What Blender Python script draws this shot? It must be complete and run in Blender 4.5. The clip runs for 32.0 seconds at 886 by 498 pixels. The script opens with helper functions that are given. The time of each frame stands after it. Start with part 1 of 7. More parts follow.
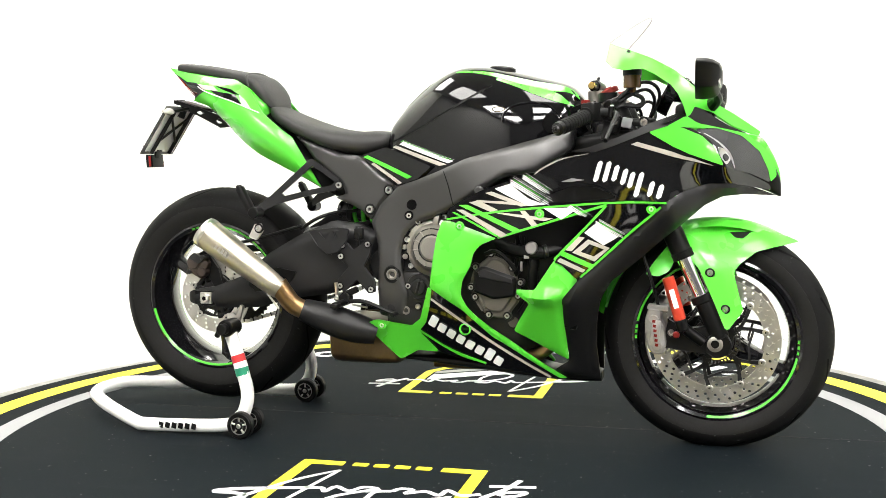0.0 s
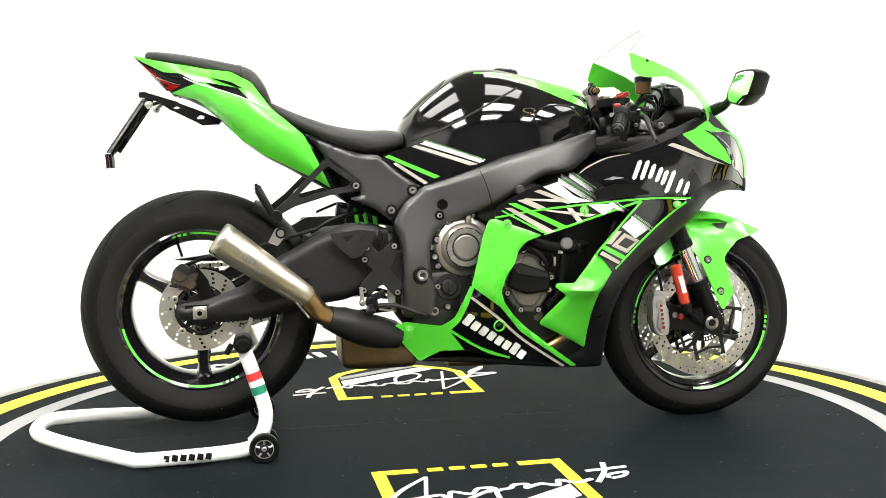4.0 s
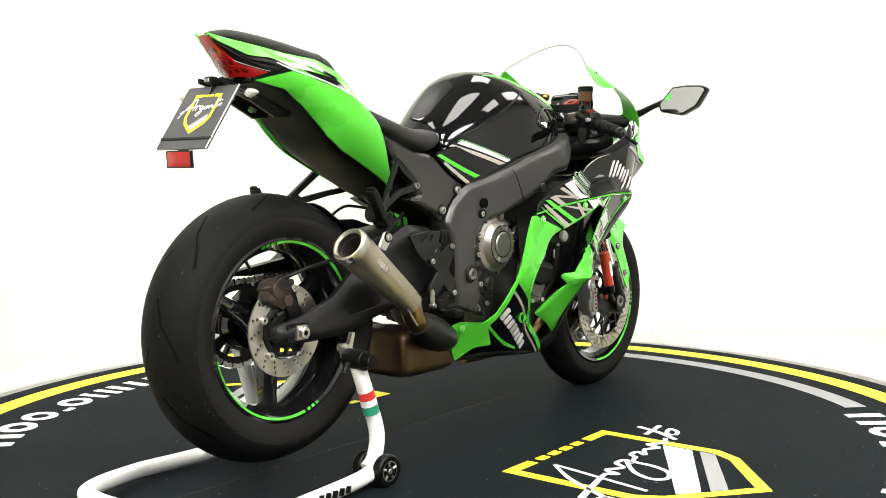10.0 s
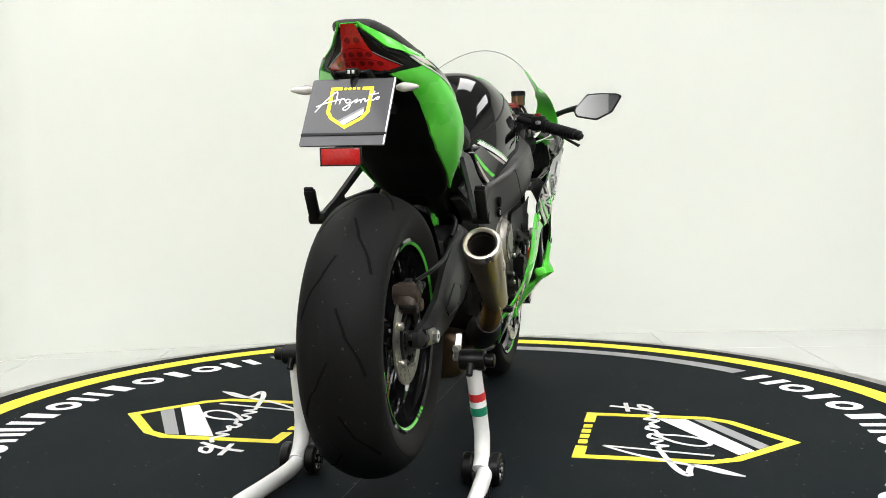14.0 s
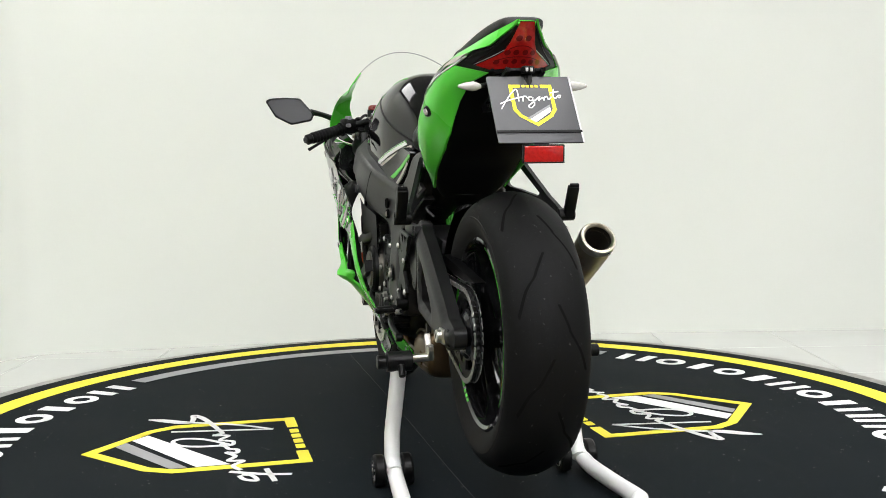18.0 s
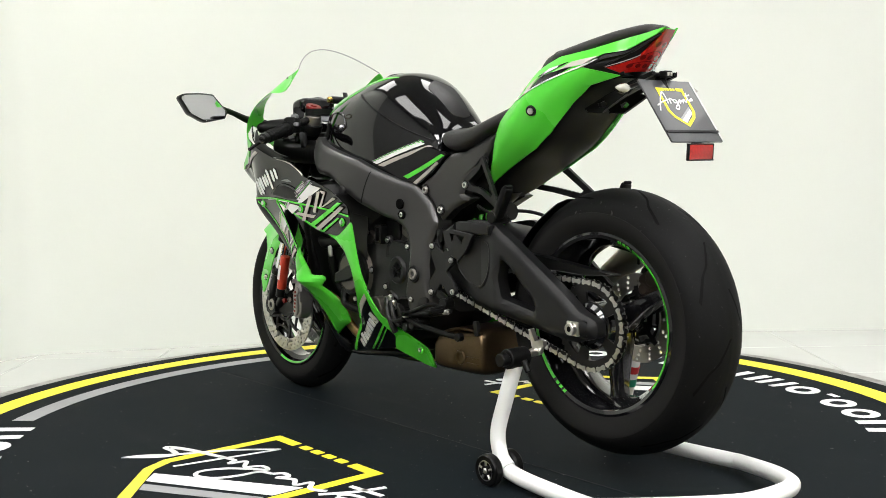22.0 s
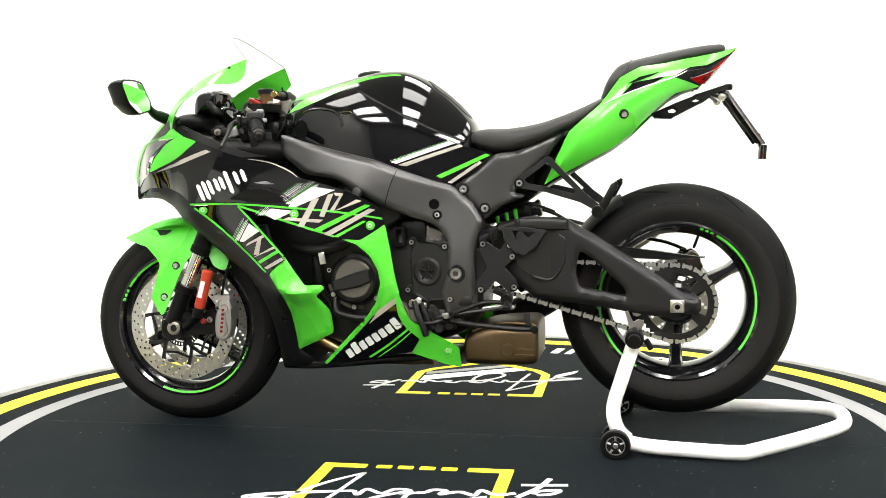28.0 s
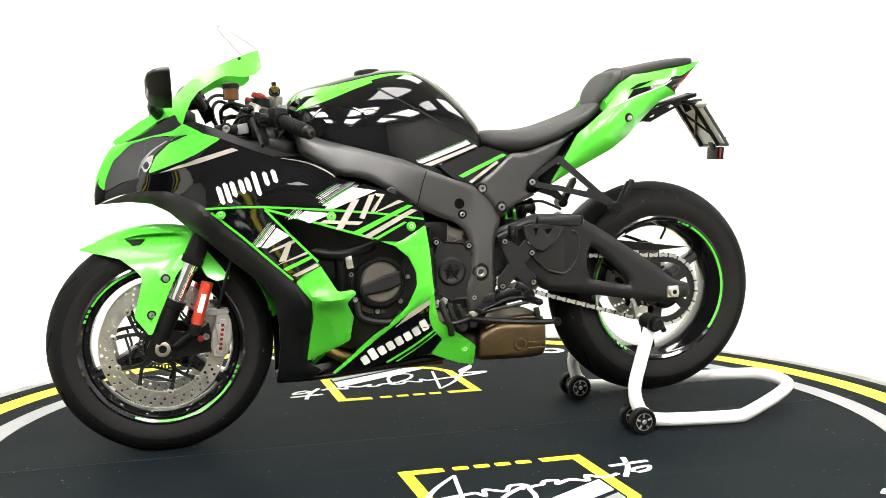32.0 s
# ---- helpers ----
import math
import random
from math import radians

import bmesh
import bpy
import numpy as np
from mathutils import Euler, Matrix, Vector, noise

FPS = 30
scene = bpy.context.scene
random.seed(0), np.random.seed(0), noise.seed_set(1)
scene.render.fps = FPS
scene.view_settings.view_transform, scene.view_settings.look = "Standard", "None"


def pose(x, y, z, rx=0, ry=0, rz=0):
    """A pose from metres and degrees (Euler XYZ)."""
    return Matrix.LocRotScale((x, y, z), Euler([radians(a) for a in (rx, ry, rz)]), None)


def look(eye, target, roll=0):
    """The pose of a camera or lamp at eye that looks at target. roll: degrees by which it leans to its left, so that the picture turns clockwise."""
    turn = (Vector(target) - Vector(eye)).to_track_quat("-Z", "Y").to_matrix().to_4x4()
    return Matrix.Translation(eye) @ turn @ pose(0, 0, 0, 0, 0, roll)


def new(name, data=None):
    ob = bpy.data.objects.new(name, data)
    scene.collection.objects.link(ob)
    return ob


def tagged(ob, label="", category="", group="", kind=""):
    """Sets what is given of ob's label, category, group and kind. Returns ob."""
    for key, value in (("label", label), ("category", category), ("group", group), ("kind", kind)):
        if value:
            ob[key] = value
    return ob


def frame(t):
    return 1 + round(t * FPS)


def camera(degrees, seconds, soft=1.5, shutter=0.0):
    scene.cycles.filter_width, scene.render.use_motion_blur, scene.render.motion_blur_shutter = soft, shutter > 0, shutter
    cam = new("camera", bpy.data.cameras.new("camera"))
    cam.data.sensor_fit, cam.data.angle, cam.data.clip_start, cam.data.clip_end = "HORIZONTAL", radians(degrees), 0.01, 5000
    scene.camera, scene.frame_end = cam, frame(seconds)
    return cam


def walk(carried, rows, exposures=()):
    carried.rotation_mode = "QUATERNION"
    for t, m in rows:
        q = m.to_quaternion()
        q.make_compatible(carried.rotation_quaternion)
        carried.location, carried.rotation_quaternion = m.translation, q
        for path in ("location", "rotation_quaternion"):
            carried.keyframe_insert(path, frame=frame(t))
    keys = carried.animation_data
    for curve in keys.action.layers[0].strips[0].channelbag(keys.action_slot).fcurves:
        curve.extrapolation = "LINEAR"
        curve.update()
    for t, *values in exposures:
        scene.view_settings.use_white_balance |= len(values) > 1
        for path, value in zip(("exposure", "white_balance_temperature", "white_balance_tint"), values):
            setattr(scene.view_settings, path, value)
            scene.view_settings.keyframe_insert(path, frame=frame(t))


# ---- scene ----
from mathutils.bvhtree import BVHTree
from mathutils.geometry import delaunay_2d_cdt

# ---------------------------------------------------------------- camera, on a tripod
EYE = (-0.0193, -2.996, 0.7793)
AIM = (0.0125, -0.0115, 0.5263)
cam = camera(46.02, 32.0, soft=0.85)
walk(cam, [(0.0, look(EYE, AIM, -0.8185)), (32.0, look(EYE, AIM, -0.8185))],
     exposures=[(0.0, 0.20, 6560, 11), (6.0, 0.16, 6600, 11), (9.0, 0.01, 6640, 10.5), (11.0, -0.28, 6520, 11), (13.0, -0.56, 6360, 12), (15.0, -0.60, 6320, 12), (17.0, -0.68, 6300, 12), (20.0, -0.74, 6320, 12), (22.0, -0.58, 6400, 11), (23.0, -0.46, 6430, 10), (24.0, -0.35, 6600, 10), (25.0, -0.24, 6680, 10), (28.0, 0.07, 6560, 11), (32.0, 0.20, 6560, 11)])

# the turntable's turn in degrees: where it starts, and its steady pace a second
TURN_START, TURN_RATE = -15.594, 6.5946
TURN = [TURN_START + TURN_RATE * 2.0 * i for i in range(17)]
BIKE_X, BIKE_Y, BIKE_YAW = 0.0572, -0.0167, -1.05        # the motorcycle on the turntable
FLOOR = -0.12
MAT_TOP = 0.006                       # the front tyre is pressed a little flat on the mat

# ---------------------------------------------------------------- world and light
world = bpy.data.worlds.new("studio_world")
scene.world = world
world.use_nodes = True
world.node_tree.nodes["Background"].inputs[0].default_value = (0.9, 0.95, 1.0, 1)
world.node_tree.nodes["Background"].inputs[1].default_value = 0.05
LAMP_POWER = 12.0


# ---------------------------------------------------------------- materials
def mat(name, col, rough=0.5, metal=0.0, coat=0.0, grain=0.0, scale=40.0, bump=0.0, stain=0.0, stain_scale=4.0,
        rough_var=0.1, coat_rough=0.04, trans=0.0, ior=1.45, emit=0.0, aniso=0.0, spec=0.5):
    m = bpy.data.materials.new(name)
    m.use_nodes = True
    nt = m.node_tree
    b = nt.nodes["Principled BSDF"]
    b.inputs["Metallic"].default_value = metal
    b.inputs["Coat Weight"].default_value = coat
    b.inputs["Coat Roughness"].default_value = coat_rough
    b.inputs["IOR"].default_value = ior
    b.inputs["Transmission Weight"].default_value = trans
    b.inputs["Anisotropic"].default_value = aniso
    b.inputs["Specular IOR Level"].default_value = spec
    if emit:
        b.inputs["Emission Color"].default_value = (*col, 1)
        b.inputs["Emission Strength"].default_value = emit
    co = nt.nodes.new("ShaderNodeTexCoord")
    fine = nt.nodes.new("ShaderNodeTexNoise")
    fine.inputs["Scale"].default_value = scale
    fine.inputs["Detail"].default_value = 5
    nt.links.new(co.outputs["Object"], fine.inputs["Vector"])
    big = nt.nodes.new("ShaderNodeTexNoise")
    big.inputs["Scale"].default_value = stain_scale
    big.inputs["Detail"].default_value = 4
    nt.links.new(co.outputs["Object"], big.inputs["Vector"])
    mix = nt.nodes.new("ShaderNodeMath")
    mix.operation = "MULTIPLY_ADD"
    nt.links.new(fine.outputs["Fac"], mix.inputs[0])
    mix.inputs[1].default_value = grain * 2
    add = nt.nodes.new("ShaderNodeMath")
    add.operation = "MULTIPLY_ADD"
    nt.links.new(big.outputs["Fac"], add.inputs[0])
    add.inputs[1].default_value = stain * 2
    add.inputs[2].default_value = 1 - grain - stain
    nt.links.new(add.outputs[0], mix.inputs[2])
    mul = nt.nodes.new("ShaderNodeVectorMath")
    mul.operation = "SCALE"
    mul.inputs[0].default_value = col
    nt.links.new(mix.outputs[0], mul.inputs["Scale"])
    nt.links.new(mul.outputs[0], b.inputs["Base Color"])
    rr = nt.nodes.new("ShaderNodeMapRange")
    rr.inputs["To Min"].default_value = max(0.0, rough * (1 - rough_var))
    rr.inputs["To Max"].default_value = min(1.0, rough * (1 + rough_var))
    nt.links.new(big.outputs["Fac"], rr.inputs["Value"])
    nt.links.new(rr.outputs["Result"], b.inputs["Roughness"])
    if bump:
        bu = nt.nodes.new("ShaderNodeBump")
        bu.inputs["Strength"].default_value = bump
        bu.inputs["Distance"].default_value = 0.002
        nt.links.new(fine.outputs["Fac"], bu.inputs["Height"])
        nt.links.new(bu.outputs["Normal"], b.inputs["Normal"])
    return m


GREEN = mat("lime_green_paint", (0.085, 0.60, 0.040), 0.28, coat=0.35, coat_rough=0.10, grain=0.02, scale=900, stain=0.02, rough_var=0.2)
BLACK = mat("black_gloss_paint", (0.0025, 0.0025, 0.003), 0.06, coat=0.25, grain=0.1, scale=800, rough_var=0.3)
MATTE = mat("matte_black_plastic", (0.0065, 0.0065, 0.007), 0.44, spec=0.4, grain=0.12, scale=600, bump=0.06, stain=0.08)
FRAME = mat("grey_cast_aluminium", (0.078, 0.077, 0.076), 0.36, metal=0.80, grain=0.12, scale=500, bump=0.08, stain=0.08)
DARK = mat("dark_engine_metal", (0.012, 0.0118, 0.0115), 0.40, metal=0.3, grain=0.2, scale=260, bump=0.12, stain=0.2)
DEEP = mat("black_rough_plastic", (0.0028, 0.0028, 0.0028), 0.38, grain=0.2, scale=300, bump=0.05, spec=0.22)
RUBBER = mat("tyre_rubber", (0.0037, 0.0037, 0.0038), 0.62, grain=0.18, scale=420, bump=0.12, stain=0.25, stain_scale=9, spec=0.13)
SIDEWALL = mat("tyre_sidewall", (0.0105, 0.0103, 0.0100), 0.72, grain=0.22, scale=300, bump=0.15, stain=0.2, stain_scale=7, spec=0.16)
# Near-black for flat pieces that stand for the shade in hollows.
HOLLOW_SHADE = mat("painted_hollow_shade", (0.002, 0.002, 0.002), 0.9, spec=0.1, grain=0.1)
RIM = mat("black_gloss_rim", (0.006, 0.006, 0.007), 0.10, coat=0.5, grain=0.1, scale=300)
SEAT = mat("black_seat_vinyl", (0.020, 0.0195, 0.019), 0.50, grain=0.15, scale=900, bump=0.25, stain=0.06)
STEEL = mat("brushed_steel", (0.62, 0.60, 0.56), 0.28, metal=1.0, grain=0.08, scale=500, bump=0.03, stain=0.08)
DISC = mat("brake_disc_steel", (0.56, 0.54, 0.50), 0.34, metal=1.0, grain=0.12, scale=700, bump=0.05, stain=0.15)
ALLOY = mat("raw_alloy", (0.33, 0.31, 0.28), 0.38, metal=0.9, grain=0.15, scale=420, bump=0.06, stain=0.15)
TITAN = mat("titanium_muffler", (0.50, 0.455, 0.365), 0.38, metal=1.0, grain=0.08, scale=600, bump=0.03, stain=0.10, aniso=0.5)
BORE_DARK = mat("dark_bore_steel", (0.05, 0.042, 0.035), 0.6, metal=0.6, grain=0.2, scale=300, stain=0.3)
BRONZE = mat("heat_tinted_pipe", (0.36, 0.23, 0.11), 0.30, metal=1.0, grain=0.1, scale=300, stain=0.3, stain_scale=14)
BROWN = mat("heat_stained_collector", (0.125, 0.086, 0.048), 0.40, metal=0.95, grain=0.15, scale=160, bump=0.10, stain=0.55, stain_scale=9, rough_var=0.4)
BOLT = mat("bolt_steel", (0.66, 0.65, 0.62), 0.30, metal=1.0, grain=0.15, scale=700, stain=0.1)
CHROME = mat("chromed_tube", (0.80, 0.80, 0.80), 0.08, metal=1.0, grain=0.02)
RED = mat("red_anodised", (0.62, 0.06, 0.03), 0.30, metal=0.5, grain=0.05)
WHITE = mat("white_decal", (0.78, 0.78, 0.77), 0.35, coat=0.3, grain=0.03, scale=500, stain=0.02)
SILVER = mat("warm_grey_decal", (0.42, 0.38, 0.34), 0.40, coat=0.3, grain=0.04, scale=500)
MID = mat("mid_grey_decal", (0.20, 0.20, 0.21), 0.35, coat=0.3, grain=0.04, scale=500)
STAND = mat("white_powder_coat", (0.80, 0.80, 0.78), 0.38, grain=0.03, scale=300, bump=0.03, stain=0.05)
MAT = mat("dark_rubber_mat", (0.0053, 0.0080, 0.0100), 0.70, grain=0.2, scale=350, bump=0.08, stain=0.18, stain_scale=2.5, spec=0.06)
def dusty(m, amount=0.16):
    """Pale dust specks and faint drawn-out scuffs over a material's colour."""
    nt = m.node_tree
    b = nt.nodes["Principled BSDF"]
    base = b.inputs["Base Color"].links[0].from_socket
    co = nt.nodes.new("ShaderNodeTexCoord")
    last = base
    for stretch, scale, lo, hi, k in (((1, 1, 1), 80, .705, .72, .9), ((1, 1, 1), 260, .70, .72, .5), ((1, 9, 1), 1.7, .60, .80, .16), ((1, 1, 1), 1.3, .45, .80, .10)):
        mp = nt.nodes.new("ShaderNodeMapping")
        mp.inputs["Scale"].default_value = stretch
        mp.inputs["Rotation"].default_value = (0, 0, .6 * scale)
        nt.links.new(co.outputs["Object"], mp.inputs["Vector"])
        no = nt.nodes.new("ShaderNodeTexNoise")
        no.inputs["Scale"].default_value = scale
        no.inputs["Detail"].default_value = 3
        nt.links.new(mp.outputs[0], no.inputs["Vector"])
        mr = nt.nodes.new("ShaderNodeMapRange")
        mr.inputs["From Min"].default_value = lo
        mr.inputs["From Max"].default_value = hi
        mr.inputs["To Max"].default_value = k
        nt.links.new(no.outputs["Fac"], mr.inputs["Value"])
        mx = nt.nodes.new("ShaderNodeMix")
        mx.data_type = "RGBA"
        nt.links.new(mr.outputs[0], mx.inputs[0])
        nt.links.new(last, mx.inputs[6])
        mx.inputs[7].default_value = (amount, amount, amount * .97, 1) if stretch[1] == 1 and scale > 2 else (.03, .032, .033, 1)
        last = mx.outputs[2]
    nt.links.new(last, b.inputs["Base Color"])


dusty(MAT)
dusty(RUBBER, 0.045)
SEAM = mat("grey_crease", (0.030, 0.032, 0.033), 0.7, grain=0.4, scale=30)
YELLOW = mat("yellow_print", (0.85, 0.74, 0.03), 0.55, grain=0.05, scale=200, stain=0.05)
MATGREY = mat("grey_print", (0.30, 0.30, 0.31), 0.55, grain=0.06, scale=200, stain=0.05)
MATWHITE = mat("white_print", (0.80, 0.80, 0.80), 0.55, grain=0.05, scale=200, stain=0.04)
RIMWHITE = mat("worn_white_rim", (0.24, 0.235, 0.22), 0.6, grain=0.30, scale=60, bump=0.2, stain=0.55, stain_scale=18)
SKIRT = mat("white_baseboard", (0.74, 0.75, 0.71), 0.3, grain=0.02, scale=50, stain=0.03)
UNSEEN_FLOOR = mat("unseen_floor_dark", (0.030, 0.030, 0.030), 0.9, grain=0.15, scale=60, bump=0.1, stain=0.1)
# Tones of unseen walls, picked for what the mirrors and paint reflect.
UNSEEN_PALE = mat("unseen_wall_pale", (0.34, 0.34, 0.33), 0.8, grain=0.05, scale=60, bump=0.05, stain=0.05)
UNSEEN_DARK = mat("unseen_wall_dark", (0.07, 0.07, 0.07), 0.9, grain=0.1, scale=60, bump=0.1, stain=0.1)
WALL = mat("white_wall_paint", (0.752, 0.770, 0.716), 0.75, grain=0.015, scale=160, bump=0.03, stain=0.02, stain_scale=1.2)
TILE = mat("white_glazed_tile", (0.60, 0.61, 0.58), 0.18, grain=0.02, scale=30, stain=0.03, stain_scale=2)
JOINT = mat("grey_tile_joint", (0.62, 0.62, 0.60), 0.8, grain=0.1, scale=100)
CEIL = mat("grey_ceiling_paint", (0.34, 0.34, 0.33), 0.85, grain=0.02, scale=100)
LAMP = mat("lamp_diffuser", (1.0, 0.985, 0.95), 0.5, emit=LAMP_POWER)
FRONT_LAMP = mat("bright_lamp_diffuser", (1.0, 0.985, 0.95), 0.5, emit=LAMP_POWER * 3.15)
def clear_sheet(name):
    """Thin clear plastic: light passes straight through, with a faint gloss."""
    m = bpy.data.materials.new(name)
    m.use_nodes = True
    nt = m.node_tree
    nt.nodes.remove(nt.nodes["Principled BSDF"])
    clear = nt.nodes.new("ShaderNodeBsdfTransparent")
    clear.inputs[0].default_value = (0.985, 0.99, 0.985, 1)
    shine = nt.nodes.new("ShaderNodeBsdfGlossy")
    shine.inputs["Roughness"].default_value = 0.03
    both = nt.nodes.new("ShaderNodeMixShader")
    both.inputs[0].default_value = 0.025
    nt.links.new(clear.outputs[0], both.inputs[1])
    nt.links.new(shine.outputs[0], both.inputs[2])
    nt.links.new(both.outputs[0], nt.nodes["Material Output"].inputs["Surface"])
    return m


GLASS = clear_sheet("clear_screen")
SMOKE = mat("headlight_lens", (0.03, 0.031, 0.034), 0.04, coat=1.0, grain=0.1, scale=60, stain=0.3, stain_scale=12)
MIRROR = mat("mirror_glass", (0.85, 0.86, 0.87), 0.02, metal=1.0)
REDLENS = mat("red_lens", (0.40, 0.010, 0.007), 0.10, coat=0.8, grain=0.45, scale=150, bump=0.35)
DIRTY = mat("dirty_caliper", (0.050, 0.036, 0.028), 0.5, metal=0.4, grain=0.25, scale=240, bump=0.12, stain=0.3, stain_scale=20)
REDCELL = mat("dark_red_light_cell", (0.16, 0.005, 0.004), 0.15, coat=0.8, grain=0.1, scale=200)
CLEARLENS = mat("clear_lens", (0.48, 0.47, 0.43), 0.10, coat=1.0, grain=0.1, scale=200)
CASE = mat("bronze_grey_casting", (0.125, 0.115, 0.098), 0.42, metal=0.7, grain=0.15, scale=380, bump=0.10, stain=0.15)
CALIPER = mat("silver_caliper", (0.40, 0.39, 0.37), 0.34, metal=0.75, grain=0.1, scale=400, bump=0.05, stain=0.12)
CARD = mat("dark_grey_card", (0.045, 0.046, 0.05), 0.38, coat=0.15, grain=0.08, scale=300)
BRASS = mat("dull_brass_print", (0.045, 0.035, 0.015), 0.35, metal=0.6, grain=0.05)
DARKRED = mat("dark_red_anodised", (0.22, 0.018, 0.014), 0.30, metal=0.5, grain=0.05)
GOLD = mat("gold_fitting", (0.34, 0.23, 0.07), 0.25, metal=1.0, grain=0.05)
AMBER = mat("amber_fluid", (0.10, 0.045, 0.012), 0.2, coat=0.5, grain=0.1)
FLAGGREEN = mat("flag_green", (0.01, 0.22, 0.12), 0.4, grain=0.04)
FLAGRED = mat("flag_red", (0.55, 0.03, 0.03), 0.4, grain=0.04)


# ---------------------------------------------------------------- mesh helpers
def part(name, bm, material, parent, label="", sharp=32.0):
    """Links a bmesh as one mesh object under a thing or a part."""
    bmesh.ops.remove_doubles(bm, verts=bm.verts, dist=1e-6)
    bmesh.ops.recalc_face_normals(bm, faces=bm.faces)
    me = bpy.data.meshes.new(name)
    bm.to_mesh(me)
    bm.free()
    me.polygons.foreach_set("use_smooth", [True] * len(me.polygons))
    me.set_sharp_from_angle(angle=radians(sharp))
    me.materials.append(material)
    ob = new(name, me)
    ob.parent = parent
    if label:
        ob["label"] = label
    return ob


def empty(name, label, category, group=""):
    return tagged(new(name), label, category, group)


def join(*bms):
    out = bms[0]
    for other in bms[1:]:
        me = bpy.data.meshes.new("tmp")
        other.to_mesh(me)
        other.free()
        out.from_mesh(me)
        bpy.data.meshes.remove(me)
    return out


def box(c, size, bevel=0.003, rot=(0, 0, 0), seg=2):
    bm = bmesh.new()
    bmesh.ops.create_cube(bm, size=1)
    bmesh.ops.scale(bm, vec=size, verts=bm.verts)
    if bevel:
        bmesh.ops.bevel(bm, geom=bm.edges, offset=bevel, segments=seg, affect="EDGES", profile=0.5)
    bm.transform(pose(*c, *rot))
    return bm


def axis_matrix(origin, direction):
    q = Vector(direction).normalized().to_track_quat("Z", "X")
    return Matrix.Translation(origin) @ q.to_matrix().to_4x4()


def lathe(profile, origin, direction, n=32, start=0.0, end=360.0):
    """Profile of (radius, height along the axis), turned about the axis."""
    bm = bmesh.new()
    m = axis_matrix(origin, direction)
    full = abs(end - start) >= 359.9
    k = n if full else n + 1
    rings = []
    for r, h in profile:
        if r < 1e-6:
            v = bm.verts.new(m @ Vector((0, 0, h)))
            rings.append([v] * k)
        else:
            ring = []
            for i in range(k):
                a = radians(start + (end - start) * i / n)
                ring.append(bm.verts.new(m @ Vector((r * math.cos(a), r * math.sin(a), h))))
            rings.append(ring)
    for a, b in zip(rings, rings[1:]):
        for i in range(n):
            j = (i + 1) % k
            vs = []
            for v in (a[i], a[j], b[j], b[i]):
                if v not in vs:
                    vs.append(v)
            if len(vs) > 2:
                bm.faces.new(vs)
    return bm


def cyl(a, b, r, n=20, r2=None, bevel=0.002):
    a, b = Vector(a), Vector(b)
    length = (b - a).length
    r2 = r if r2 is None else r2
    e = min(bevel, length / 3, r / 3)
    return lathe([(0, 0), (r - e, 0), (r, e), (r2, length - e), (r2 - e, length), (0, length)], a, b - a, n)


def spline(pts, sub=6, closed=False):
    """Catmull-Rom through points of any dimension."""
    P = [np.array(p, float) for p in pts]
    n = len(P)
    out = []
    for i in range(n if closed else n - 1):
        p0 = P[(i - 1) % n] if closed or i else P[0]
        p1, p2 = P[i], P[(i + 1) % n]
        p3 = P[(i + 2) % n] if closed or i + 2 < n else P[-1]
        for k in range(sub):
            t = k / sub
            out.append(0.5 * (2 * p1 + (p2 - p0) * t + (2 * p0 - 5 * p1 + 4 * p2 - p3) * t * t + (3 * p1 - p0 - 3 * p2 + p3) * t ** 3))
    if not closed:
        out.append(P[-1])
    return out


def tube(pts, r, n=10, sub=6, closed=False, cap=True):
    """A tube through points; r: a radius or one for each point."""
    rs = [r] * len(pts) if isinstance(r, (int, float)) else list(r)
    path = spline([(*p, q) for p, q in zip(pts, rs)], sub, closed) if sub > 1 else [np.array((*p, q)) for p, q in zip(pts, rs)]
    bm = bmesh.new()
    rings, side = [], None
    m = len(path)
    for i, p in enumerate(path):
        a = path[(i - 1) % m] if closed or i else path[0]
        b = path[(i + 1) % m] if closed or i + 1 < m else path[-1]
        t = Vector(b[:3] - a[:3]).normalized()
        if side is None:
            side = t.orthogonal().normalized()
        side = (side - t * side.dot(t)).normalized()
        up = t.cross(side)
        rings.append([bm.verts.new(Vector(p[:3]) + (side * math.cos(6.28319 * k / n) + up * math.sin(6.28319 * k / n)) * float(p[3])) for k in range(n)])
    for i in range(m if closed else m - 1):
        a, b = rings[i], rings[(i + 1) % m]
        for k in range(n):
            bm.faces.new((a[k], a[(k + 1) % n], b[(k + 1) % n], b[k]))
    if cap and not closed:
        bm.faces.new(rings[0])
        bm.faces.new(rings[-1])
    return bm


def rounded(outline, r=0.006, seg=3):
    """The outline with its corners rounded."""
    out, n = [], len(outline)
    for i in range(n):
        p, a, b = (Vector(outline[j % n]).to_2d() for j in (i, i - 1, i + 1))
        da, db = (a - p).length, (b - p).length
        d = min(r, da * 0.45, db * 0.45)
        pa, pb = p + (a - p) * d / max(da, 1e-9), p + (b - p) * d / max(db, 1e-9)
        for k in range(seg + 1):
            t = k / seg
            out.append(tuple(pa * (1 - t) ** 2 + p * 2 * t * (1 - t) + pb * t * t))
    return out


def dense(outline, step):
    out, n = [], len(outline)
    for i in range(n):
        a, b = np.array(outline[i]), np.array(outline[(i + 1) % n])
        k = max(1, int(np.ceil(np.hypot(*(b - a)) / step)))
        out += [tuple(a + (b - a) * j / k) for j in range(k)]
    return out


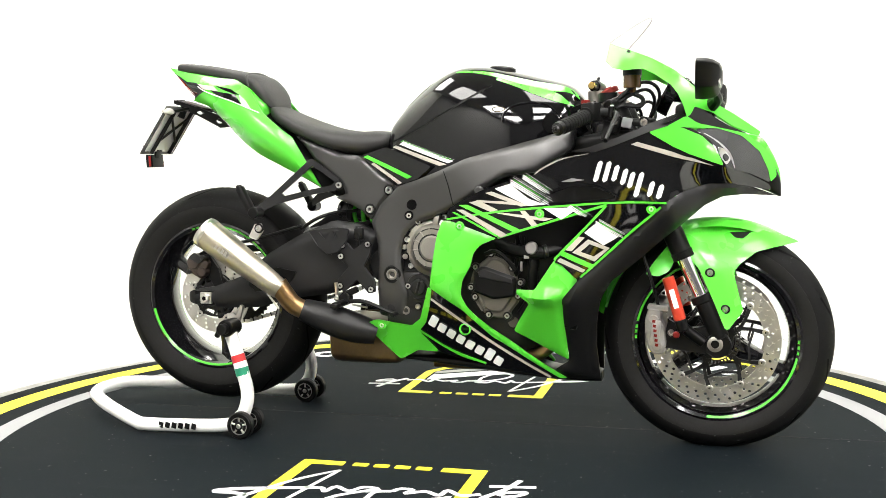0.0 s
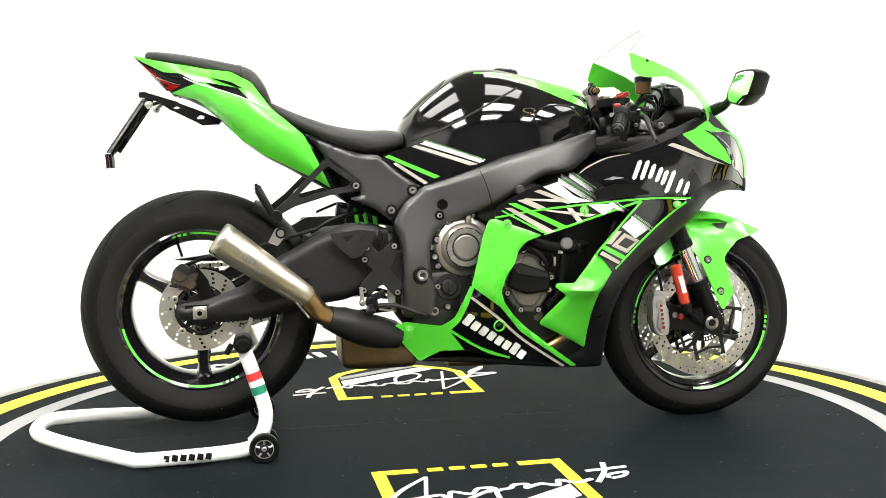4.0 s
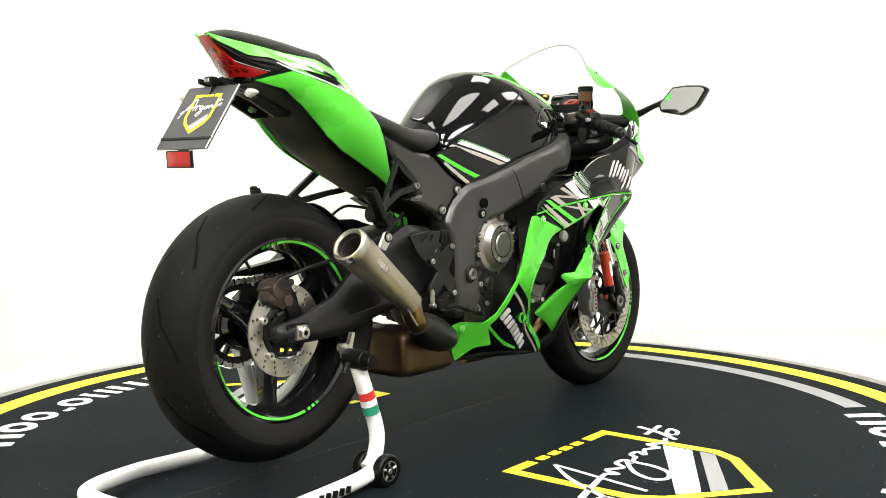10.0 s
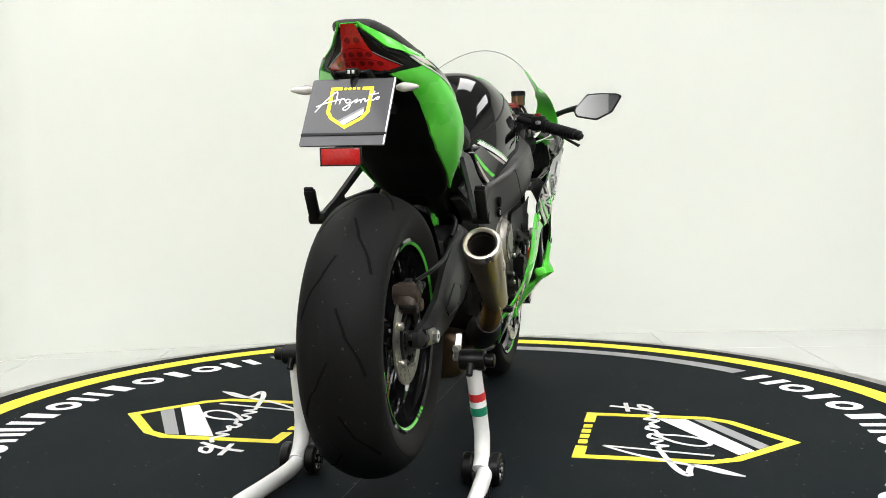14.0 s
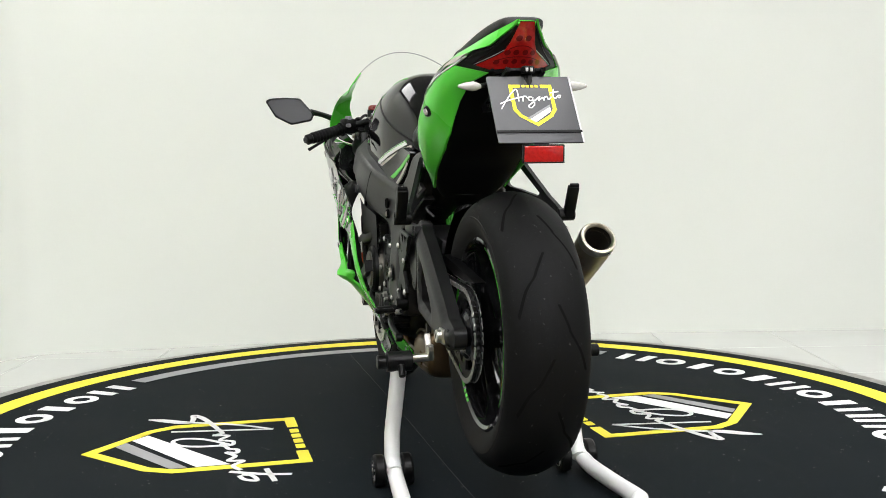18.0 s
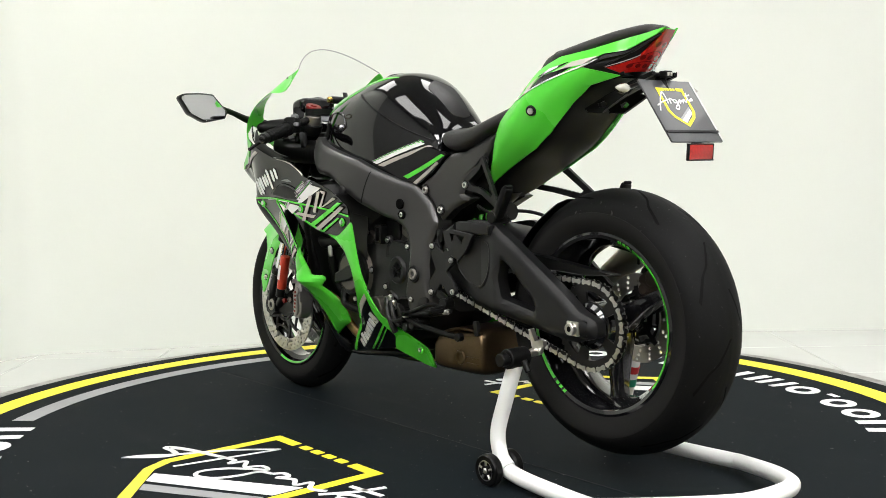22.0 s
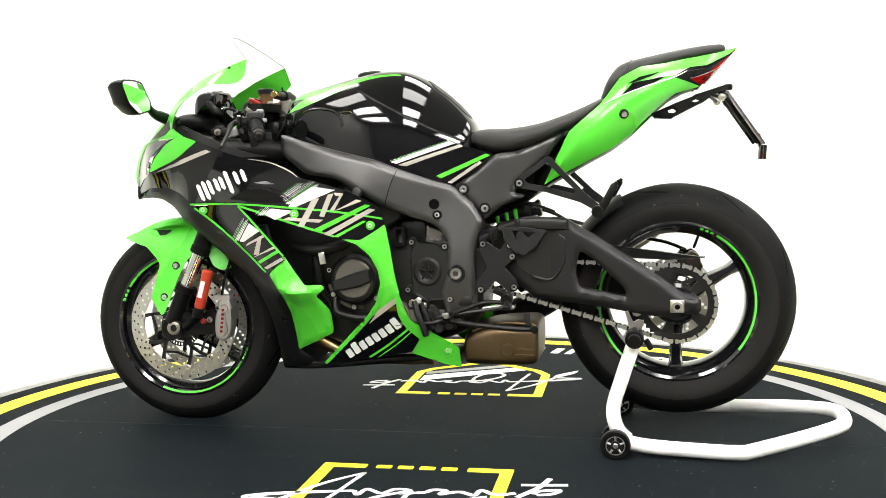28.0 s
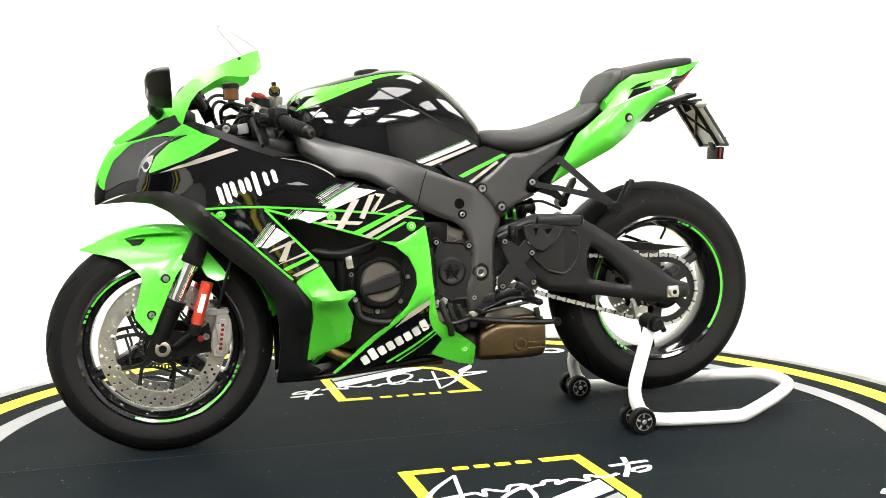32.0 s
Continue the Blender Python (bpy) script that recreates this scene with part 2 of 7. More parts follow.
def inside(poly, pts):
    """Even-odd test of many points."""
    P, Q = np.array(poly), np.array(pts).reshape(-1, 2)
    x, y = Q[:, 0:1], Q[:, 1:2]
    a, b = P, np.roll(P, -1, axis=0)
    cond = (a[:, 1] > y) != (b[:, 1] > y)
    dy = np.where(np.abs(b[:, 1] - a[:, 1]) < 1e-12, 1e-12, b[:, 1] - a[:, 1])
    xi = a[:, 0] + (y - a[:, 1]) * (b[:, 0] - a[:, 0]) / dy
    return (np.sum(cond & (x < xi), axis=1) % 2).astype(bool)


def cdt(outline, holes=(), step=None):
    """Triangles of a flat outline with holes: points, faces, rim edges."""
    loops = [list(outline)] + [list(h) for h in holes]
    if step:
        loops = [dense(l, step) for l in loops]
    pts, edges = [], []
    for l in loops:
        k = len(pts)
        pts += l
        edges += [(k + i, k + (i + 1) % len(l)) for i in range(len(l))]
    if step:
        P = np.array(pts)
        lo, hi = P.min(0), P.max(0)
        gx, gz = np.meshgrid(np.arange(lo[0] + step / 2, hi[0], step), np.arange(lo[1] + step / 2, hi[1], step))
        gx[1::2] += step / 2
        G = np.c_[gx.ravel(), gz.ravel()]
        if len(G):
            ok = inside(loops[0], G)
            for h in loops[1:]:
                ok &= ~inside(h, G)
            G = G[ok]
            if len(G):
                d = np.min(np.hypot(G[:, None, 0] - P[None, :, 0], G[:, None, 1] - P[None, :, 1]), axis=1)
                pts += [tuple(g) for g in G[d > step * 0.55]]
    vs, _, fs, _, _, _ = delaunay_2d_cdt([Vector(p) for p in pts], edges, [], 0, 1e-6)
    V = np.array([tuple(v) for v in vs])
    F = [f for f in fs]
    cen = np.array([V[list(f)].mean(0) for f in F])
    ok = inside(loops[0], cen)
    for h in loops[1:]:
        ok &= ~inside(h, cen)
    F = [tuple(f) for f, o in zip(F, ok) if o]
    count = {}
    for f in F:
        for i in range(len(f)):
            a, b = f[i], f[(i + 1) % len(f)]
            count[(min(a, b), max(a, b))] = count.get((min(a, b), max(a, b)), 0) + 1
    return V, F, [e for e, c in count.items() if c == 1]


def sheet(outline, front, back, holes=(), step=None):
    """A solid between two surfaces; front and back: functions of (u, v) that give 3D points."""
    V, F, rim = cdt(outline, holes, step)
    bm = bmesh.new()
    a = [bm.verts.new(front(*v)) for v in V]
    b = [bm.verts.new(back(*v)) for v in V]
    for f in F:
        bm.faces.new([a[i] for i in f])
        bm.faces.new([b[i] for i in reversed(f)])
    for i, j in rim:
        bm.faces.new((a[i], a[j], b[j], b[i]))
    loose = [v for v in bm.verts if not v.link_faces]
    bmesh.ops.delete(bm, geom=loose, context="VERTS")
    return bm


def plate(outline, y0, y1, holes=(), r=0.004, bevel=0.0015):
    """An upright plate in the x-z plane from y0 to y1, its front rim bevelled."""
    bm = sheet(rounded(outline, r), lambda x, z: (x, y0, z), lambda x, z: (x, y1, z), holes)
    if bevel:
        rim = [e for e in bm.edges if len(e.link_faces) == 2 and e.calc_face_angle(0) > 0.9]
        bmesh.ops.bevel(bm, geom=rim, offset=bevel, segments=1, affect="EDGES")
    return bm


def shell(outline, skin, side, thick=0.004, step=0.022, r=0.008, holes=(), lift=0.0):
    """A body panel: the outline in x-z, laid on the half-width function skin on one side."""
    return sheet(rounded(outline, r), lambda x, z: (x, side * (skin(x, z) + lift), z),
                 lambda x, z: (x, side * (skin(x, z) + lift - thick), z), holes, step)


def crowned(skin, outline, depth, width):
    """A skin that falls away in a round towards the outline's edge."""
    P = np.array(list(outline) + [outline[0]], float)
    A, D = P[:-1], np.diff(P, axis=0)
    LL = np.maximum((D ** 2).sum(1), 1e-12)

    def f(x, z):
        q = np.array((x, z))
        t = np.clip(((q - A) * D).sum(1) / LL, 0, 1)
        d = float(np.sqrt((((A + D * t[:, None]) - q) ** 2).sum(1)).min())
        return skin(x, z) - depth * max(0.0, 1 - d / width) ** 2
    return f


def half_width(stations, smooth=2e-4):
    """A smooth half-width over x and z through stations (x, z, half-width)."""
    C = np.array(stations, float)
    n = len(C)

    def ph(d):
        return np.where(d > 0, d * d * np.log(np.maximum(d, 1e-9)), 0)

    K = ph(np.hypot(C[:, None, 0] - C[None, :, 0], C[:, None, 1] - C[None, :, 1])) + smooth * np.eye(n)
    P = np.c_[np.ones(n), C[:, :2]]
    co = np.linalg.solve(np.block([[K, P], [P.T, np.zeros((3, 3))]]), np.r_[C[:, 2], 0, 0, 0])

    def f(x, z):
        d = np.hypot(x - C[:, 0], z - C[:, 1])
        return max(0.004, float(ph(d) @ co[:n] + co[n] + co[n + 1] * x + co[n + 2] * z))
    return f


def cast_skin(bm, side):
    """The half-width of a finished body, by rays from the side."""
    tree = BVHTree.FromBMesh(bm)

    def f(x, z):
        hit = tree.ray_cast(Vector((x, side * 2, z)), Vector((0, -side, 0)))[0]
        if hit is None:
            near = tree.find_nearest(Vector((x, side * 0.2, z)))[0]
            return abs(near.y)
        return abs(hit.y)
    return f


def pod(stations, n=36, sub=6, pt=0.75, pb=0.75, cap=True, waist=0.5):
    """A body lofted along x. Stations: x, top z, bottom z, half-width, and optionally y."""
    st = spline([tuple(s) if len(s) > 4 else (*s, 0.0) for s in stations], sub)
    bm = bmesh.new()
    rings = []
    for x, zt, zb, w, y in st:
        mid = zb + (zt - zb) * waist
        ring = []
        for k in range(n):
            a = 2 * math.pi * k / n
            s, c = math.sin(a), math.cos(a)
            p, h = (pt, zt - mid) if c > 0 else (pb, mid - zb)
            ring.append(bm.verts.new((x, y + w * math.copysign(abs(s) ** p, s), mid + h * math.copysign(abs(c) ** p, c))))
        rings.append(ring)
    for a, b in zip(rings, rings[1:]):
        for k in range(n):
            bm.faces.new((a[k], a[(k + 1) % n], b[(k + 1) % n], b[k]))
    if cap:
        bm.faces.new(rings[0])
        bm.faces.new(rings[-1])
    return bm


def flat(outline, z, thick, holes=(), r=0.004):
    """A thin flat piece lying on the ground, its top at z."""
    return sheet(rounded(outline, r) if r else outline, lambda x, y: (x, y, z), lambda x, y: (x, y, z - thick), holes)


def arc_band(r0, r1, a0, a1, n):
    """A band of a ring, as an outline."""
    A = [radians(a0 + (a1 - a0) * i / n) for i in range(n + 1)]
    return [(r1 * math.cos(a), r1 * math.sin(a)) for a in A] + [(r0 * math.cos(a), r0 * math.sin(a)) for a in reversed(A)]


def circle(x, z, r, n=16):
    return [(x + r * math.cos(2 * math.pi * i / n), z + r * math.sin(2 * math.pi * i / n)) for i in range(n)]


def stroke(pts, w, sub=6):
    """A brush stroke of width w (or a width for each point), as an outline."""
    ws = [w] * len(pts) if isinstance(w, (int, float)) else w
    P = spline([(*p, q) for p, q in zip(pts, ws)], sub)
    left, right = [], []
    for i, p in enumerate(P):
        d = P[min(i + 1, len(P) - 1)][:2] - P[max(i - 1, 0)][:2]
        d = d / max(np.hypot(*d), 1e-9)
        nrm = np.array([-d[1], d[0]]) * p[2] / 2
        left.append(tuple(p[:2] + nrm))
        right.append(tuple(p[:2] - nrm))
    return left + right[::-1]


# ---------------------------------------------------------------- the studio
def studio():
    line = spline([(4.2, 2.40), (2.3, 2.42), (0.95, 2.44), (0.1, 2.41), (-0.66, 2.33), (-1.62, 2.15), (-1.92, 2.08), (-2.06, 1.97),
                   (-2.16, 1.75), (-2.22, 1.2), (-2.26, 0.6), (-2.28, 0.0)], 6)

    def curtain(name, material, z0, z1, inset, thick, label):
        bm = bmesh.new()
        prev = None
        for i, p in enumerate(line):
            d = line[min(i + 1, len(line) - 1)] - line[max(i - 1, 0)]
            nrm = np.array([d[1], -d[0]]) / np.hypot(*d)
            a, b = p - nrm * inset * -1, p - nrm * (inset - thick) * -1
            ring = [bm.verts.new((q[0], q[1], z)) for q, z in ((a, z0), (a, z1), (b, z1), (b, z0))]
            if prev:
                for k in range(4):
                    bm.faces.new((prev[k], prev[(k + 1) % 4], ring[(k + 1) % 4], ring[k]))
            prev = ring
        return tagged(part(name, bm, material, None), label, "wall", kind="structure")

    curtain("wall_north", WALL, FLOOR, 3.1, 0.0, 0.12, "smooth white painted studio wall with a rounded corner")
    base = curtain("baseboard", SKIRT, FLOOR, FLOOR + 0.088, 0.0, -0.012, "low white glazed baseboard along the wall")
    base["category"] = "baseboard"
    # Unseen walls, added; pale or dark to set reflections on the bike.
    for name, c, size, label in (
            ("wall_east", (4.26, -2.1, 1.49), (0.12, 9.2, 3.22), "unseen pale wall, its tone set for reflections"),
            ("wall_west", (-2.35, -3.30, 1.49), (0.12, 6.6, 3.22), "unseen pale wall, its tone set for reflections"),
            ("wall_south", (0.8, -6.56, 1.49), (7.0, 0.12, 3.22), "unseen dark wall, its tone set for reflections")):
        tagged(part(name, box(c, size, 0), UNSEEN_DARK if name == "wall_south" else UNSEEN_PALE, None), label, "wall", kind="structure")
    tagged(part("ceiling", box((0.8, -2.0, 3.16), (7.2, 9.4, 0.12), 0), CEIL, None), "plain grey painted ceiling", "ceiling", kind="structure")
    # Unseen floor, added dark so low reflections in the gloss stay dark.
    tagged(part("floor_back", box((0.8, -4.25, FLOOR - 0.05), (7.4, 5.1, 0.09), 0), UNSEEN_FLOOR, None), "unseen dark floor, its tone set for reflections", "floor", kind="structure")
    floor = tagged(part("floor", box((0.8, 0.55, FLOOR - 0.05), (7.4, 4.5, 0.09), 0), JOINT, None),
                   "floor of large white glazed tiles", "floor", kind="structure")
    size = 0.60
    proto = bpy.data.meshes.new("tile")
    bm = box((0, 0, 0), (size - 0.003, size - 0.003, 0.010), 0.0012, seg=1)
    bm.to_mesh(proto)
    bm.free()
    proto.materials.append(TILE)
    for i in range(-6, 8):
        for j in range(-10, 6):
            x, y = 0.2 + i * size, 0.35 + j * size
            if -2.7 < x < 4.2 and -1.5 < y < 2.6:
                t = new("tile", proto)
                t.parent = floor
                t.location = (x, y, FLOOR - 0.005)


def ceiling_lights():
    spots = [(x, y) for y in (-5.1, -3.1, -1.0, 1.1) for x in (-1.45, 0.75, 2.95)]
    for x, y in spots:
        sx, sy = 0.95, 1.15
        root = tagged(new("ceiling_light"), "rectangular white ceiling light panel, switched on", "ceiling light", "ceiling lights")
        root.location = (x, y, 3.10)
        ring = sheet([(-sx / 2, -sy / 2), (sx / 2, -sy / 2), (sx / 2, sy / 2), (-sx / 2, sy / 2)],
                     lambda u, v: (u, v, -0.03), lambda u, v: (u, v, 0.0),
                     [[(-sx / 2 + .02, -sy / 2 + .02), (sx / 2 - .02, -sy / 2 + .02), (sx / 2 - .02, sy / 2 - .02), (-sx / 2 + .02, sy / 2 - .02)]])
        part("frame", ring, CEIL, root)
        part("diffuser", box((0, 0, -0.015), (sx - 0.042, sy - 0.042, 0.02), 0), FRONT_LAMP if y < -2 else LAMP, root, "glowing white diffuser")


# ---------------------------------------------------------------- the turntable and its printed mat
def turntable():
    root = tagged(new("turntable"), "round turntable with a dark printed mat and white rim", "turntable")
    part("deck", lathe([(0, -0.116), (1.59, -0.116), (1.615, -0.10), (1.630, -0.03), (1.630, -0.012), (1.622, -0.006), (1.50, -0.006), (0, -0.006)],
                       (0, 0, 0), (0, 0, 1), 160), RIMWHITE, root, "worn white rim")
    part("mat", lathe([(0, -0.006), (1.555, -0.006), (1.558, -0.003), (1.555, 0.0), (0, 0.0)], (0, 0, 0), (0, 0, 1), 160), MAT, root,
         "dark grey rubber mat")
    T = 0.0012
    part("yellow_ring", flat([(1.480 * math.cos(a / 90 * math.pi), 1.480 * math.sin(a / 90 * math.pi)) for a in range(180)], T, 0.001,
                             [[(1.400 * math.cos(a / 90 * math.pi), 1.400 * math.sin(a / 90 * math.pi)) for a in range(180)]], 0), YELLOW, root,
         "yellow printed ring")
    for a0, a1 in ((-44, 44), (139, 221)):
        part("grey_arc", flat(arc_band(1.250, 1.318, a0, a1, 40), T, 0.001, r=0), MATGREY, root, "grey printed arc")
    # writing round the edge, as plain bars: eleven, a dot, three
    for s in (1, -1):
        widths = [1.25, 1.1, 0.95, 1.1, 1.1, 1.05, 1.1, 0.95, 1.1, 0.95, 1.1, 0.45, 1.05, 1.1, 1.25]
        total = sum(widths)
        a = 47.0
        for i, wd in enumerate(widths):
            span = wd / total * 90.0
            b0, b1 = a + span * 0.10, a + span * 0.90
            if s < 0:
                b0, b1 = -b1, -b0
            r0, r1 = 1.205, 1.315
            if i == 11:
                r0, r1 = (1.293, 1.315) if s < 0 else (1.205, 1.227)
                part("letter_bar", flat(arc_band(r0, r1, b0, b1, 3), T, 0.001, r=0.004), MATWHITE, root)
            elif i in (1, 3, 6, 10, 12, 13):
                am, half_a = (b0 + b1) / 2, (b1 - b0) / 2
                ell = [[(math.radians(am + half_a * k * math.cos(q)), (r0 + r1) / 2 + ((r1 - r0) / 2 - (1 - k) * 0.055) * math.sin(q)) for q in np.linspace(0, 2 * math.pi, 24, endpoint=False)] for k in (1.0, 0.50)]
                xy = [[(r * math.cos(q), r * math.sin(q)) for q, r in loop] for loop in ell]
                part("letter_bar", flat(xy[0], T, 0.001, [xy[1]], r=0), MATWHITE, root)
            elif i in (0, 9, 14, 5, 8):
                w3 = (b1 - b0) * 0.30
                part("letter_bar", flat(arc_band(r0, r1, b0, b0 + w3, 3), T, 0.001, r=0.003), MATWHITE, root)
                part("letter_bar", flat(arc_band(r0, r1, b1 - w3, b1, 3), T, 0.001, r=0.003), MATWHITE, root)
            else:
                part("letter_bar", flat(arc_band(r0, r1, b0 + (b1 - b0) * 0.25, b1 - (b1 - b0) * 0.25, 3), T, 0.001, r=0.003), MATWHITE, root)
            a += span
    part("mat_seam", flat(stroke([(-1.5, .075), (-.5, .082), (.4, .078), (1.5, .084)], .0011, 6), .0006, .0005, r=0), SEAM, root, "fine crease across the mat")
    # two shields with a script flourish
    for s in (1, -1):
        def turn(pts):
            return [(-s * x - .015, s * y) for x, y in pts]
        outer = [(-0.245, 0.405), (-0.13, 0.405), (-0.13, 0.437), (-0.213, 0.437), (-0.213, 0.755), (-0.18, 0.815), (0.0, 0.958),
                 (0.18, 0.815), (0.213, 0.755), (0.213, 0.437), (0.13, 0.437), (0.13, 0.405), (0.245, 0.405), (0.245, 0.76),
                 (0.205, 0.833), (0.0, 1.0), (-0.205, 0.833), (-0.245, 0.76)]
        part("shield", flat(turn(outer), T, 0.001, r=0.003), YELLOW, root, "yellow printed shield outline")
        for i in range(4):
            x = -0.085 + i * 0.056
            part("letter_bar", flat(turn([(x - 0.02, 0.408), (x + 0.02, 0.408), (x + 0.02, 0.434), (x - 0.02, 0.434)]), T, 0.001, r=0.006), YELLOW, root)
        part("stripe", flat(turn([(-0.150, 0.83), (0.205, 0.615), (0.205, 0.70), (-0.105, 0.872)]), T, 0.001, r=0.002), MATWHITE, root, "white printed stripe")
        part("stripe", flat(turn([(-0.085, 0.886), (0.205, 0.722), (0.205, 0.765), (-0.05, 0.914)]), T, 0.001, r=0.002), MATGREY, root, "grey printed stripe")
        W2 = 0.0022
        script = [([(-.171, .767), (-.12, .479)], .010),
                  ([(-.12, .479), (-.202, .581), (-.273, .719), (-.318, .785), (-.339, .834)], [.008, .012, .014, .016, .006]),
                  ([(-.339, .834), (-.28, .76), (-.268, .714), (-.31, .703), (-.352, .70), (-.298, .67), (-.16, .633), (-.11, .622)], [.006, .012, .014, .016, .02, .018, .014, .012]),
                  ([(-.11, .622), (-.095, .648), (-.082, .607), (-.041, .632), (-.016, .598), (.021, .603), (.0, .633)], .012),
                  ([(.0, .633), (.022, .606), (-.055, .669), (-.083, .731), (-.058, .761), (-.009, .738), (.015, .683), (.022, .628), (.06, .613)], .012),
                  ([(.06, .613), (.075, .590), (.105, .594), (.095, .620), (.137, .598), (.175, .618), (.187, .580), (.225, .608), (.268, .590)], .013),
                  ([(.339, .469), (.317, .543), (.275, .618)], .014),
                  ([(.385, .514), (.275, .527)], .014),
                  ([(.310, .590), (.324, .566), (.368, .556), (.352, .585), (.318, .597)], .012)]
        for pts, wd in script:
            part("script_stroke", flat(turn(stroke(pts, wd)), W2, 0.0015, r=0), MATWHITE, root)
    return root


# ---------------------------------------------------------------- the paddock stand
def paddock_stand():
    root = tagged(new("paddock_stand"), "white tubular rear paddock stand on small black wheels", "paddock stand")
    R = 0.019
    right = [(-0.57, -0.222, 0.050), (-0.64, -0.226, 0.036), (-0.76, -0.236, 0.032), (-0.875, -0.245, 0.032), (-0.915, -0.235, 0.036), (-1.05, -0.160, 0.056), (-1.135, -0.095, 0.068), (-1.163, -0.05, 0.072)]
    corner = [(-1.171, 0.0, 0.073)]
    left = [(x, -y + 0.025, z) for x, y, z in reversed(right)]
    part("base_tube", tube(right + corner + left, R, 14, 6), STAND, root, "bent white steel tube")
    for s in (-1, 1):
        y = -0.212 if s < 0 else 0.250
        part("upright", tube([(-0.60, y, 0.05), (-0.575, y, 0.075), (-0.563, y * 0.99, 0.13), (-0.585, y * 0.97, 0.21), (-0.615, y * 0.95, 0.30)], R, 14, 6), STAND, root,
             "white steel tube leg")
        for dy in (-0.033, 0.033):
            yy = y + dy
            wheel = part("wheel", lathe([(0.025, -0.013), (0.035, -0.013), (0.0385, -0.008), (0.0385, 0.008), (0.035, 0.013), (0.025, 0.013), (0.025, -0.013)],
                                        (-0.57, yy, 0.0445), (0, 1, 0), 28), DEEP, root, "black rubber wheel")
            part("hub", lathe([(0, -0.014), (0.012, -0.014), (0.012, -0.006), (0.024, -0.006), (0.0255, -0.011), (0.0255, 0.011), (0.024, 0.006), (0.012, 0.006), (0.012, 0.014), (0, 0.014)],
                              (-0.57, yy, 0.0445), (0, 1, 0), 24), MATTE, wheel)
            spk = bmesh.new()
            for k in range(5):
                a = 2 * math.pi * k / 5 + 0.3
                for f in (-1, 1):
                    spk = join(spk, tube([(-0.57 + 0.010 * math.cos(a), yy + f * 0.0105, 0.0445 + 0.010 * math.sin(a)),
                                          (-0.57 + 0.024 * math.cos(a), yy + f * 0.0105, 0.0445 + 0.024 * math.sin(a))], 0.003, 6, 1))
            part("spokes", spk, BOLT, wheel, "silver wheel spokes")
            part("hub_ring", lathe([(0.0225, -0.0125), (0.0255, -0.0125), (0.0255, 0.0125), (0.0225, 0.0125)], (-0.57, yy, 0.0445), (0, 1, 0), 28), BOLT, wheel, "silver hub ring")
        part("axle", cyl((-0.57, y - 0.049, 0.0445), (-0.57, y + 0.049, 0.0445), 0.007), STEEL, root)
        yc = y * 0.95
        part("clamp", cyl((-0.617, yc - 0.03, 0.315), (-0.617, yc + 0.03, 0.315), 0.024), DEEP, root, "black plastic clamp")
        part("latch", cyl((-0.645, yc, 0.312), (-0.66, yc, 0.286), 0.008), DEEP, root)
        part("knob", cyl((-0.617, yc + s * 0.03, 0.315), (-0.617, yc + s * 0.052, 0.315), 0.016), DEEP, root)
        inner = s * 0.165
        part("cradle", plate([(-0.628, 0.315), (-0.606, 0.315), (-0.600, 0.34), (-0.590, 0.372), (-0.598, 0.375), (-0.612, 0.345), (-0.626, 0.352),
                              (-0.640, 0.350), (-0.640, 0.338)], inner - 0.005, inner + 0.005), STEEL, root, "bare steel hook cradle")
        part("arm", cyl((-0.617, inner - s * 0.01, 0.322), (-0.617, yc, 0.318), 0.010), STEEL, root)
    # stickers on one leg and on the tube
    for m_, z0, z1 in ((FLAGRED, 0.217, 0.237), (WHITE, 0.201, 0.217), (FLAGGREEN, 0.180, 0.201)):
        def leg(z):
            return (float(np.interp(z, [0.13, 0.21, 0.30], [-0.563, -0.585, -0.615])), float(np.interp(z, [0.13, 0.21, 0.30], [-0.212 * 0.99, -0.212 * 0.97, -0.212 * 0.95])), z)
        part("sticker", tube([leg(z0), leg(z1)], R + 0.0012, 14, 1, cap=False), m_, root)
    for k in range(6):
        x = -0.815 + k * 0.021
        part("letter_bar", box((x, -0.259, 0.036), (0.015, 0.002, 0.017), 0.0008, rot=(0, 12, 0)), DEEP, root)
    return root


# ---------------------------------------------------------------- the motorcycle
# its own space: x forward, y to its left, z up; the middle between the axles at 0
FAIR = half_width([(.855, .677, .03), (.60, .66, .236), (.437, .761, .262), (.566, .652, .225), (.29, .641, .259), (.079, .609, .251),
                   (.344, .406, .222), (.337, .238, .105), (.194, .321, .142), (.33, .181, .067), (-.04, .362, .191), (.156, .232, .122),
                   (.072, .328, .181), (-.172, .328, .156), (-.228, .327, .148), (-.137, .223, .10), (.735, .757, .208), (.70, .82, .205),
                   (.81, .80, .10), (.82, .70, .08), (.569, .837, .268), (.648, .878, .236), (.69, .709, .17), (.3, .75, .26), (.2, .5, .245), (.05, .45, .235), (.45, .5, .2),
                   (.42, .35, .13), (.42, .2, .05), (-.10, .254, .118)], 5e-4)


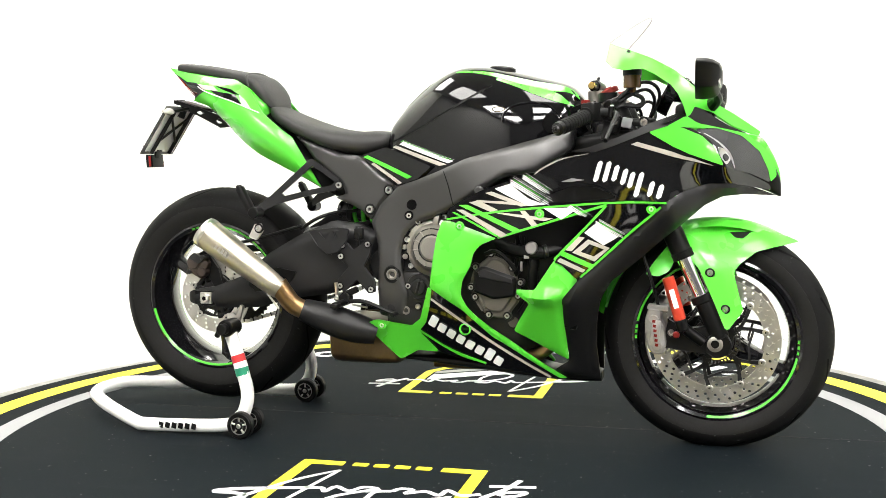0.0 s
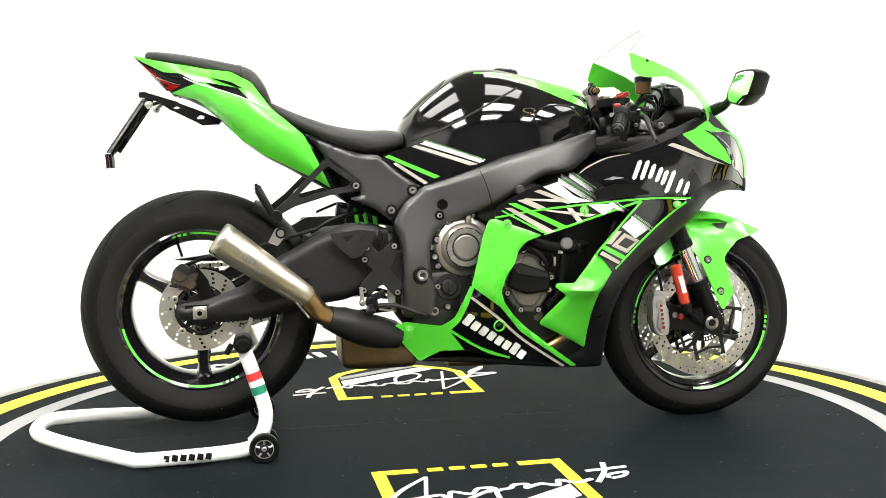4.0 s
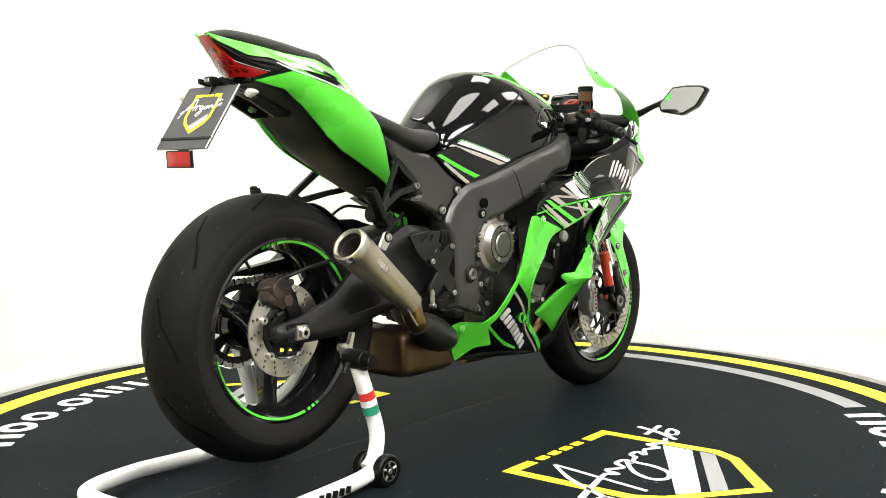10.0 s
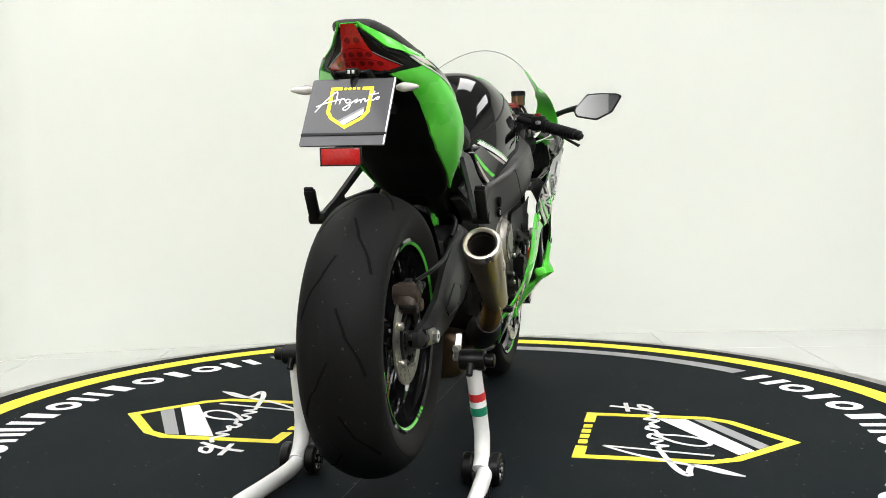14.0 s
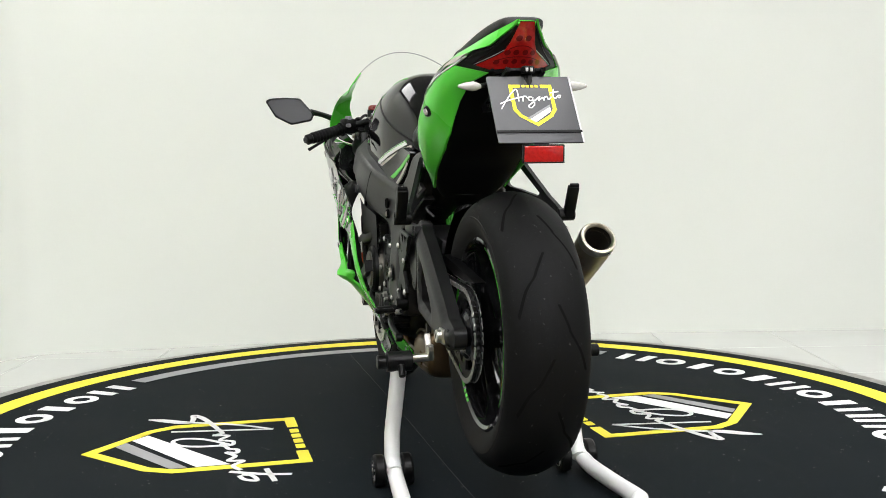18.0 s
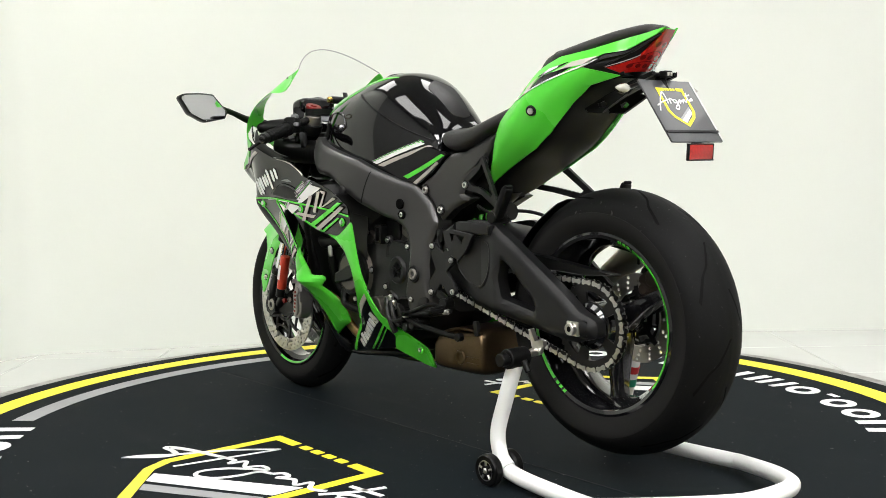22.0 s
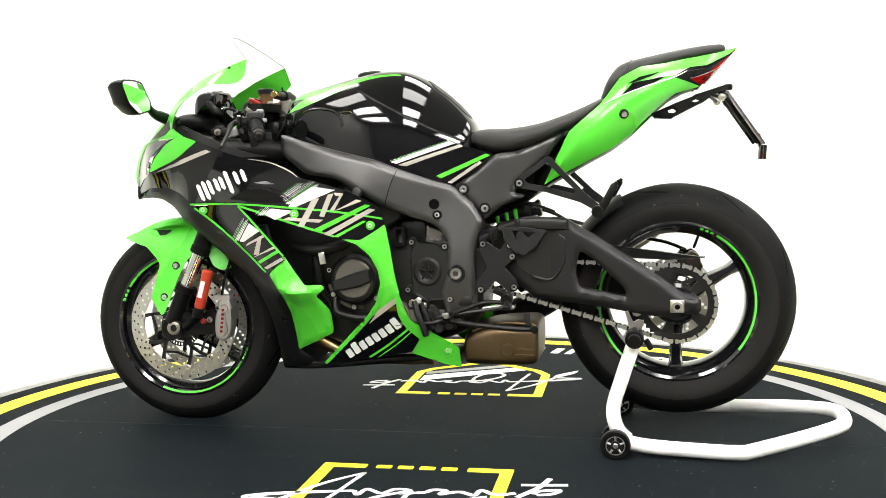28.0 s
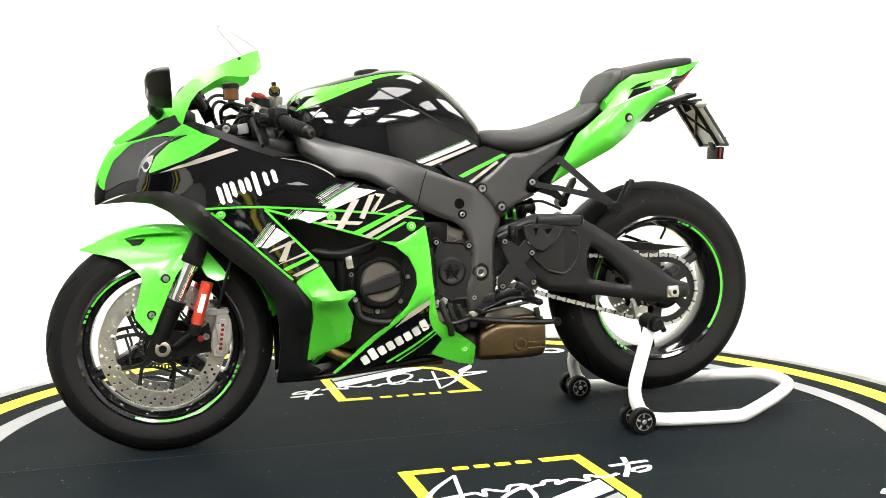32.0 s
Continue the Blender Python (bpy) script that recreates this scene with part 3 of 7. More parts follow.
def tail_raw(x, z):
    """Half-width of the tail: tucked in along its lower edge, fullest half-way up."""
    top = np.interp(x, [-.884, -.832, -.712, -.629, -.576, -.539, -.441, -.404, -.371], [1.072, 1.056, 1.031, 1.021, .992, .934, .851, .777, .720])
    low = np.interp(x, [-.884, -.80, -.785, -.72, -.675, -.648, -.602, -.555, -.477, -.40, -.371], [1.055, .975, .966, .948, .912, .886, .841, .806, .766, .727, .709])
    a = np.interp(x, [-.884, -.863, -.80, -.785, -.72, -.65, -.57, -.45, -.371], [.018, .026, .058, .064, .092, .106, .110, .108, .094])
    b = np.interp(x, [-.884, -.863, -.80, -.758, -.72, -.66, -.588, -.52, -.45, -.40, -.371], [.018, .032, .066, .098, .120, .145, .158, .163, .148, .118, .094])
    c = np.interp(x, [-.884, -.832, -.80, -.712, -.63, -.576, -.54, -.47, -.404, -.371], [.018, .046, .056, .083, .097, .118, .142, .148, .115, .094])
    u = max(-.1, min(1.1, (z - low) / max(top - low, .012)))
    return float(a * (1 - u) * (1 - 2 * u) + 4 * b * u * (1 - u) + c * u * (2 * u - 1))


def TAIL(x, z):
    """The same, smoothed along the slope of the tail."""
    return sum(k * tail_raw(x + d, z - d * .62) for d, k in ((-.02, .2), (-.01, .2), (0, .2), (.01, .2), (.02, .2)))


SPAR = half_width([(.365, .84, .160), (.28, .80, .204), (.15, .76, .217), (.123, .70, .224), (.05, .72, .208), (-.08, .66, .164), (-.15, .72, .144),
                   (-.137, .47, .169), (-.21, .61, .142), (-.15, .36, .155), (-.25, .75, .134), (-.40, .83, .128)])
REAR = (-0.7262, 0.388)
FRONT = (0.7190, 0.2992)
SIDES = (-1, 1)


def bolt(x, y, z, side, r=0.008, h=0.005, material=None, parent=None):
    # A dark ring paints the shaded recess round the bolt head.
    part("bolt_recess_shade", lathe([(r * .9, h * .15), (r * 1.45, h * .15), (r * 1.55, 0)], (x, y, z), (0, side, 0), 16), DEEP, parent)
    bm = lathe([(0, -h * 0.2), (r * 0.42, -h * 0.2), (r * 0.5, h), (r * 0.85, h), (r, h * 0.6), (r, 0)], (x, y, z), (0, side, 0), 14)
    return part("bolt", bm, BOLT if material in (None, STEEL) else material, parent)


def wheel(root, name, c, R, half, rim_r, spoke_a, stripes, tyre_label):
    """A wheel in the x-z plane, its axle along y."""
    o = (c[0], 0, c[1])
    hw = half * 0.80
    prof = [(rim_r + .004, -hw), (rim_r + .006, -hw - .004), (rim_r, -hw - .006), (rim_r - .008, -hw - .002), (rim_r - .012, -hw + .012), (rim_r - .026, -hw * .55),
            (rim_r - .030, 0), (rim_r - .026, hw * .55), (rim_r - .012, hw - .012), (rim_r - .008, hw + .002), (rim_r, hw + .006), (rim_r + .006, hw + .004), (rim_r + .004, hw)]
    rim = part(name, lathe(prof, o, (0, 1, 0), 96), RIM, root, "black gloss wheel rim")
    s = R - rim_r
    ty = [(rim_r + .002, -hw), (rim_r + s * .20, -half * .93), (rim_r + s * .40, -half), (rim_r + s * .58, -half * .965), (rim_r + s * .76, -half * .80),
          (rim_r + s * .90, -half * .52), (rim_r + s * .975, -half * .26), (R, 0)]
    ty = spline(ty, 4)
    ty = ty + [np.array((r, -h)) for r, h in ty[-2::-1]]
    part("tyre", lathe(ty, o, (0, 1, 0), 128), RUBBER, rim, tyre_label)

    for sd in SIDES:
        wall = [(r, sd * (abs(h) + .0007)) for r, h in ty if h <= 0 and rim_r + s * .05 < r < rim_r + s * .52]
        part("sidewall", lathe([(wall[0][0], sd * (abs(wall[0][1]) - .003))] + wall + [(wall[-1][0] + .001, sd * (abs(wall[-1][1]) - .003))], o, (0, 1, 0), 128), SIDEWALL, rim, "greyer tyre sidewall")

    def surf(h):
        """Tyre radius at the height h across its tread."""
        hs = [q[1] for q in ty]
        return float(np.interp(h, hs, [q[0] for q in ty]))
    # tread grooves: dark strips laid on the tread paint their shade
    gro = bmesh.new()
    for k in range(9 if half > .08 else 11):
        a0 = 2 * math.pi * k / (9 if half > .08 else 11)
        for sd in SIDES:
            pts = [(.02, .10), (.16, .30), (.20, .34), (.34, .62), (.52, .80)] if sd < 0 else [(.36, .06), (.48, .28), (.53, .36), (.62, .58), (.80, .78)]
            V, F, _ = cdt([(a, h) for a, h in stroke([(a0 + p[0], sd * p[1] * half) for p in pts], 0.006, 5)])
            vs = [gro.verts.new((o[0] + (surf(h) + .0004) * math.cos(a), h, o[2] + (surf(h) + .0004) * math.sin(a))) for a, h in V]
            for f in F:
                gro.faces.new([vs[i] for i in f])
    tagged(part("tread_groove_shade", gro, HOLLOW_SHADE, rim), kind="stuff")
    # spokes and hub
    part("hub", lathe([(.0, -.052), (.030, -.052), (.034, -.046), (.034, -.03), (.028, -.02), (.028, .02), (.034, .03), (.034, .046), (.030, .052), (0, .052)], o, (0, 1, 0), 28), RIM, rim)
    for k in range(3):
        a = radians(spoke_a + 120 * k)
        ca, sa = math.cos(a), math.sin(a)
        bm = bmesh.new()
        rings = []
        for t in range(9):
            u = t / 8
            r = .024 + (rim_r - .03) * u
            wdt = .036 - .020 * math.sin(u * math.pi * .55) + .018 * max(0, u - .8) * 5 * .6
            dep = .030 - .012 * u
            rings.append([bm.verts.new((o[0] + r * ca - q * sa, y, o[2] + r * sa + q * ca)) for q, y in
                          ((-wdt * .7, -dep), (0, -dep - .004), (wdt * .7, -dep), (wdt, 0), (wdt * .7, dep), (0, dep + .004), (-wdt * .7, dep), (-wdt, 0))])
        for p, q in zip(rings, rings[1:]):
            for i in range(8):
                bm.faces.new((p[i], p[(i + 1) % 8], q[(i + 1) % 8], q[i]))
        part("spoke", bm, RIM, rim, sharp=50)
    # green rim stripes
    for sd in SIDES:
        y = sd * (hw + .0078)
        for a0, a1, up in stripes[sd]:
            segs = [(a0, a1)] + [((a1 + 2.5 + 4 * i, a1 + 5 + 4 * i) if up else (a0 - 5 - 4 * i, a0 - 2.5 - 4 * i)) for i in range(3)]
            for b0, b1 in segs:
                out = arc_band(rim_r - .0078, rim_r - .0022, b0, b1, max(2, int((b1 - b0) / 3)))
                part("rim_stripe", sheet(out, lambda u, v: (o[0] + u, y + sd * .0006 - sd * .55 * (rim_r - math.hypot(u, v)), o[2] + v),
                                         lambda u, v: (o[0] + u, y - sd * .0006 - sd * .55 * (rim_r - math.hypot(u, v)), o[2] + v)), GREEN, rim)
    part("valve", cyl((o[0] + (rim_r - .03) * math.cos(1.9), 0, o[2] + (rim_r - .03) * math.sin(1.9)),
                      (o[0] + (rim_r - .065) * math.cos(1.9), -.012, o[2] + (rim_r - .065) * math.sin(1.9)), .004), DEEP, rim)
    return rim


def brake_disc(root, c, y, r0, r1, side, holes, carrier):
    rows = []
    for k in range(holes):
        a = 2 * math.pi * k / holes
        for q, rr in enumerate((.24, .52, .80)):
            b = a + (q - 1) * .06
            rad = r0 + (r1 - r0) * rr
            rows.append(circle(rad * math.cos(b), rad * math.sin(b), .0042, 8))
    outline = [(r1 * math.cos(i / 36 * math.pi), r1 * math.sin(i / 36 * math.pi)) for i in range(72)]
    hole = [(r0 * math.cos(i / 30 * math.pi), r0 * math.sin(i / 30 * math.pi)) for i in range(60)]
    disc = part("brake_disc", sheet(outline, lambda u, v: (c[0] + u, y + side * .0025, c[1] + v), lambda u, v: (c[0] + u, y - side * .0025, c[1] + v), [hole] + rows), DISC, root,
                "drilled steel brake disc")
    n = carrier

    def polar(a, r):
        return (c[0] + r * math.cos(a), c[1] + r * math.sin(a))

    def slab(outline, holes=()):
        return sheet(outline, lambda u, v: (u, y + side * .008, v), lambda u, v: (u, y + side * .001, v), holes)
    if n == 10:
        # five forked arms, a hub flange and a slotted sensor ring
        pieces = [slab([polar(q * .157, .046) for q in range(40)], [[polar(q * .2244, .027) for q in range(28)]])]
        for k in range(5):
            a = 2 * math.pi * (k + .5) / 5 + .2 - math.pi / 10
            pieces.append(slab(stroke([polar(a, .042), polar(a, .060), polar(a, .078)], [.024, .013, .014], 3)))
            for d in (-1, 1):
                pieces.append(slab(stroke([polar(a, .070), polar(a + d * .16, .095), polar(a + d * math.pi / 10, r0 + .004)], [.010, .0085, .012], 4)))
                pieces.append(slab(stroke([polar(a + d * .20, .100), polar(a + d * math.pi / 5, .084)], .006, 2)))
        part("carrier", join(*pieces), MATTE, disc, "black forked disc carrier")
        slots = [[polar(q * math.pi / 20 + e, r) for e, r in ((-.035, .060), (.035, .060), (.035, .052), (-.035, .052))] for q in range(40)]
        part("sensor_ring", sheet([polar(q * math.pi / 30, .063) for q in range(60)], lambda u, v: (u, y + side * .010, v), lambda u, v: (u, y + side * .0085, v), [[polar(q * math.pi / 30, .049) for q in range(60)]] + slots), DARK, disc, "slotted sensor ring")
    else:
        rim_o, wins = [], []
        st = math.pi / n
        for k in range(n):
            a = 2 * math.pi * k / n + .2
            for da, rr in ((-.22, r0 - .004), (-.12, r0 + .010), (.12, r0 + .010), (.22, r0 - .004), (.6, r0 - .006), (1.0, r0 - .007), (1.4, r0 - .006)):
                rim_o.append((rr * math.cos(a + da * st), rr * math.sin(a + da * st)))
            inner = max(.044, r0 * .42)
            # a long slanted window and a small one beyond it
            wins.append([(rr * math.cos(a + da * st), rr * math.sin(a + da * st)) for da, rr in ((.16, r0 - .013), (.98, r0 - .011), (1.14, r0 * .66), (1.06, inner), (.48, inner), (.24, r0 * .66))])
            wins.append([(rr * math.cos(a + da * st), rr * math.sin(a + da * st)) for da, rr in ((1.14, r0 - .011), (1.84, r0 - .013), (1.74, r0 * .64), (1.30, r0 * .64))])
        hub = [(.027 * math.cos(i / 14 * math.pi), .027 * math.sin(i / 14 * math.pi)) for i in range(28)]
        part("carrier", sheet(rim_o, lambda u, v: (c[0] + u, y + side * (.006 + .05 * max(0, .09 - math.hypot(u, v))), c[1] + v), lambda u, v: (c[0] + u, y - side * .003, c[1] + v), [hub] + wins), MATTE, disc, "black disc carrier")
    for k in range(n):
        a = 2 * math.pi * k / n + .2
        u, v = polar(a, r0 + .004)
        part("button", lathe([(.003, .009), (.004, .0105), (.0075, .0105), (.0095, .009), (.0095, 0)], (u, y, v), (0, side, 0), 14), STEEL, disc)
    return disc


def front_end(m):
    wheel(m, "front_wheel", FRONT, .2992, .055, .2130, 215, {-1: ((264, 348, True), (84, 168, True)), 1: ((32, 112, False), (212, 292, False))}, "worn black front tyre")
    fx, fz = FRONT
    for s in SIDES:
        brake_disc(m, FRONT, s * .066, .124, .165, s, 36, 10)
        top = (.459, s * .110, .925)
        low = (.737, s * .108, .300)

        def at(u, dx=0.0):
            return (low[0] + (top[0] - low[0]) * u + dx, s * .107, low[2] + (top[2] - low[2]) * u)
        fork = part("fork_leg", join(cyl(at(.02), at(.17), .024), cyl(at(.17), at(.20), .029)), DEEP, m, "black fork bottom")
        part("fork_tube", cyl(at(.19), at(.36), .0205), CHROME, fork, "chromed fork tube")
        part("fork_outer", cyl(at(.36), at(1.0), .027), DEEP, fork, "black upper fork tube")
        part("dust_seal", cyl(at(.35), at(.38), .0285), RUBBER, fork)
        part("axle_clamp", plate([(.695, .278), (.70, .315), (.722, .332), (.748, .325), (.76, .30), (.752, .272), (.722, .262)], s * .088, s * .126), DEEP, fork)
        part("axle_nut", lathe([(.010, .0), (.018, .0), (.020, .004), (.020, .012), (.016, .014), (.011, .014), (.010, .004)], (fx, s * .116, fz), (0, s, 0), 24), ALLOY, fork, "bare alloy axle end")
        part("caliper_bracket", plate([(.585, .285), (.70, .27), (.72, .30), (.70, .345), (.645, .335), (.60, .36)], s * .096, s * .112), DEEP, fork)
        # red adjuster reservoir
        part("reservoir", cyl((.632, s * .136, .362), (.600, s * .136, .472), .0158, 20), RED, fork, "red anodised fork reservoir")
        part("reservoir_label", box((.617, s * .1522, .418), (.013, .001, .05), 0, rot=(0, -16, 0)), WHITE, fork)
        part("reservoir_base", join(cyl((.640, s * .138, .335), (.632, s * .138, .362), .015), cyl((.645, s * .12, .335), (.69, s * .112, .30), .014)), DEEP, fork)
        part("adjuster", lathe([(0, .008), (.006, .008), (.009, .006), (.009, 0)], (.622, s * .128, .322), (-.1, s, 0), 8), DARKRED, fork, "small red adjuster")
        # caliper with four pistons
        cal = part("caliper", join(plate([(.541, .362), (.550, .388), (.582, .384), (.584, .352), (.592, .340), (.596, .300), (.592, .268), (.562, .264), (.548, .282), (.541, .318)], s * .074, s * .116, r=.008, bevel=.004),
                                   cyl((.563, s * .10, .358), (.563, s * .122, .358), .0125), cyl((.572, s * .10, .288), (.572, s * .122, .288), .0125), box((.568, s * .118, .322), (.022, .012, .070), .004, rot=(0, 8, 0)),
                                   plate([(.545, .385), (.548, .397), (.60, .395), (.603, .38)], s * .085, s * .115)), CALIPER, m, "silver cast radial brake caliper")
        for k in range(6):
            z = .292 + k * .0125
            part("letter_bar", box((.5705 - (z - .30) * .12, s * .1245, z), (.008, .0012, .0075), 0, rot=(0, 8, 0)), DARKRED, cal)
        bolt(.608, s * .118, .325, s, .009, .006, ALLOY, cal)
        part("brake_hose", tube([(.575, s * .105, .39), (.56, s * .11, .45), (.535, s * .10, .53), (.53, s * .08, .60), (.52, s * .05, .70)], .0042, 8), DEEP, m, "black brake hose")
    part("axle", cyl((fx, -.125, fz), (fx, .125, fz), .013), STEEL, m)
    # mudguard
    FEND = half_width([(.60, .50, .095), (.57, .485, .10), (.64, .60, .055), (.70, .612, .018), (.771, .606, .012), (.84, .589, .020), (.927, .556, .006), (.897, .569, .016), (.88, .551, .050), (.855, .546, .068),
                       (.812, .535, .082), (.66, .56, .098), (.70, .48, .126), (.76, .37, .130), (.74, .55, .085), (.77, .48, .11)], 1e-5)
    side_outline = [(.640, .598), (.683, .611), (.771, .604), (.834, .589), (.897, .569), (.927, .556), (.862, .546), (.818, .535), (.778, .504), (.763, .485), (.776, .43), (.788, .387), (.752, .340),
                    (.743, .342), (.715, .41), (.678, .492), (.655, .52), (.640, .56)]
    guard = part("mudguard", join(shell(side_outline, FEND, -1, .004, .016), shell(side_outline, FEND, 1, .004, .016)), GREEN, m, "lime green front mudguard")
    rear_out = [(.540, .475), (.575, .470), (.60, .482), (.632, .545), (.640, .56), (.640, .598), (.605, .56), (.560, .505)]
    for s in SIDES:
        part("rear_flap", shell(rear_out, FEND, s, .004, .016), GREEN, guard)
    bm = bmesh.new()
    rings = []
    for i in range(25):
        a = radians(56 + 112 * i / 24)
        taper = min(1.0, (i + 2) / 9)
        rings.append([bm.verts.new((fx + (.322 - .022 * abs(k) ** 2.2) * math.cos(a), k * .062 * taper, fz + (.322 - .022 * abs(k) ** 2.2) * math.sin(a))) for k in (-1, -.75, -.5, -.25, 0, .25, .5, .75, 1)])
    for p, q in zip(rings, rings[1:]):
        for k in range(8):
            bm.faces.new((p[k], p[k + 1], q[k + 1], q[k]))
    bmesh.ops.solidify(bm, geom=bm.faces[:], thickness=.003)
    part("arch", bm, GREEN, guard)
    for s in SIDES:
        # Dark patch laid on the guard, painting the shade of its triangular hole.
        hole = [(.752, .583), (.806, .583), (.785, .567), (.765, .570)]
        part("recess_shade", sheet(rounded(hole, .003), lambda x, z: (x, s * (FEND(x, z) + .003), z), lambda x, z: (x, s * (FEND(x, z) - .004), z), (), .012), DEEP, guard)
        bolt(.705, s * (FEND(.705, .484) + .001), .484, s, .008, .005, STEEL, guard)
        bolt(.7435, s * (FEND(.7435, .391) + .001), .391, s, .008, .005, STEEL, guard)
    return guard


def fairing(m):
    P = {
        "upper": [(.050, .655), (.095, .681), (.140, .702), (.200, .720), (.255, .734), (.278, .739), (.298, .757), (.352, .782), (.432, .795), (.518, .798), (.623, .775), (.739, .755), (.800, .734), (.850, .707), (.854, .691),
                  (.765, .712), (.699, .713), (.639, .694), (.601, .669), (.457, .667), (.199, .648), (.048, .627)],
        "strip": [(.871, .676), (.765, .712), (.699, .713), (.639, .694), (.591, .66), (.513, .589), (.439, .523), (.378, .465), (.342, .421), (.337, .356), (.340, .239), (.298, .21), (.332, .182),
                  (.415, .173), (.411, .278), (.416, .347), (.430, .415), (.459, .462), (.52, .511), (.593, .575), (.653, .624), (.691, .658), (.736, .68), (.791, .684)],
        "mid": [(.048, .626), (.199, .646), (.457, .666), (.301, .617), (.176, .578), (.11, .603)],
        "side": [(.031, .622), (.048, .624), (.11, .601), (.176, .578), (.133, .561), (.113, .54), (.103, .504), (.079, .465), (.07, .426), (.082, .393), (.109, .359), (.147, .322), (.218, .266),
                 (.33, .182), (.309, .183), (.14, .303), (.071, .382), (-.013, .444), (.002, .52), (.015, .58)],
        "belly": [(-.013, .444), (.071, .382), (.14, .303), (.309, .183), (.235, .196), (.108, .222), (-.016, .256), (-.064, .316), (-.04, .344), (-.023, .394)],
        "belly_tail": [(-.228, .329), (-.185, .345), (-.084, .331), (-.052, .354), (-.03, .41), (-.017, .446), (-.007, .441), (-.02, .389), (-.038, .342), (-.063, .316), (-.034, .279), (-.016, .256),
                       (-.079, .256), (-.137, .224), (-.174, .265)],
        "graphic": [(.457, .666), (.592, .663), (.513, .589), (.439, .523), (.381, .471), (.328, .529), (.398, .601)],
        "inlet": [(.328, .527), (.381, .47), (.342, .421), (.337, .356), (.339, .241), (.256, .29), (.196, .321), (.209, .344), (.253, .407), (.22, .433), (.223, .444), (.27, .443)],
        "patch": [(.561, .841), (.609, .856), (.639, .852), (.686, .831), (.718, .800), (.739, .757), (.676, .778), (.621, .804)],
        "lamp": [(.669, .847), (.725, .848), (.781, .830), (.824, .791), (.847, .742), (.851, .711), (.802, .736), (.746, .750), (.726, .797), (.698, .827)],
        "nose_rim": [(.603, .854), (.650, .880), (.676, .862), (.716, .853), (.792, .836), (.836, .800), (.862, .758), (.868, .728), (.852, .712), (.847, .742), (.824, .792), (.780, .831), (.724, .849), (.676, .850)],
        "nose_dark": [(.432, .795), (.475, .808), (.561, .841), (.609, .857), (.664, .849), (.698, .827), (.726, .797), (.744, .752), (.623, .775), (.518, .798)],
    }

    def bulged(x, z):
        """The inlet panel swells to a lip where it is stepped."""
        d = abs((z - .425) - (x - .30) * .10)
        return FAIR(x, z) + .030 * math.exp(-(d / .020) ** 2) * max(0.0, 1 - abs(x - .30) / .09)
    LEFT = {
        "belly_tail": [(.012, .423), (.003, .382), (-.010, .343), (-.073, .301), (-.134, .259), (-.135, .199), (-.09, .207), (-.001, .243), (-.029, .286), (.005, .321), (.020, .357), (.024, .420)],
        "belly": [(.023, .415), (.018, .349), (.004, .319), (-.029, .286), (-.001, .245), (.102, .228), (.231, .204), (.265, .196), (.170, .282), (.085, .362)],
        "side": [(.110, .569), (.061, .598), (.040, .612), (.029, .549), (.019, .471), (.010, .420), (.082, .365), (.163, .287), (.262, .196), (.270, .200), (.168, .301), (.117, .349), (.081, .392),
                 (.060, .449), (.064, .485), (.085, .527), (.122, .558), (.164, .573)],
        "mid": [(.472, .663), (.329, .654), (.180, .644), (.040, .624), (.040, .612), (.061, .598), (.110, .569), (.164, .573), (.270, .606), (.389, .638)],
        "inlet": [(.381, .47), (.328, .527), (.274, .443), (.229, .444), (.222, .433), (.248, .411), (.222, .366), (.226, .296), (.341, .240), (.333, .363), (.342, .421)],
    }
    right = dict(P)
    for s in SIDES:
        P = dict(right, **LEFT) if s > 0 else right
        up = part("upper_fairing", shell(P["upper"], FAIR, s, .004, .020), BLACK, m, "black gloss upper fairing")
        part("fairing_edge", shell(P["strip"], crowned(FAIR, P["strip"], .012, .022), s, .010, .013, lift=.008), MATTE, m, "matte black fairing edge")
        mid = part("middle_fairing", shell(P["mid"], FAIR, s, .004, .020, lift=.001), BLACK, m, "black gloss fairing panel with grey stripes")
        side = part("side_fairing", shell(P["side"], crowned(FAIR, P["side"], .005, .014), s, .004, .010, lift=.005), GREEN, m, "lime green side fairing")
        belly = part("belly_pan", shell(P["belly"], FAIR, s, .004, .020), BLACK, m, "black gloss belly pan")
        tail = part("belly_pan_tail", shell(P["belly_tail"], FAIR, s, .005, .018, lift=.004), GREEN, m, "lime green rear of the belly pan")
        front = part("radiator_panel", shell(P["graphic"], FAIR, s, .004, .020, lift=.004), BLACK, m, "black panel beside the radiator")
        inlet = part("radiator_scoop", shell(P["inlet"], crowned(bulged, P["inlet"], .008, .014), s, .005, .011, lift=.008), GREEN, m, "lime green scoop beside the radiator")
        part("fairing_patch", shell(P["patch"], FAIR, s, .004, .018, lift=.003), GREEN, up, "lime green patch")
        part("headlight_lens", shell(P["lamp"], FAIR, s, .004, .016, lift=.001), SMOKE, m, "dark headlight lens")
        part("headlight_reflector", shell([(.722, .806), (.744, .796), (.757, .777), (.745, .757), (.730, .778)], FAIR, s, .003, .02, lift=.0026), CHROME, m, "bright headlight reflector")
        part("reflector_shade", shell([(.741, .789), (.752, .777), (.745, .766), (.737, .779)], FAIR, s, .003, .02, lift=.0046), SMOKE, m, "dark lamp bowl")
        part("lens_rib", shell(stroke([(.690, .838), (.725, .815), (.752, .785), (.764, .750)], [.002, .004, .005, .002], 4), FAIR, s, .003, .02, r=.001, lift=.003), MID, m, "grey rib behind the lens")
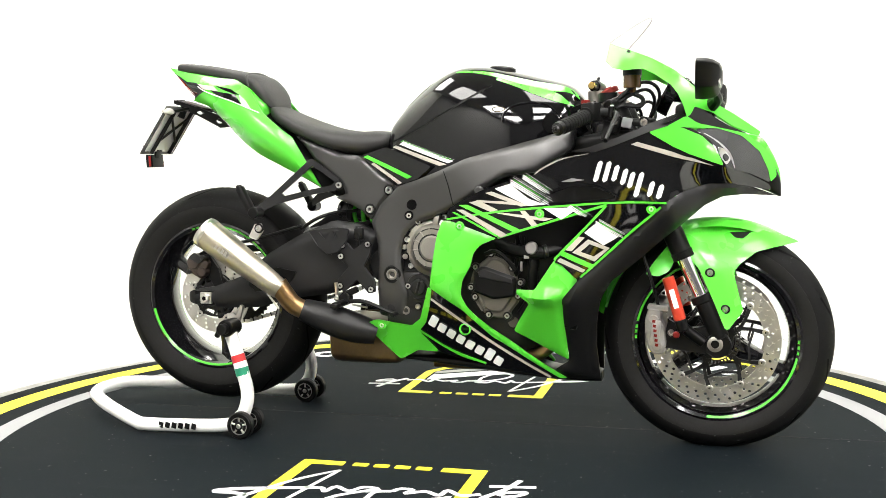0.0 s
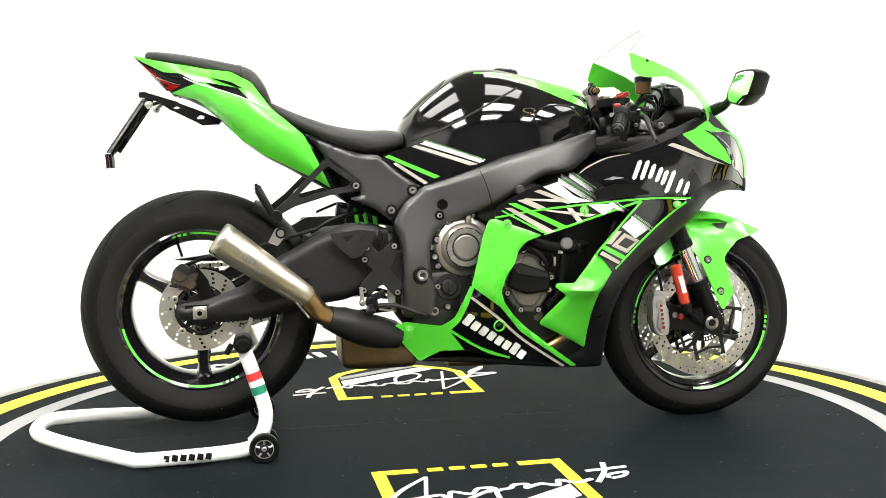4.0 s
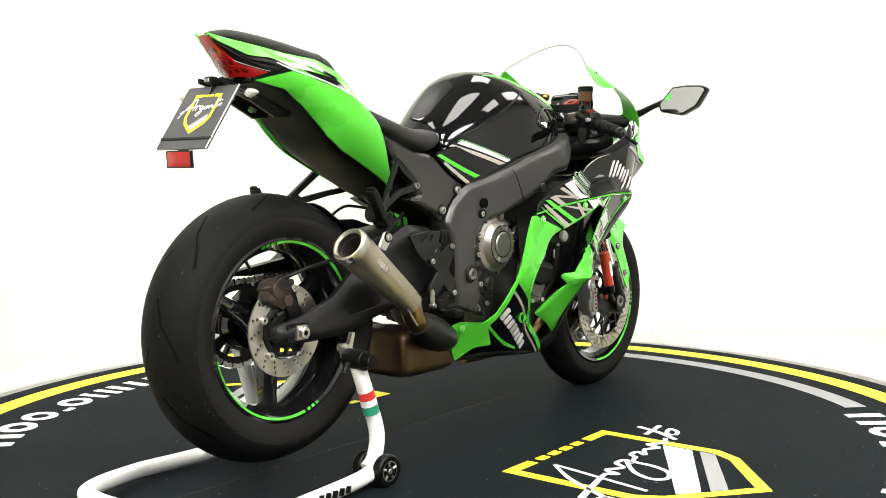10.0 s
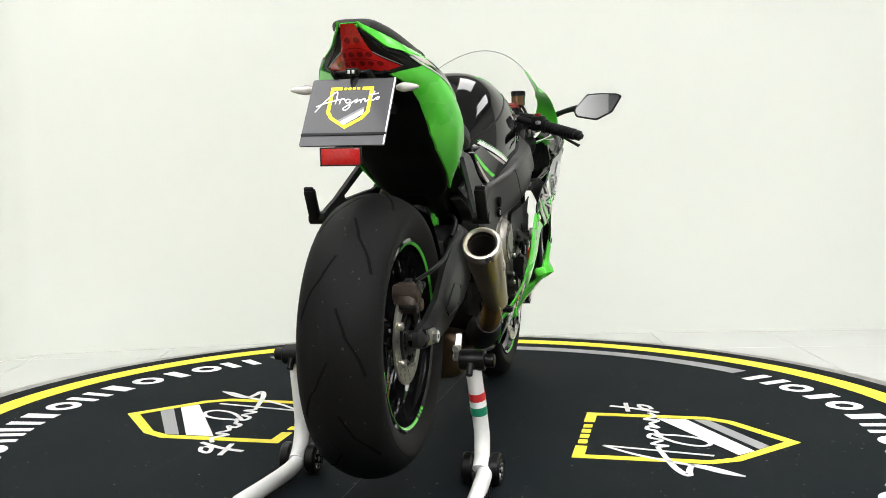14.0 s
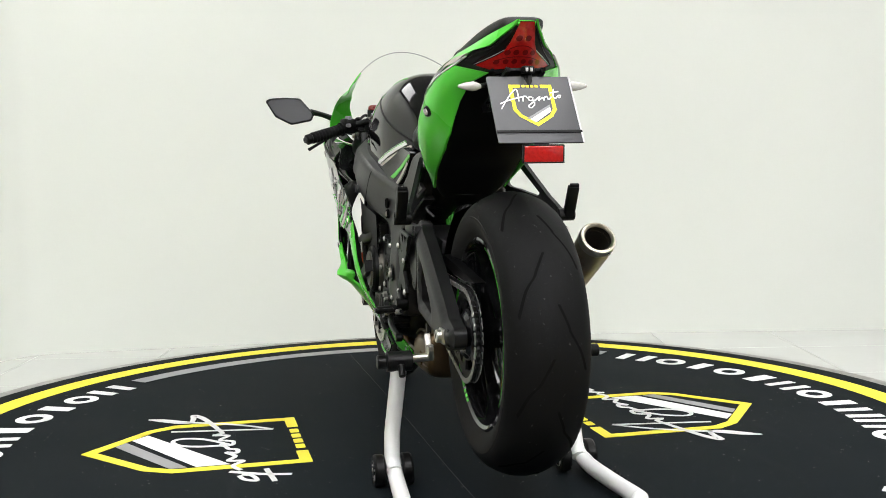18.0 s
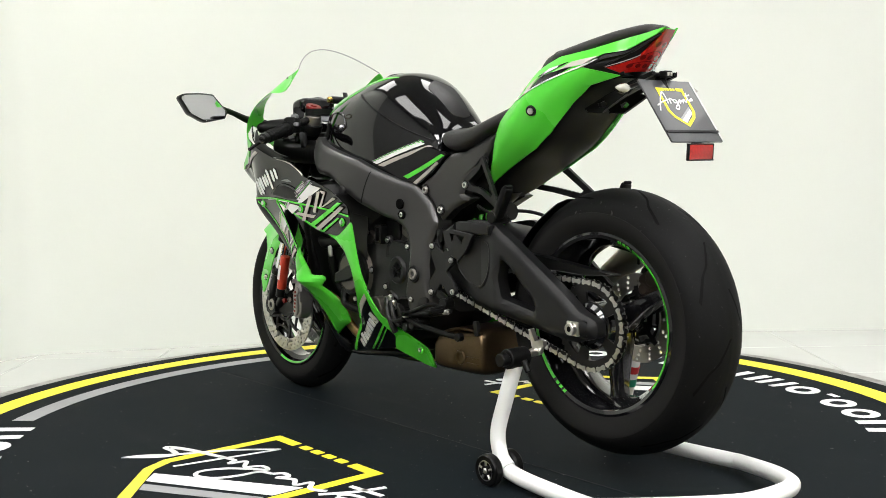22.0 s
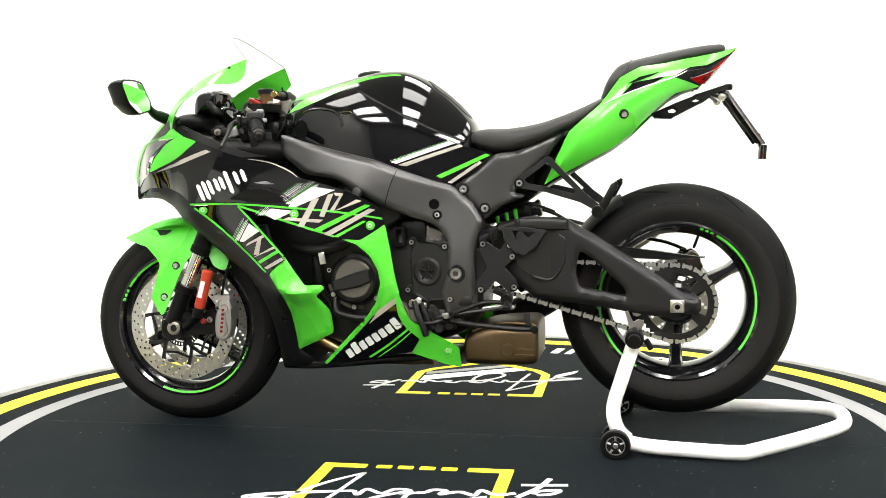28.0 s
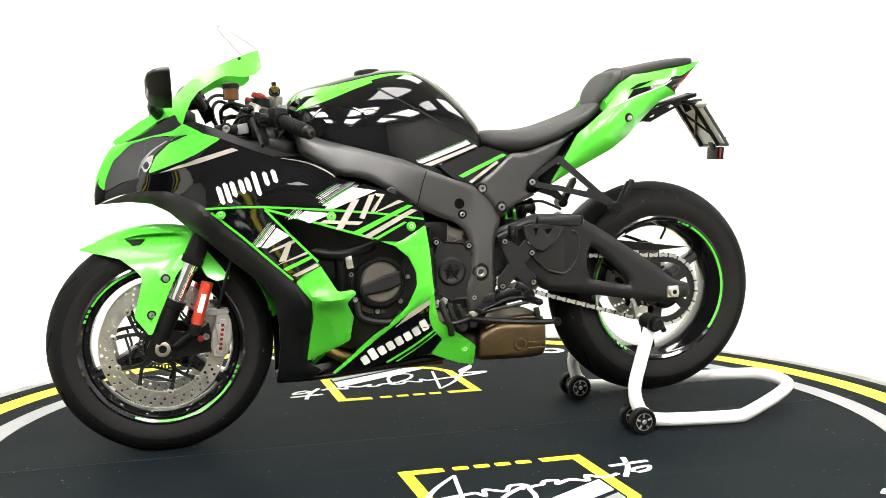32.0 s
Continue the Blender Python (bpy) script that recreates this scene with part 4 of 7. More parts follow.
        part("nose_intake", shell([(.652, .884), (.666, .905), (.698, .888), (.745, .858), (.795, .836), (.716, .851), (.676, .860)], lambda x, z: FAIR(x, z) - .014, s, .004, .02), BLACK, m, "black nose intake")
        part("nose_panel", shell(P["nose_rim"], FAIR, s, .004, .016, lift=.003), GREEN, m, "lime green nose panel")
        part("inner_cowl", shell(P["nose_dark"], FAIR, s, .004, .02), BLACK, up)

        def decal(name, outline, material, owner, lift=.0025, skin=FAIR, base=0.0, label="", r=.001):
            return part(name, sheet(rounded(outline, r, 1), lambda x, z: (x, s * (skin(x, z) + base + lift), z), lambda x, z: (x, s * (skin(x, z) + base + lift - .0014), z), (), .02), material, owner, label)
        # pin stripes along the panel edges
        decal("stripe", stroke([(.045, .627), (.199, .649), (.457, .668), (.603, .667)], .005, 4), GREEN, up, .004)
        decal("stripe", stroke([(.46, .664), (.301, .617), (.180, .580)], .006, 4), GREEN, mid, .003)
        decal("stripe", stroke([(.457, .662), (.396, .597), (.326, .525)], .006, 4), GREEN, front, .006)
        decal("stripe", stroke([(.59, .657), (.513, .592), (.440, .525), (.388, .478)], .006, 4), GREEN, front, .006)

        def hatch(p0, p1, off, n, wd, owner, lift):
            """Fine lines beside an edge, each a little further out and finer than the last."""
            e = np.array(p1) - p0
            e = e / np.hypot(*e)
            q = np.array((-e[1], e[0]))
            for k in range(n):
                w2 = wd * (1 - k / n) / 2
                a, b = np.array(p0) + np.array(off) * k - e * .003 * (k % 3), np.array(p1) + np.array(off) * k + e * .004 * ((k * 2) % 3)
                decal("hatch_line", [tuple(a - q * w2), tuple(a + q * w2), tuple(b + q * w2 * .4), tuple(b - q * w2 * .4)], WHITE if k % 4 != 3 else GREEN, owner, lift, r=0)
        # stripes that run on over both panels, blocks, and rows of teeth
        decal("vent", [(.291, .670), (.325, .694), (.372, .709), (.428, .709), (.486, .682), (.386, .671)], DEEP, up, .002, r=.008)
        decal("vent_lip", stroke([(.291, .672), (.325, .697), (.372, .712), (.428, .712), (.488, .683)], [.001, .003, .003, .002, .001], 4), BLACK, up, .005)
        decal("stripe", [(.345, .722), (.372, .731), (.405, .726), (.372, .722)], MID, up, .002)
        decal("stripe", stroke([(.278, .741), (.300, .757), (.352, .780), (.415, .791)], [.002, .004, .003, .001], 4), SILVER, up)
        decal("stripe", [(.520, .812), (.535, .818), (.640, .786), (.715, .757), (.62, .780)], SILVER, up, .003)
        decal("stripe", [(.600, .800), (.640, .793), (.715, .765), (.65, .780)], BLACK, up, .0045)
        if s < 0:
            decal("graphic", [(.175, .706), (.215, .718), (.262, .680), (.304, .665), (.262, .662), (.220, .682)], WHITE, up, .004)
            hatch((.217, .7185), (.306, .664), (.0026, .0034), 6, .0034, up, .0038)
            hatch((.248, .732), (.306, .694), (.0030, .0026), 5, .0030, up, .0036)
            decal("graphic", [(.150, .695), (.167, .699), (.262, .663), (.243, .660)], SILVER, up, .0042)
            decal("graphic", [(.106, .671), (.131, .676), (.184, .651), (.162, .647)], SILVER, up, .0042)
            decal("graphic", [(.125, .677), (.138, .671), (.233, .664), (.219, .672)], SILVER, up, .0048)
            decal("graphic", [(.301, .656), (.371, .657), (.380, .650), (.345, .627)], WHITE, mid, .0045)
            hatch((.362, .658), (.393, .637), (.0056, .0006), 5, .0036, mid, .0044)
            decal("graphic", [(.178, .643), (.192, .645), (.325, .630), (.302, .623)], SILVER, mid, .0046)
            decal("graphic", [(.240, .649), (.254, .650), (.286, .613), (.271, .609)], SILVER, mid, .0052)
            for nm, mt, a0, a1, a2, a3 in (("stripe", GREEN, (.080, .664), (.102, .665), (.243, .600), (.222, .595)), ("stripe", SILVER, (.072, .6525), (.090, .6525), (.208, .5875), (.188, .581)),
                                           ("stripe", GREEN, (.061, .645), (.068, .646), (.184, .585), (.176, .583))):
                decal(nm, [a0, a1, a2, a3], mt, mid, .0060)
            decal("graphic", [(.401, .593), (.426, .614), (.482, .581), (.447, .560)], WHITE, front, .0058)
            hatch((.429, .615), (.484, .581), (.0030, .0018), 6, .0034, front, .0056)
            decal("graphic", [(.354, .549), (.370, .547), (.402, .581), (.386, .584)], SILVER, front, .0058)
            for a0, a1, a2, a3 in (((.371, .543), (.410, .576), (.416, .566), (.390, .544)), ((.410, .576), (.462, .553), (.449, .549), (.414, .564)), ((.462, .553), (.424, .519), (.423, .532), (.447, .549)), ((.424, .519), (.371, .543), (.390, .545), (.424, .531))):
                decal("graphic", [a0, a1, a2, a3], SILVER, front, .0058, r=0)
            decal("stripe", [(.340, .537), (.349, .547), (.424, .509), (.417, .499)], GREEN, front, .0058)
            decal("stripe", [(.328, .519), (.338, .531), (.405, .496), (.395, .488)], DEEP, inlet, .0094)
            decal("stripe", [(.334, .522), (.342, .530), (.402, .498), (.395, .491)], SILVER, inlet, .0102)
            word = ((.438, .747, .052), (.460, .746, .052), (.481, .742, .040), (.502, .733, .040), (.519, .7245, .040), (.537, .713, .062), (.566, .702, .038), (.588, .695, .036))
        else:
            decal("graphic", [(.306, .660), (.286, .684), (.234, .714), (.172, .705), (.245, .676), (.282, .661)], WHITE, up, .004)
            hatch((.300, .667), (.222, .7135), (.0032, .0026), 7, .0034, up, .0038)
            hatch((.316, .686), (.268, .716), (.0034, .0030), 4, .0028, up, .0036)
            decal("graphic", [(.324, .6245), (.308, .632), (.208, .625), (.220, .617)], SILVER, mid, .0046)
            decal("graphic", [(.236, .682), (.217, .683), (.262, .607), (.280, .607)], SILVER, mid, .0064)
            decal("graphic", [(.205, .632), (.218, .635), (.192, .693), (.176, .696)], SILVER, mid, .0064)
            decal("graphic", [(.176, .698), (.150, .695), (.159, .688), (.172, .690)], SILVER, up, .0042)
            decal("graphic", [(.150, .695), (.178, .648), (.188, .651), (.160, .690)], SILVER, up, .0042)
            decal("graphic", [(.178, .648), (.162, .652), (.099, .675), (.114, .679)], SILVER, up, .0048)
            for mt, a0, a1, a2, a3 in ((GREEN, (.237, .598), (.090, .666), (.074, .663), (.218, .592)), (SILVER, (.210, .5865), (.079, .655), (.063, .651), (.1915, .5815)), (GREEN, (.181, .580), (.098, .622), (.090, .620), (.170, .577))):
                decal("stripe", [a0, a1, a2, a3], mt, mid, .0060)
            decal("graphic", [(.346, .625), (.288, .649), (.358, .656), (.378, .640)], WHITE, mid, .0045)
            hatch((.384, .638), (.364, .656), (.0052, .0006), 5, .0034, mid, .0044)
            decal("graphic", [(.466, .563), (.428, .615), (.396, .594), (.452, .562)], WHITE, front, .0058)
            hatch((.470, .566), (.432, .617), (.0036, .0014), 6, .0034, front, .0056)
            decal("graphic", [(.447, .550), (.439, .559), (.386, .583), (.383, .576)], SILVER, front, .0058)
            decal("graphic", [(.423, .526), (.405, .528), (.389, .582), (.402, .577)], SILVER, front, .0062)
            decal("graphic", [(.426, .518), (.415, .524), (.354, .5525), (.351, .546)], SILVER, front, .0058)
            decal("stripe", [(.413, .507), (.403, .502), (.335, .537), (.343, .543)], GREEN, front, .0058)
            decal("stripe", [(.398, .491), (.380, .484), (.320, .514), (.333, .526)], DEEP, inlet, .0094)
            decal("stripe", [(.391, .491), (.379, .487), (.323, .5155), (.331, .522)], SILVER, inlet, .0102)
            word = ((.565, .700, .046), (.548, .706, .052), (.533, .715, .040), (.513, .7215, .036), (.497, .7265, .036), (.477, .7285, .062), (.453, .740, .036), (.432, .746, .034))
        lean = -s * .30
        for x, z, hh in word:
            wd = .0125
            decal("letter_bar", [(x - wd / 2 - hh * lean / 2 * -s, z - hh / 2), (x + wd / 2 - hh * lean / 2 * -s, z - hh / 2), (x + wd / 2 + hh * lean / 2 * -s, z + hh / 2), (x - wd / 2 + hh * lean / 2 * -s, z + hh / 2)], WHITE, up, .0035, r=.005)
        # belly graphics
        if s < 0:
            decal("stripe", stroke([(-.062, .318), (.025, .262), (.115, .226)], .007, 4), GREEN, belly, .003)
            decal("stripe", stroke([(-.045, .306), (.035, .254), (.085, .234)], .004, 4), GREEN, belly, .003)
            decal("stripe", stroke([(-.012, .413), (.068, .350), (.152, .277), (.285, .186)], .007, 4), SILVER, belly, .003)
            row, u, pitch = np.array((-.028, .352)), np.array((.832, -.555)), .0285
        else:
            decal("stripe", stroke([(-.006, .321), (.058, .270), (.124, .226)], .006, 4), GREEN, belly, .003)
            decal("stripe", stroke([(-.018, .316), (.040, .268), (.098, .227)], .003, 4), GREEN, belly, .003)
            decal("stripe", [(.017, .414), (.019, .396), (.110, .330), (.074, .374)], SILVER, belly, .003)
            row, u, pitch = np.array((.019, .337)), np.array((.851, -.526)), .0258
        v = np.array((-u[1], u[0]))
        for k in range(8):
            mid_k = row + u * (pitch * .47 + k * pitch)
            hgt = .034 if k in (0, 6) else .026
            du, dv = u * pitch * .38, v * hgt / 2
            off = v * ((hgt - .026) / 2)
            decal("letter_bar", [tuple(mid_k - du - dv + off), tuple(mid_k + du - dv + off), tuple(mid_k + du + dv + off), tuple(mid_k - du + dv + off)], WHITE, belly, .0035, r=.003)
        if s < 0:
            part("crash_bung", lathe([(.012, .0), (.016, .0), (.016, .006), (.013, .008), (.012, .0)], (.072, s * (FAIR(.072, .328) + .002), .328), (0, s, 0), 24), GREEN, belly)
        for x, z, own, lf in ((.290, .641, mid, .002), (.079, .609, side, .004), (.566, .652, front, .005), ((-.172, .328, tail, .005) if s < 0 else (-.102, .250, tail, .005))):
            part("washer", lathe([(0, .003), (.010, .003), (.0125, .001), (.0125, 0)], (x, s * (FAIR(x, z) + lf), z), (0, s, 0), 20), GREEN, own)
            bolt(x, s * (FAIR(x, z) + lf + .002), z, s, .0062, .004, STEEL, own)
    # nose between the lamps and the belly's keel
    part("nose_beak", pod([(.70, .865, .73, .06), (.78, .845, .71, .05), (.84, .80, .69, .035), (.872, .735, .675, .018), (.880, .705, .675, .004)]), DEEP, m)
    part("belly_keel", pod([(-.13, .235, .215, .085), (.0, .24, .205, .10), (.15, .225, .19, .105), (.30, .20, .172, .07), (.405, .20, .166, .042), (.415, .19, .168, .02)]), DEEP, m)


def cockpit(m):
    UPPER = [(0.455, 0.158, 1.071), (0.505, 0.162, 1.052), (0.560, 0.166, 1.029), (0.619, 0.168, 0.996), (0.669, 0.165, 0.951), (0.692, 0.155, 0.926), (.761, .090, .887), (.827, .030, .842)]
    LOWER = [(0.449, 0.196, 1.021), (0.467, 0.199, 1.004), (0.495, 0.204, 0.998), (0.542, 0.212, 1.000), (0.570, 0.220, 0.986), (0.612, 0.230, 0.957), (0.629, 0.236, 0.934), (0.643, 0.240, 0.904), (0.650, 0.238, 0.879)]
    WING = half_width([(x, z, y) for x, y, z in UPPER + LOWER + [(.821, .035, .831), (.757, .110, .857), (.710, .150, .889), (.668, .212, .903)]], 3e-4)
    wing = [(x, z) for x, y, z in UPPER] + [(.821, .831), (.757, .857), (.710, .889), (.668, .903), (.660, .884), (.652, .876)] + [(x, z) for x, y, z in LOWER[::-1]]
    for s in SIDES:
        cowl = part("screen_cowl", shell(wing, WING, s, .004, .012, r=.004), GREEN, m, "lime green cowl beside the windscreen")
        bolt(.503, s * (WING(.503, 1.046) + .001), 1.046, s, .0032, .002, DEEP, cowl)
        inner = [(.655, .878), (.630, .888), (.575, .868), (.49, .832), (.415, .807), (.362, .797), (.445, .796), (.542, .812), (.60, .850)]
        part("cowl_inner", shell(inner, lambda x, z: FAIR(x, z) - .008 - .25 * max(0.0, z - .80), s, .006, .03), MATTE, m, "matte black inner cowl")
        part("cowl_vent", shell([(.600, .874), (.628, .882), (.618, .870), (.592, .862)], lambda x, z: FAIR(x, z) + .004 - .25 * max(0.0, z - .80), s, .006, .03), DEEP, m, "black vent slot")
        part("ram_duct", pod([(.36, .835, .78, .03, s * .10), (.44, .850, .775, .04, s * .115), (.52, .852, .78, .04, s * .13), (.60, .862, .80, .03, s * .14)]), DEEP, m)
        # Added dark sheet so no bright wall shows through the fairing's gaps.
        part("inner_dark_fill", shell([(.06, .62), (.20, .64), (.44, .66), (.56, .645), (.40, .47), (.34, .40), (.33, .25), (.20, .30), (.09, .37), (.09, .48)], lambda x, z: max(.05, FAIR(x, z) - .075), s, .003, .04), DEEP, m)
    # nose top between the cowls
    bm = bmesh.new()
    rows = []
    for x, z, hw in spline([(.800, .838, .050), (.832, .826, .045), (.858, .785, .035), (.874, .745, .026), (.879, .712, .022)], 4):
        rows.append([bm.verts.new((x - .03 * k * k, k * hw, z - .022 * k * k)) for k in np.linspace(-1, 1, 13)])
    for p, q in zip(rows, rows[1:]):
        for k in range(12):
            bm.faces.new((p[k], p[k + 1], q[k + 1], q[k]))
    bmesh.ops.solidify(bm, geom=bm.faces[:], thickness=.004)
    part("nose_top", bm, GREEN, m, "lime green nose")
    # windscreen, from the cowls' upper edges up to its middle line
    bm = bmesh.new()
    rows = []
    mids = [(.547, 1.148), (.588, 1.107), (.648, 1.040), (.690, .993), (.722, .956), (.745, .930), (.785, .890), (.826, .850)]
    for ex, ey, ez, cx, cz in spline([(*e, *q) for e, q in zip(UPPER, mids)], 4):
        rows.append([bm.verts.new((cx + (ex - cx) * k * k, k * (ey - .002), cz + (ez - cz) * k * k)) for k in np.linspace(-1, 1, 21)])
    for p, q in zip(rows, rows[1:]):
        for k in range(20):
            bm.faces.new((p[k], p[k + 1], q[k + 1], q[k]))
    edge = [tuple(v.co) for v in rows[0]]
    bmesh.ops.solidify(bm, geom=bm.faces[:], thickness=.0025)
    screen = part("windscreen", bm, GLASS, m, "clear bubble windscreen", 60)
    screen.visible_shadow = False
    part("screen_edge", tube(edge, .0013, 6, 1), MID, screen, "thin grey screen edge")
    # yoke, instruments, clip-ons
    yoke = [(.405, 0), (.415, .075), (.425, .125), (.447, .140), (.470, .128), (.470, .07), (.480, 0), (.470, -.07), (.470, -.128), (.447, -.140), (.425, -.125), (.415, -.075)]
    part("triple_clamp", sheet(rounded(yoke, .01), lambda x, y: (x, y, .948), lambda x, y: (x, y, .926)), DEEP, m, "black upper yoke")
    part("stem_nut", lathe([(0, .012), (.014, .012), (.018, .008), (.018, 0)], (.44, 0, .948), (0, 0, 1), 6), ALLOY, m)
    part("lower_clamp", join(box((.505, 0, .79), (.07, .25, .03), .008), cyl((.52, 0, .76), (.44, 0, .94), .026)), DEEP, m)
    part("ignition_lock", join(cyl((.400, 0, .915), (.397, 0, .962), .021), cyl((.397, 0, .962), (.396, 0, .970), .013)), ALLOY, m, "ignition lock")
    part("damper", join(cyl((.395, -.045, .972), (.405, .07, .975), .012), cyl((.397, -.02, .973), (.400, .02, .974), .016)), DEEP, m, "black steering damper")
    part("damper_knob", lathe([(0, .014), (.008, .014), (.0105, .011), (.0105, 0)], (.396, -.045, .972), (-.1, -1, 0), 16), GOLD, m, "brass adjuster knob")
    part("damper_knob", lathe([(0, .012), (.008, .012), (.0105, .009), (.0105, 0)], (.405, .07, .975), (.1, 1, 0), 16), GOLD, m, "brass adjuster knob")
    dial = part("instrument_panel", lathe([(0, .004), (.040, .004), (.044, .012), (.052, .014), (.056, .008), (.056, -.02), (0, -.02)], (.596, -.012, .945), (-1, 0, .55), 36), BLACK, m, "black round instrument")
    part("instrument_screen", lathe([(0, .0052), (.036, .0052), (.037, .0042)], (.596, -.012, .945), (-1, 0, .55), 32), MID, dial, "grey dial face")
    part("instrument_wing", box((.600, .058, .940), (.020, .060, .050), .010, rot=(0, 30, 0)), DEEP, dial)
    part("dash_hood", pod([(.592, .986, .938, .060), (.602, .993, .925, .068), (.645, .985, .920, .066), (.664, .962, .915, .050)], pt=.35, pb=.4), BLACK, m, "black instrument hood")
    part("dash_panel", pod([(.615, .915, .875, .10), (.64, .925, .865, .185), (.66, .925, .862, .195), (.70, .908, .855, .14)]), DEEP, m, "black dash panel")
    part("frame_head", join(box((.455, 0, .80), (.10, .20, .15), .02), box((.415, 0, .87), (.04, .14, .06), .012)), DEEP, m)
    for s in SIDES:
        part("fork_cap", join(lathe([(0, .010), (.010, .010), (.011, .006), (.023, .006), (.025, .003), (.025, -.006)], (.447, s * .110, .952), (-.40, 0, .92), 24)), DARKRED, m, "red anodised fork cap")
        part("fork_collar", cyl((.462, s * .110, .900), (.450, s * .110, .930), .0275, 24), ALLOY, m, "bare alloy fork collar")
        inner, outer = Vector((.447, s * .135, .912)), Vector((.352, s * .346, .851))
        d = (outer - inner).normalized()
        bar = part("clip_on", join(cyl(inner, inner + d * .13, .011), cyl((.472, s * .110, .874), (.459, s * .110, .904), .036)), DEEP, m, "black clip-on handlebar")
        g0 = outer - d * .135
        grip = part("grip", join(cyl(g0, outer - d * .016, .0175), lathe([(.018, 0), (.023, .002), (.023, .006), (.018, .008)], g0, d, 20)), RUBBER, bar, "ribbed black rubber grip")
        rib = bmesh.new()
        for k in range(9):
            q = g0 + d * (.012 + k * .012)
            rib = join(rib, lathe([(.0172, 0), (.0185, .002), (.0185, .007), (.0172, .009)], q, d, 18))
        tagged(part("grip_rib", rib, RUBBER, grip), kind="stuff")
        end = part("bar_end", lathe([(0, .024), (.010, .024), (.0165, .019), (.0165, .004), (.012, 0)], outer - d * .018, d, 18), DEEP, bar)
        part("bar_end_screw", lathe([(.003, .002), (.004, .006), (.0085, .006), (.0105, .003), (.0105, 0)], outer + d * .004, d, 14), DARK, end)
        part("switchgear", box(tuple(g0 - d * .022 + Vector((0, 0, .004))), (.040, .044, .050), .009, rot=(0, 0, -s * 62)), DEEP, bar, "black switch housing")
        part("switch", box(tuple(g0 - d * .022 + Vector((-.014, 0, .030))), (.015, .020, .012), .003, rot=(0, 0, -s * 62)), DARKRED if s < 0 else MID, bar, "red switch" if s < 0 else "white switch")
        part("switch", box(tuple(g0 - d * .020 + Vector((-.024, 0, .006))), (.012, .018, .012), .003, rot=(0, 0, -s * 62)), MID, bar, "grey switch")
        part("lever_pivot", join(box(tuple(g0 - d * .035 + Vector((.030, 0, .0))), (.045, .022, .024), .006, rot=(0, 0, -s * 20)), cyl(tuple(g0 - d * .03 + Vector((.046, 0, -.014))), tuple(g0 - d * .03 + Vector((.046, 0, .016))), .008)), DEEP, bar)
        l0 = g0 - d * .03 + Vector((.050, 0, 0))
        tip = Vector((.466, s * .330, .822))
        part("lever", tube([l0, l0.lerp(tip, .15) + Vector((.012, 0, .004)), l0.lerp(tip, .5) + Vector((.006, 0, .002)), l0.lerp(tip, .95), tip], [.007, .0075, .0058, .005, .0065], 8), DEEP, bar, "black lever")
        part("lever_screw", lathe([(0, .004), (.004, .004), (.005, .002), (.005, 0)], tuple(l0 + Vector((-.002, 0, .016))), (0, 0, 1), 10), BOLT, bar)
        # mirror
        arm = part("mirror_stalk", tube([(.692, s * .118, .898), (.715, s * .165, .915), (.722, s * .20, .925), (.712, s * .255, .945), (.70, s * .30, .955)], [.018, .016, .012, .009, .011], 10), DEEP, m, "black mirror stalk")
        face = [(-.083, -.012), (-.036, .043), (.013, .046), (.066, .043), (.083, .035), (.050, -.020), (-.004, -.047), (-.074, -.034)]
        M = Matrix.Translation((.693, s * .372, .957)) @ Euler((0, radians(4), radians(s * 1.5))).to_matrix().to_4x4()

        def glass(u, v, off):
            return M @ Vector((off, s * u, v))
        fx = [(u, v) for u, v in face]
        part("mirror_glass", sheet(rounded([(u * .93, v * .90) for u, v in fx], .008), lambda u, v: glass(u, v, -.013), lambda u, v: glass(u, v, -.009)), MIRROR, arm, "mirror glass")
        hb = bmesh.new()
        rings = []
        ro = rounded(fx, .006, 3)
        for off, k in ((-.014, .97), (-.012, 1.0), (.006, 1.0), (.022, .94), (.036, .78), (.043, .42)):
            rings.append([hb.verts.new(glass(u * k, v * k + .002 * (1 - k), off)) for u, v in ro])
        for p, q in zip(rings, rings[1:]):
            for i in range(len(p)):
                hb.faces.new((p[i], p[(i + 1) % len(p)], q[(i + 1) % len(p)], q[i]))
        hb.faces.new(rings[-1])
        part("mirror_housing", hb, DEEP, arm, "black mirror housing", 40)
        part("mirror_indicator", sheet(rounded([(.012, -.022), (.036, -.014), (.058, .016), (.048, .028), (.018, .028)], .008), lambda u, v: glass(u, v, .042 - 4 * max(0, u - .03) ** 1.5), lambda u, v: glass(u, v, .016 - 4 * max(0, u - .03) ** 1.5), (), .012), CLEARLENS, arm, "clear indicator lens")
    # fluid reservoir, master cylinders, hoses and cables
    rb = part("brake_reservoir", join(cyl((.508, -.125, .958), (.508, -.125, .992), .0225, 24), cyl((.508, -.125, .945), (.508, -.125, .960), .010)), AMBER, m, "brake reservoir with amber fluid")
    part("reservoir_cap", lathe([(0, .017), (.020, .017), (.0245, .014), (.0245, .0), (.022, 0)], (.508, -.125, .990), (0, 0, 1), 24), DEEP, rb, "black reservoir cap")
    part("reservoir_stay", tube([(.508, -.125, .946), (.495, -.135, .940), (.470, -.150, .925)], .005, 8), DEEP, rb)
    part("master_cylinder", cyl((.470, -.128, .922), (.455, -.195, .912), .0135), DEEP, m, "black brake master cylinder")
    part("banjo_bolt", lathe([(0, .008), (.004, .008), (.006, .006), (.006, 0)], (.472, -.122, .924), (.2, 1, .1), 12), GOLD, m)
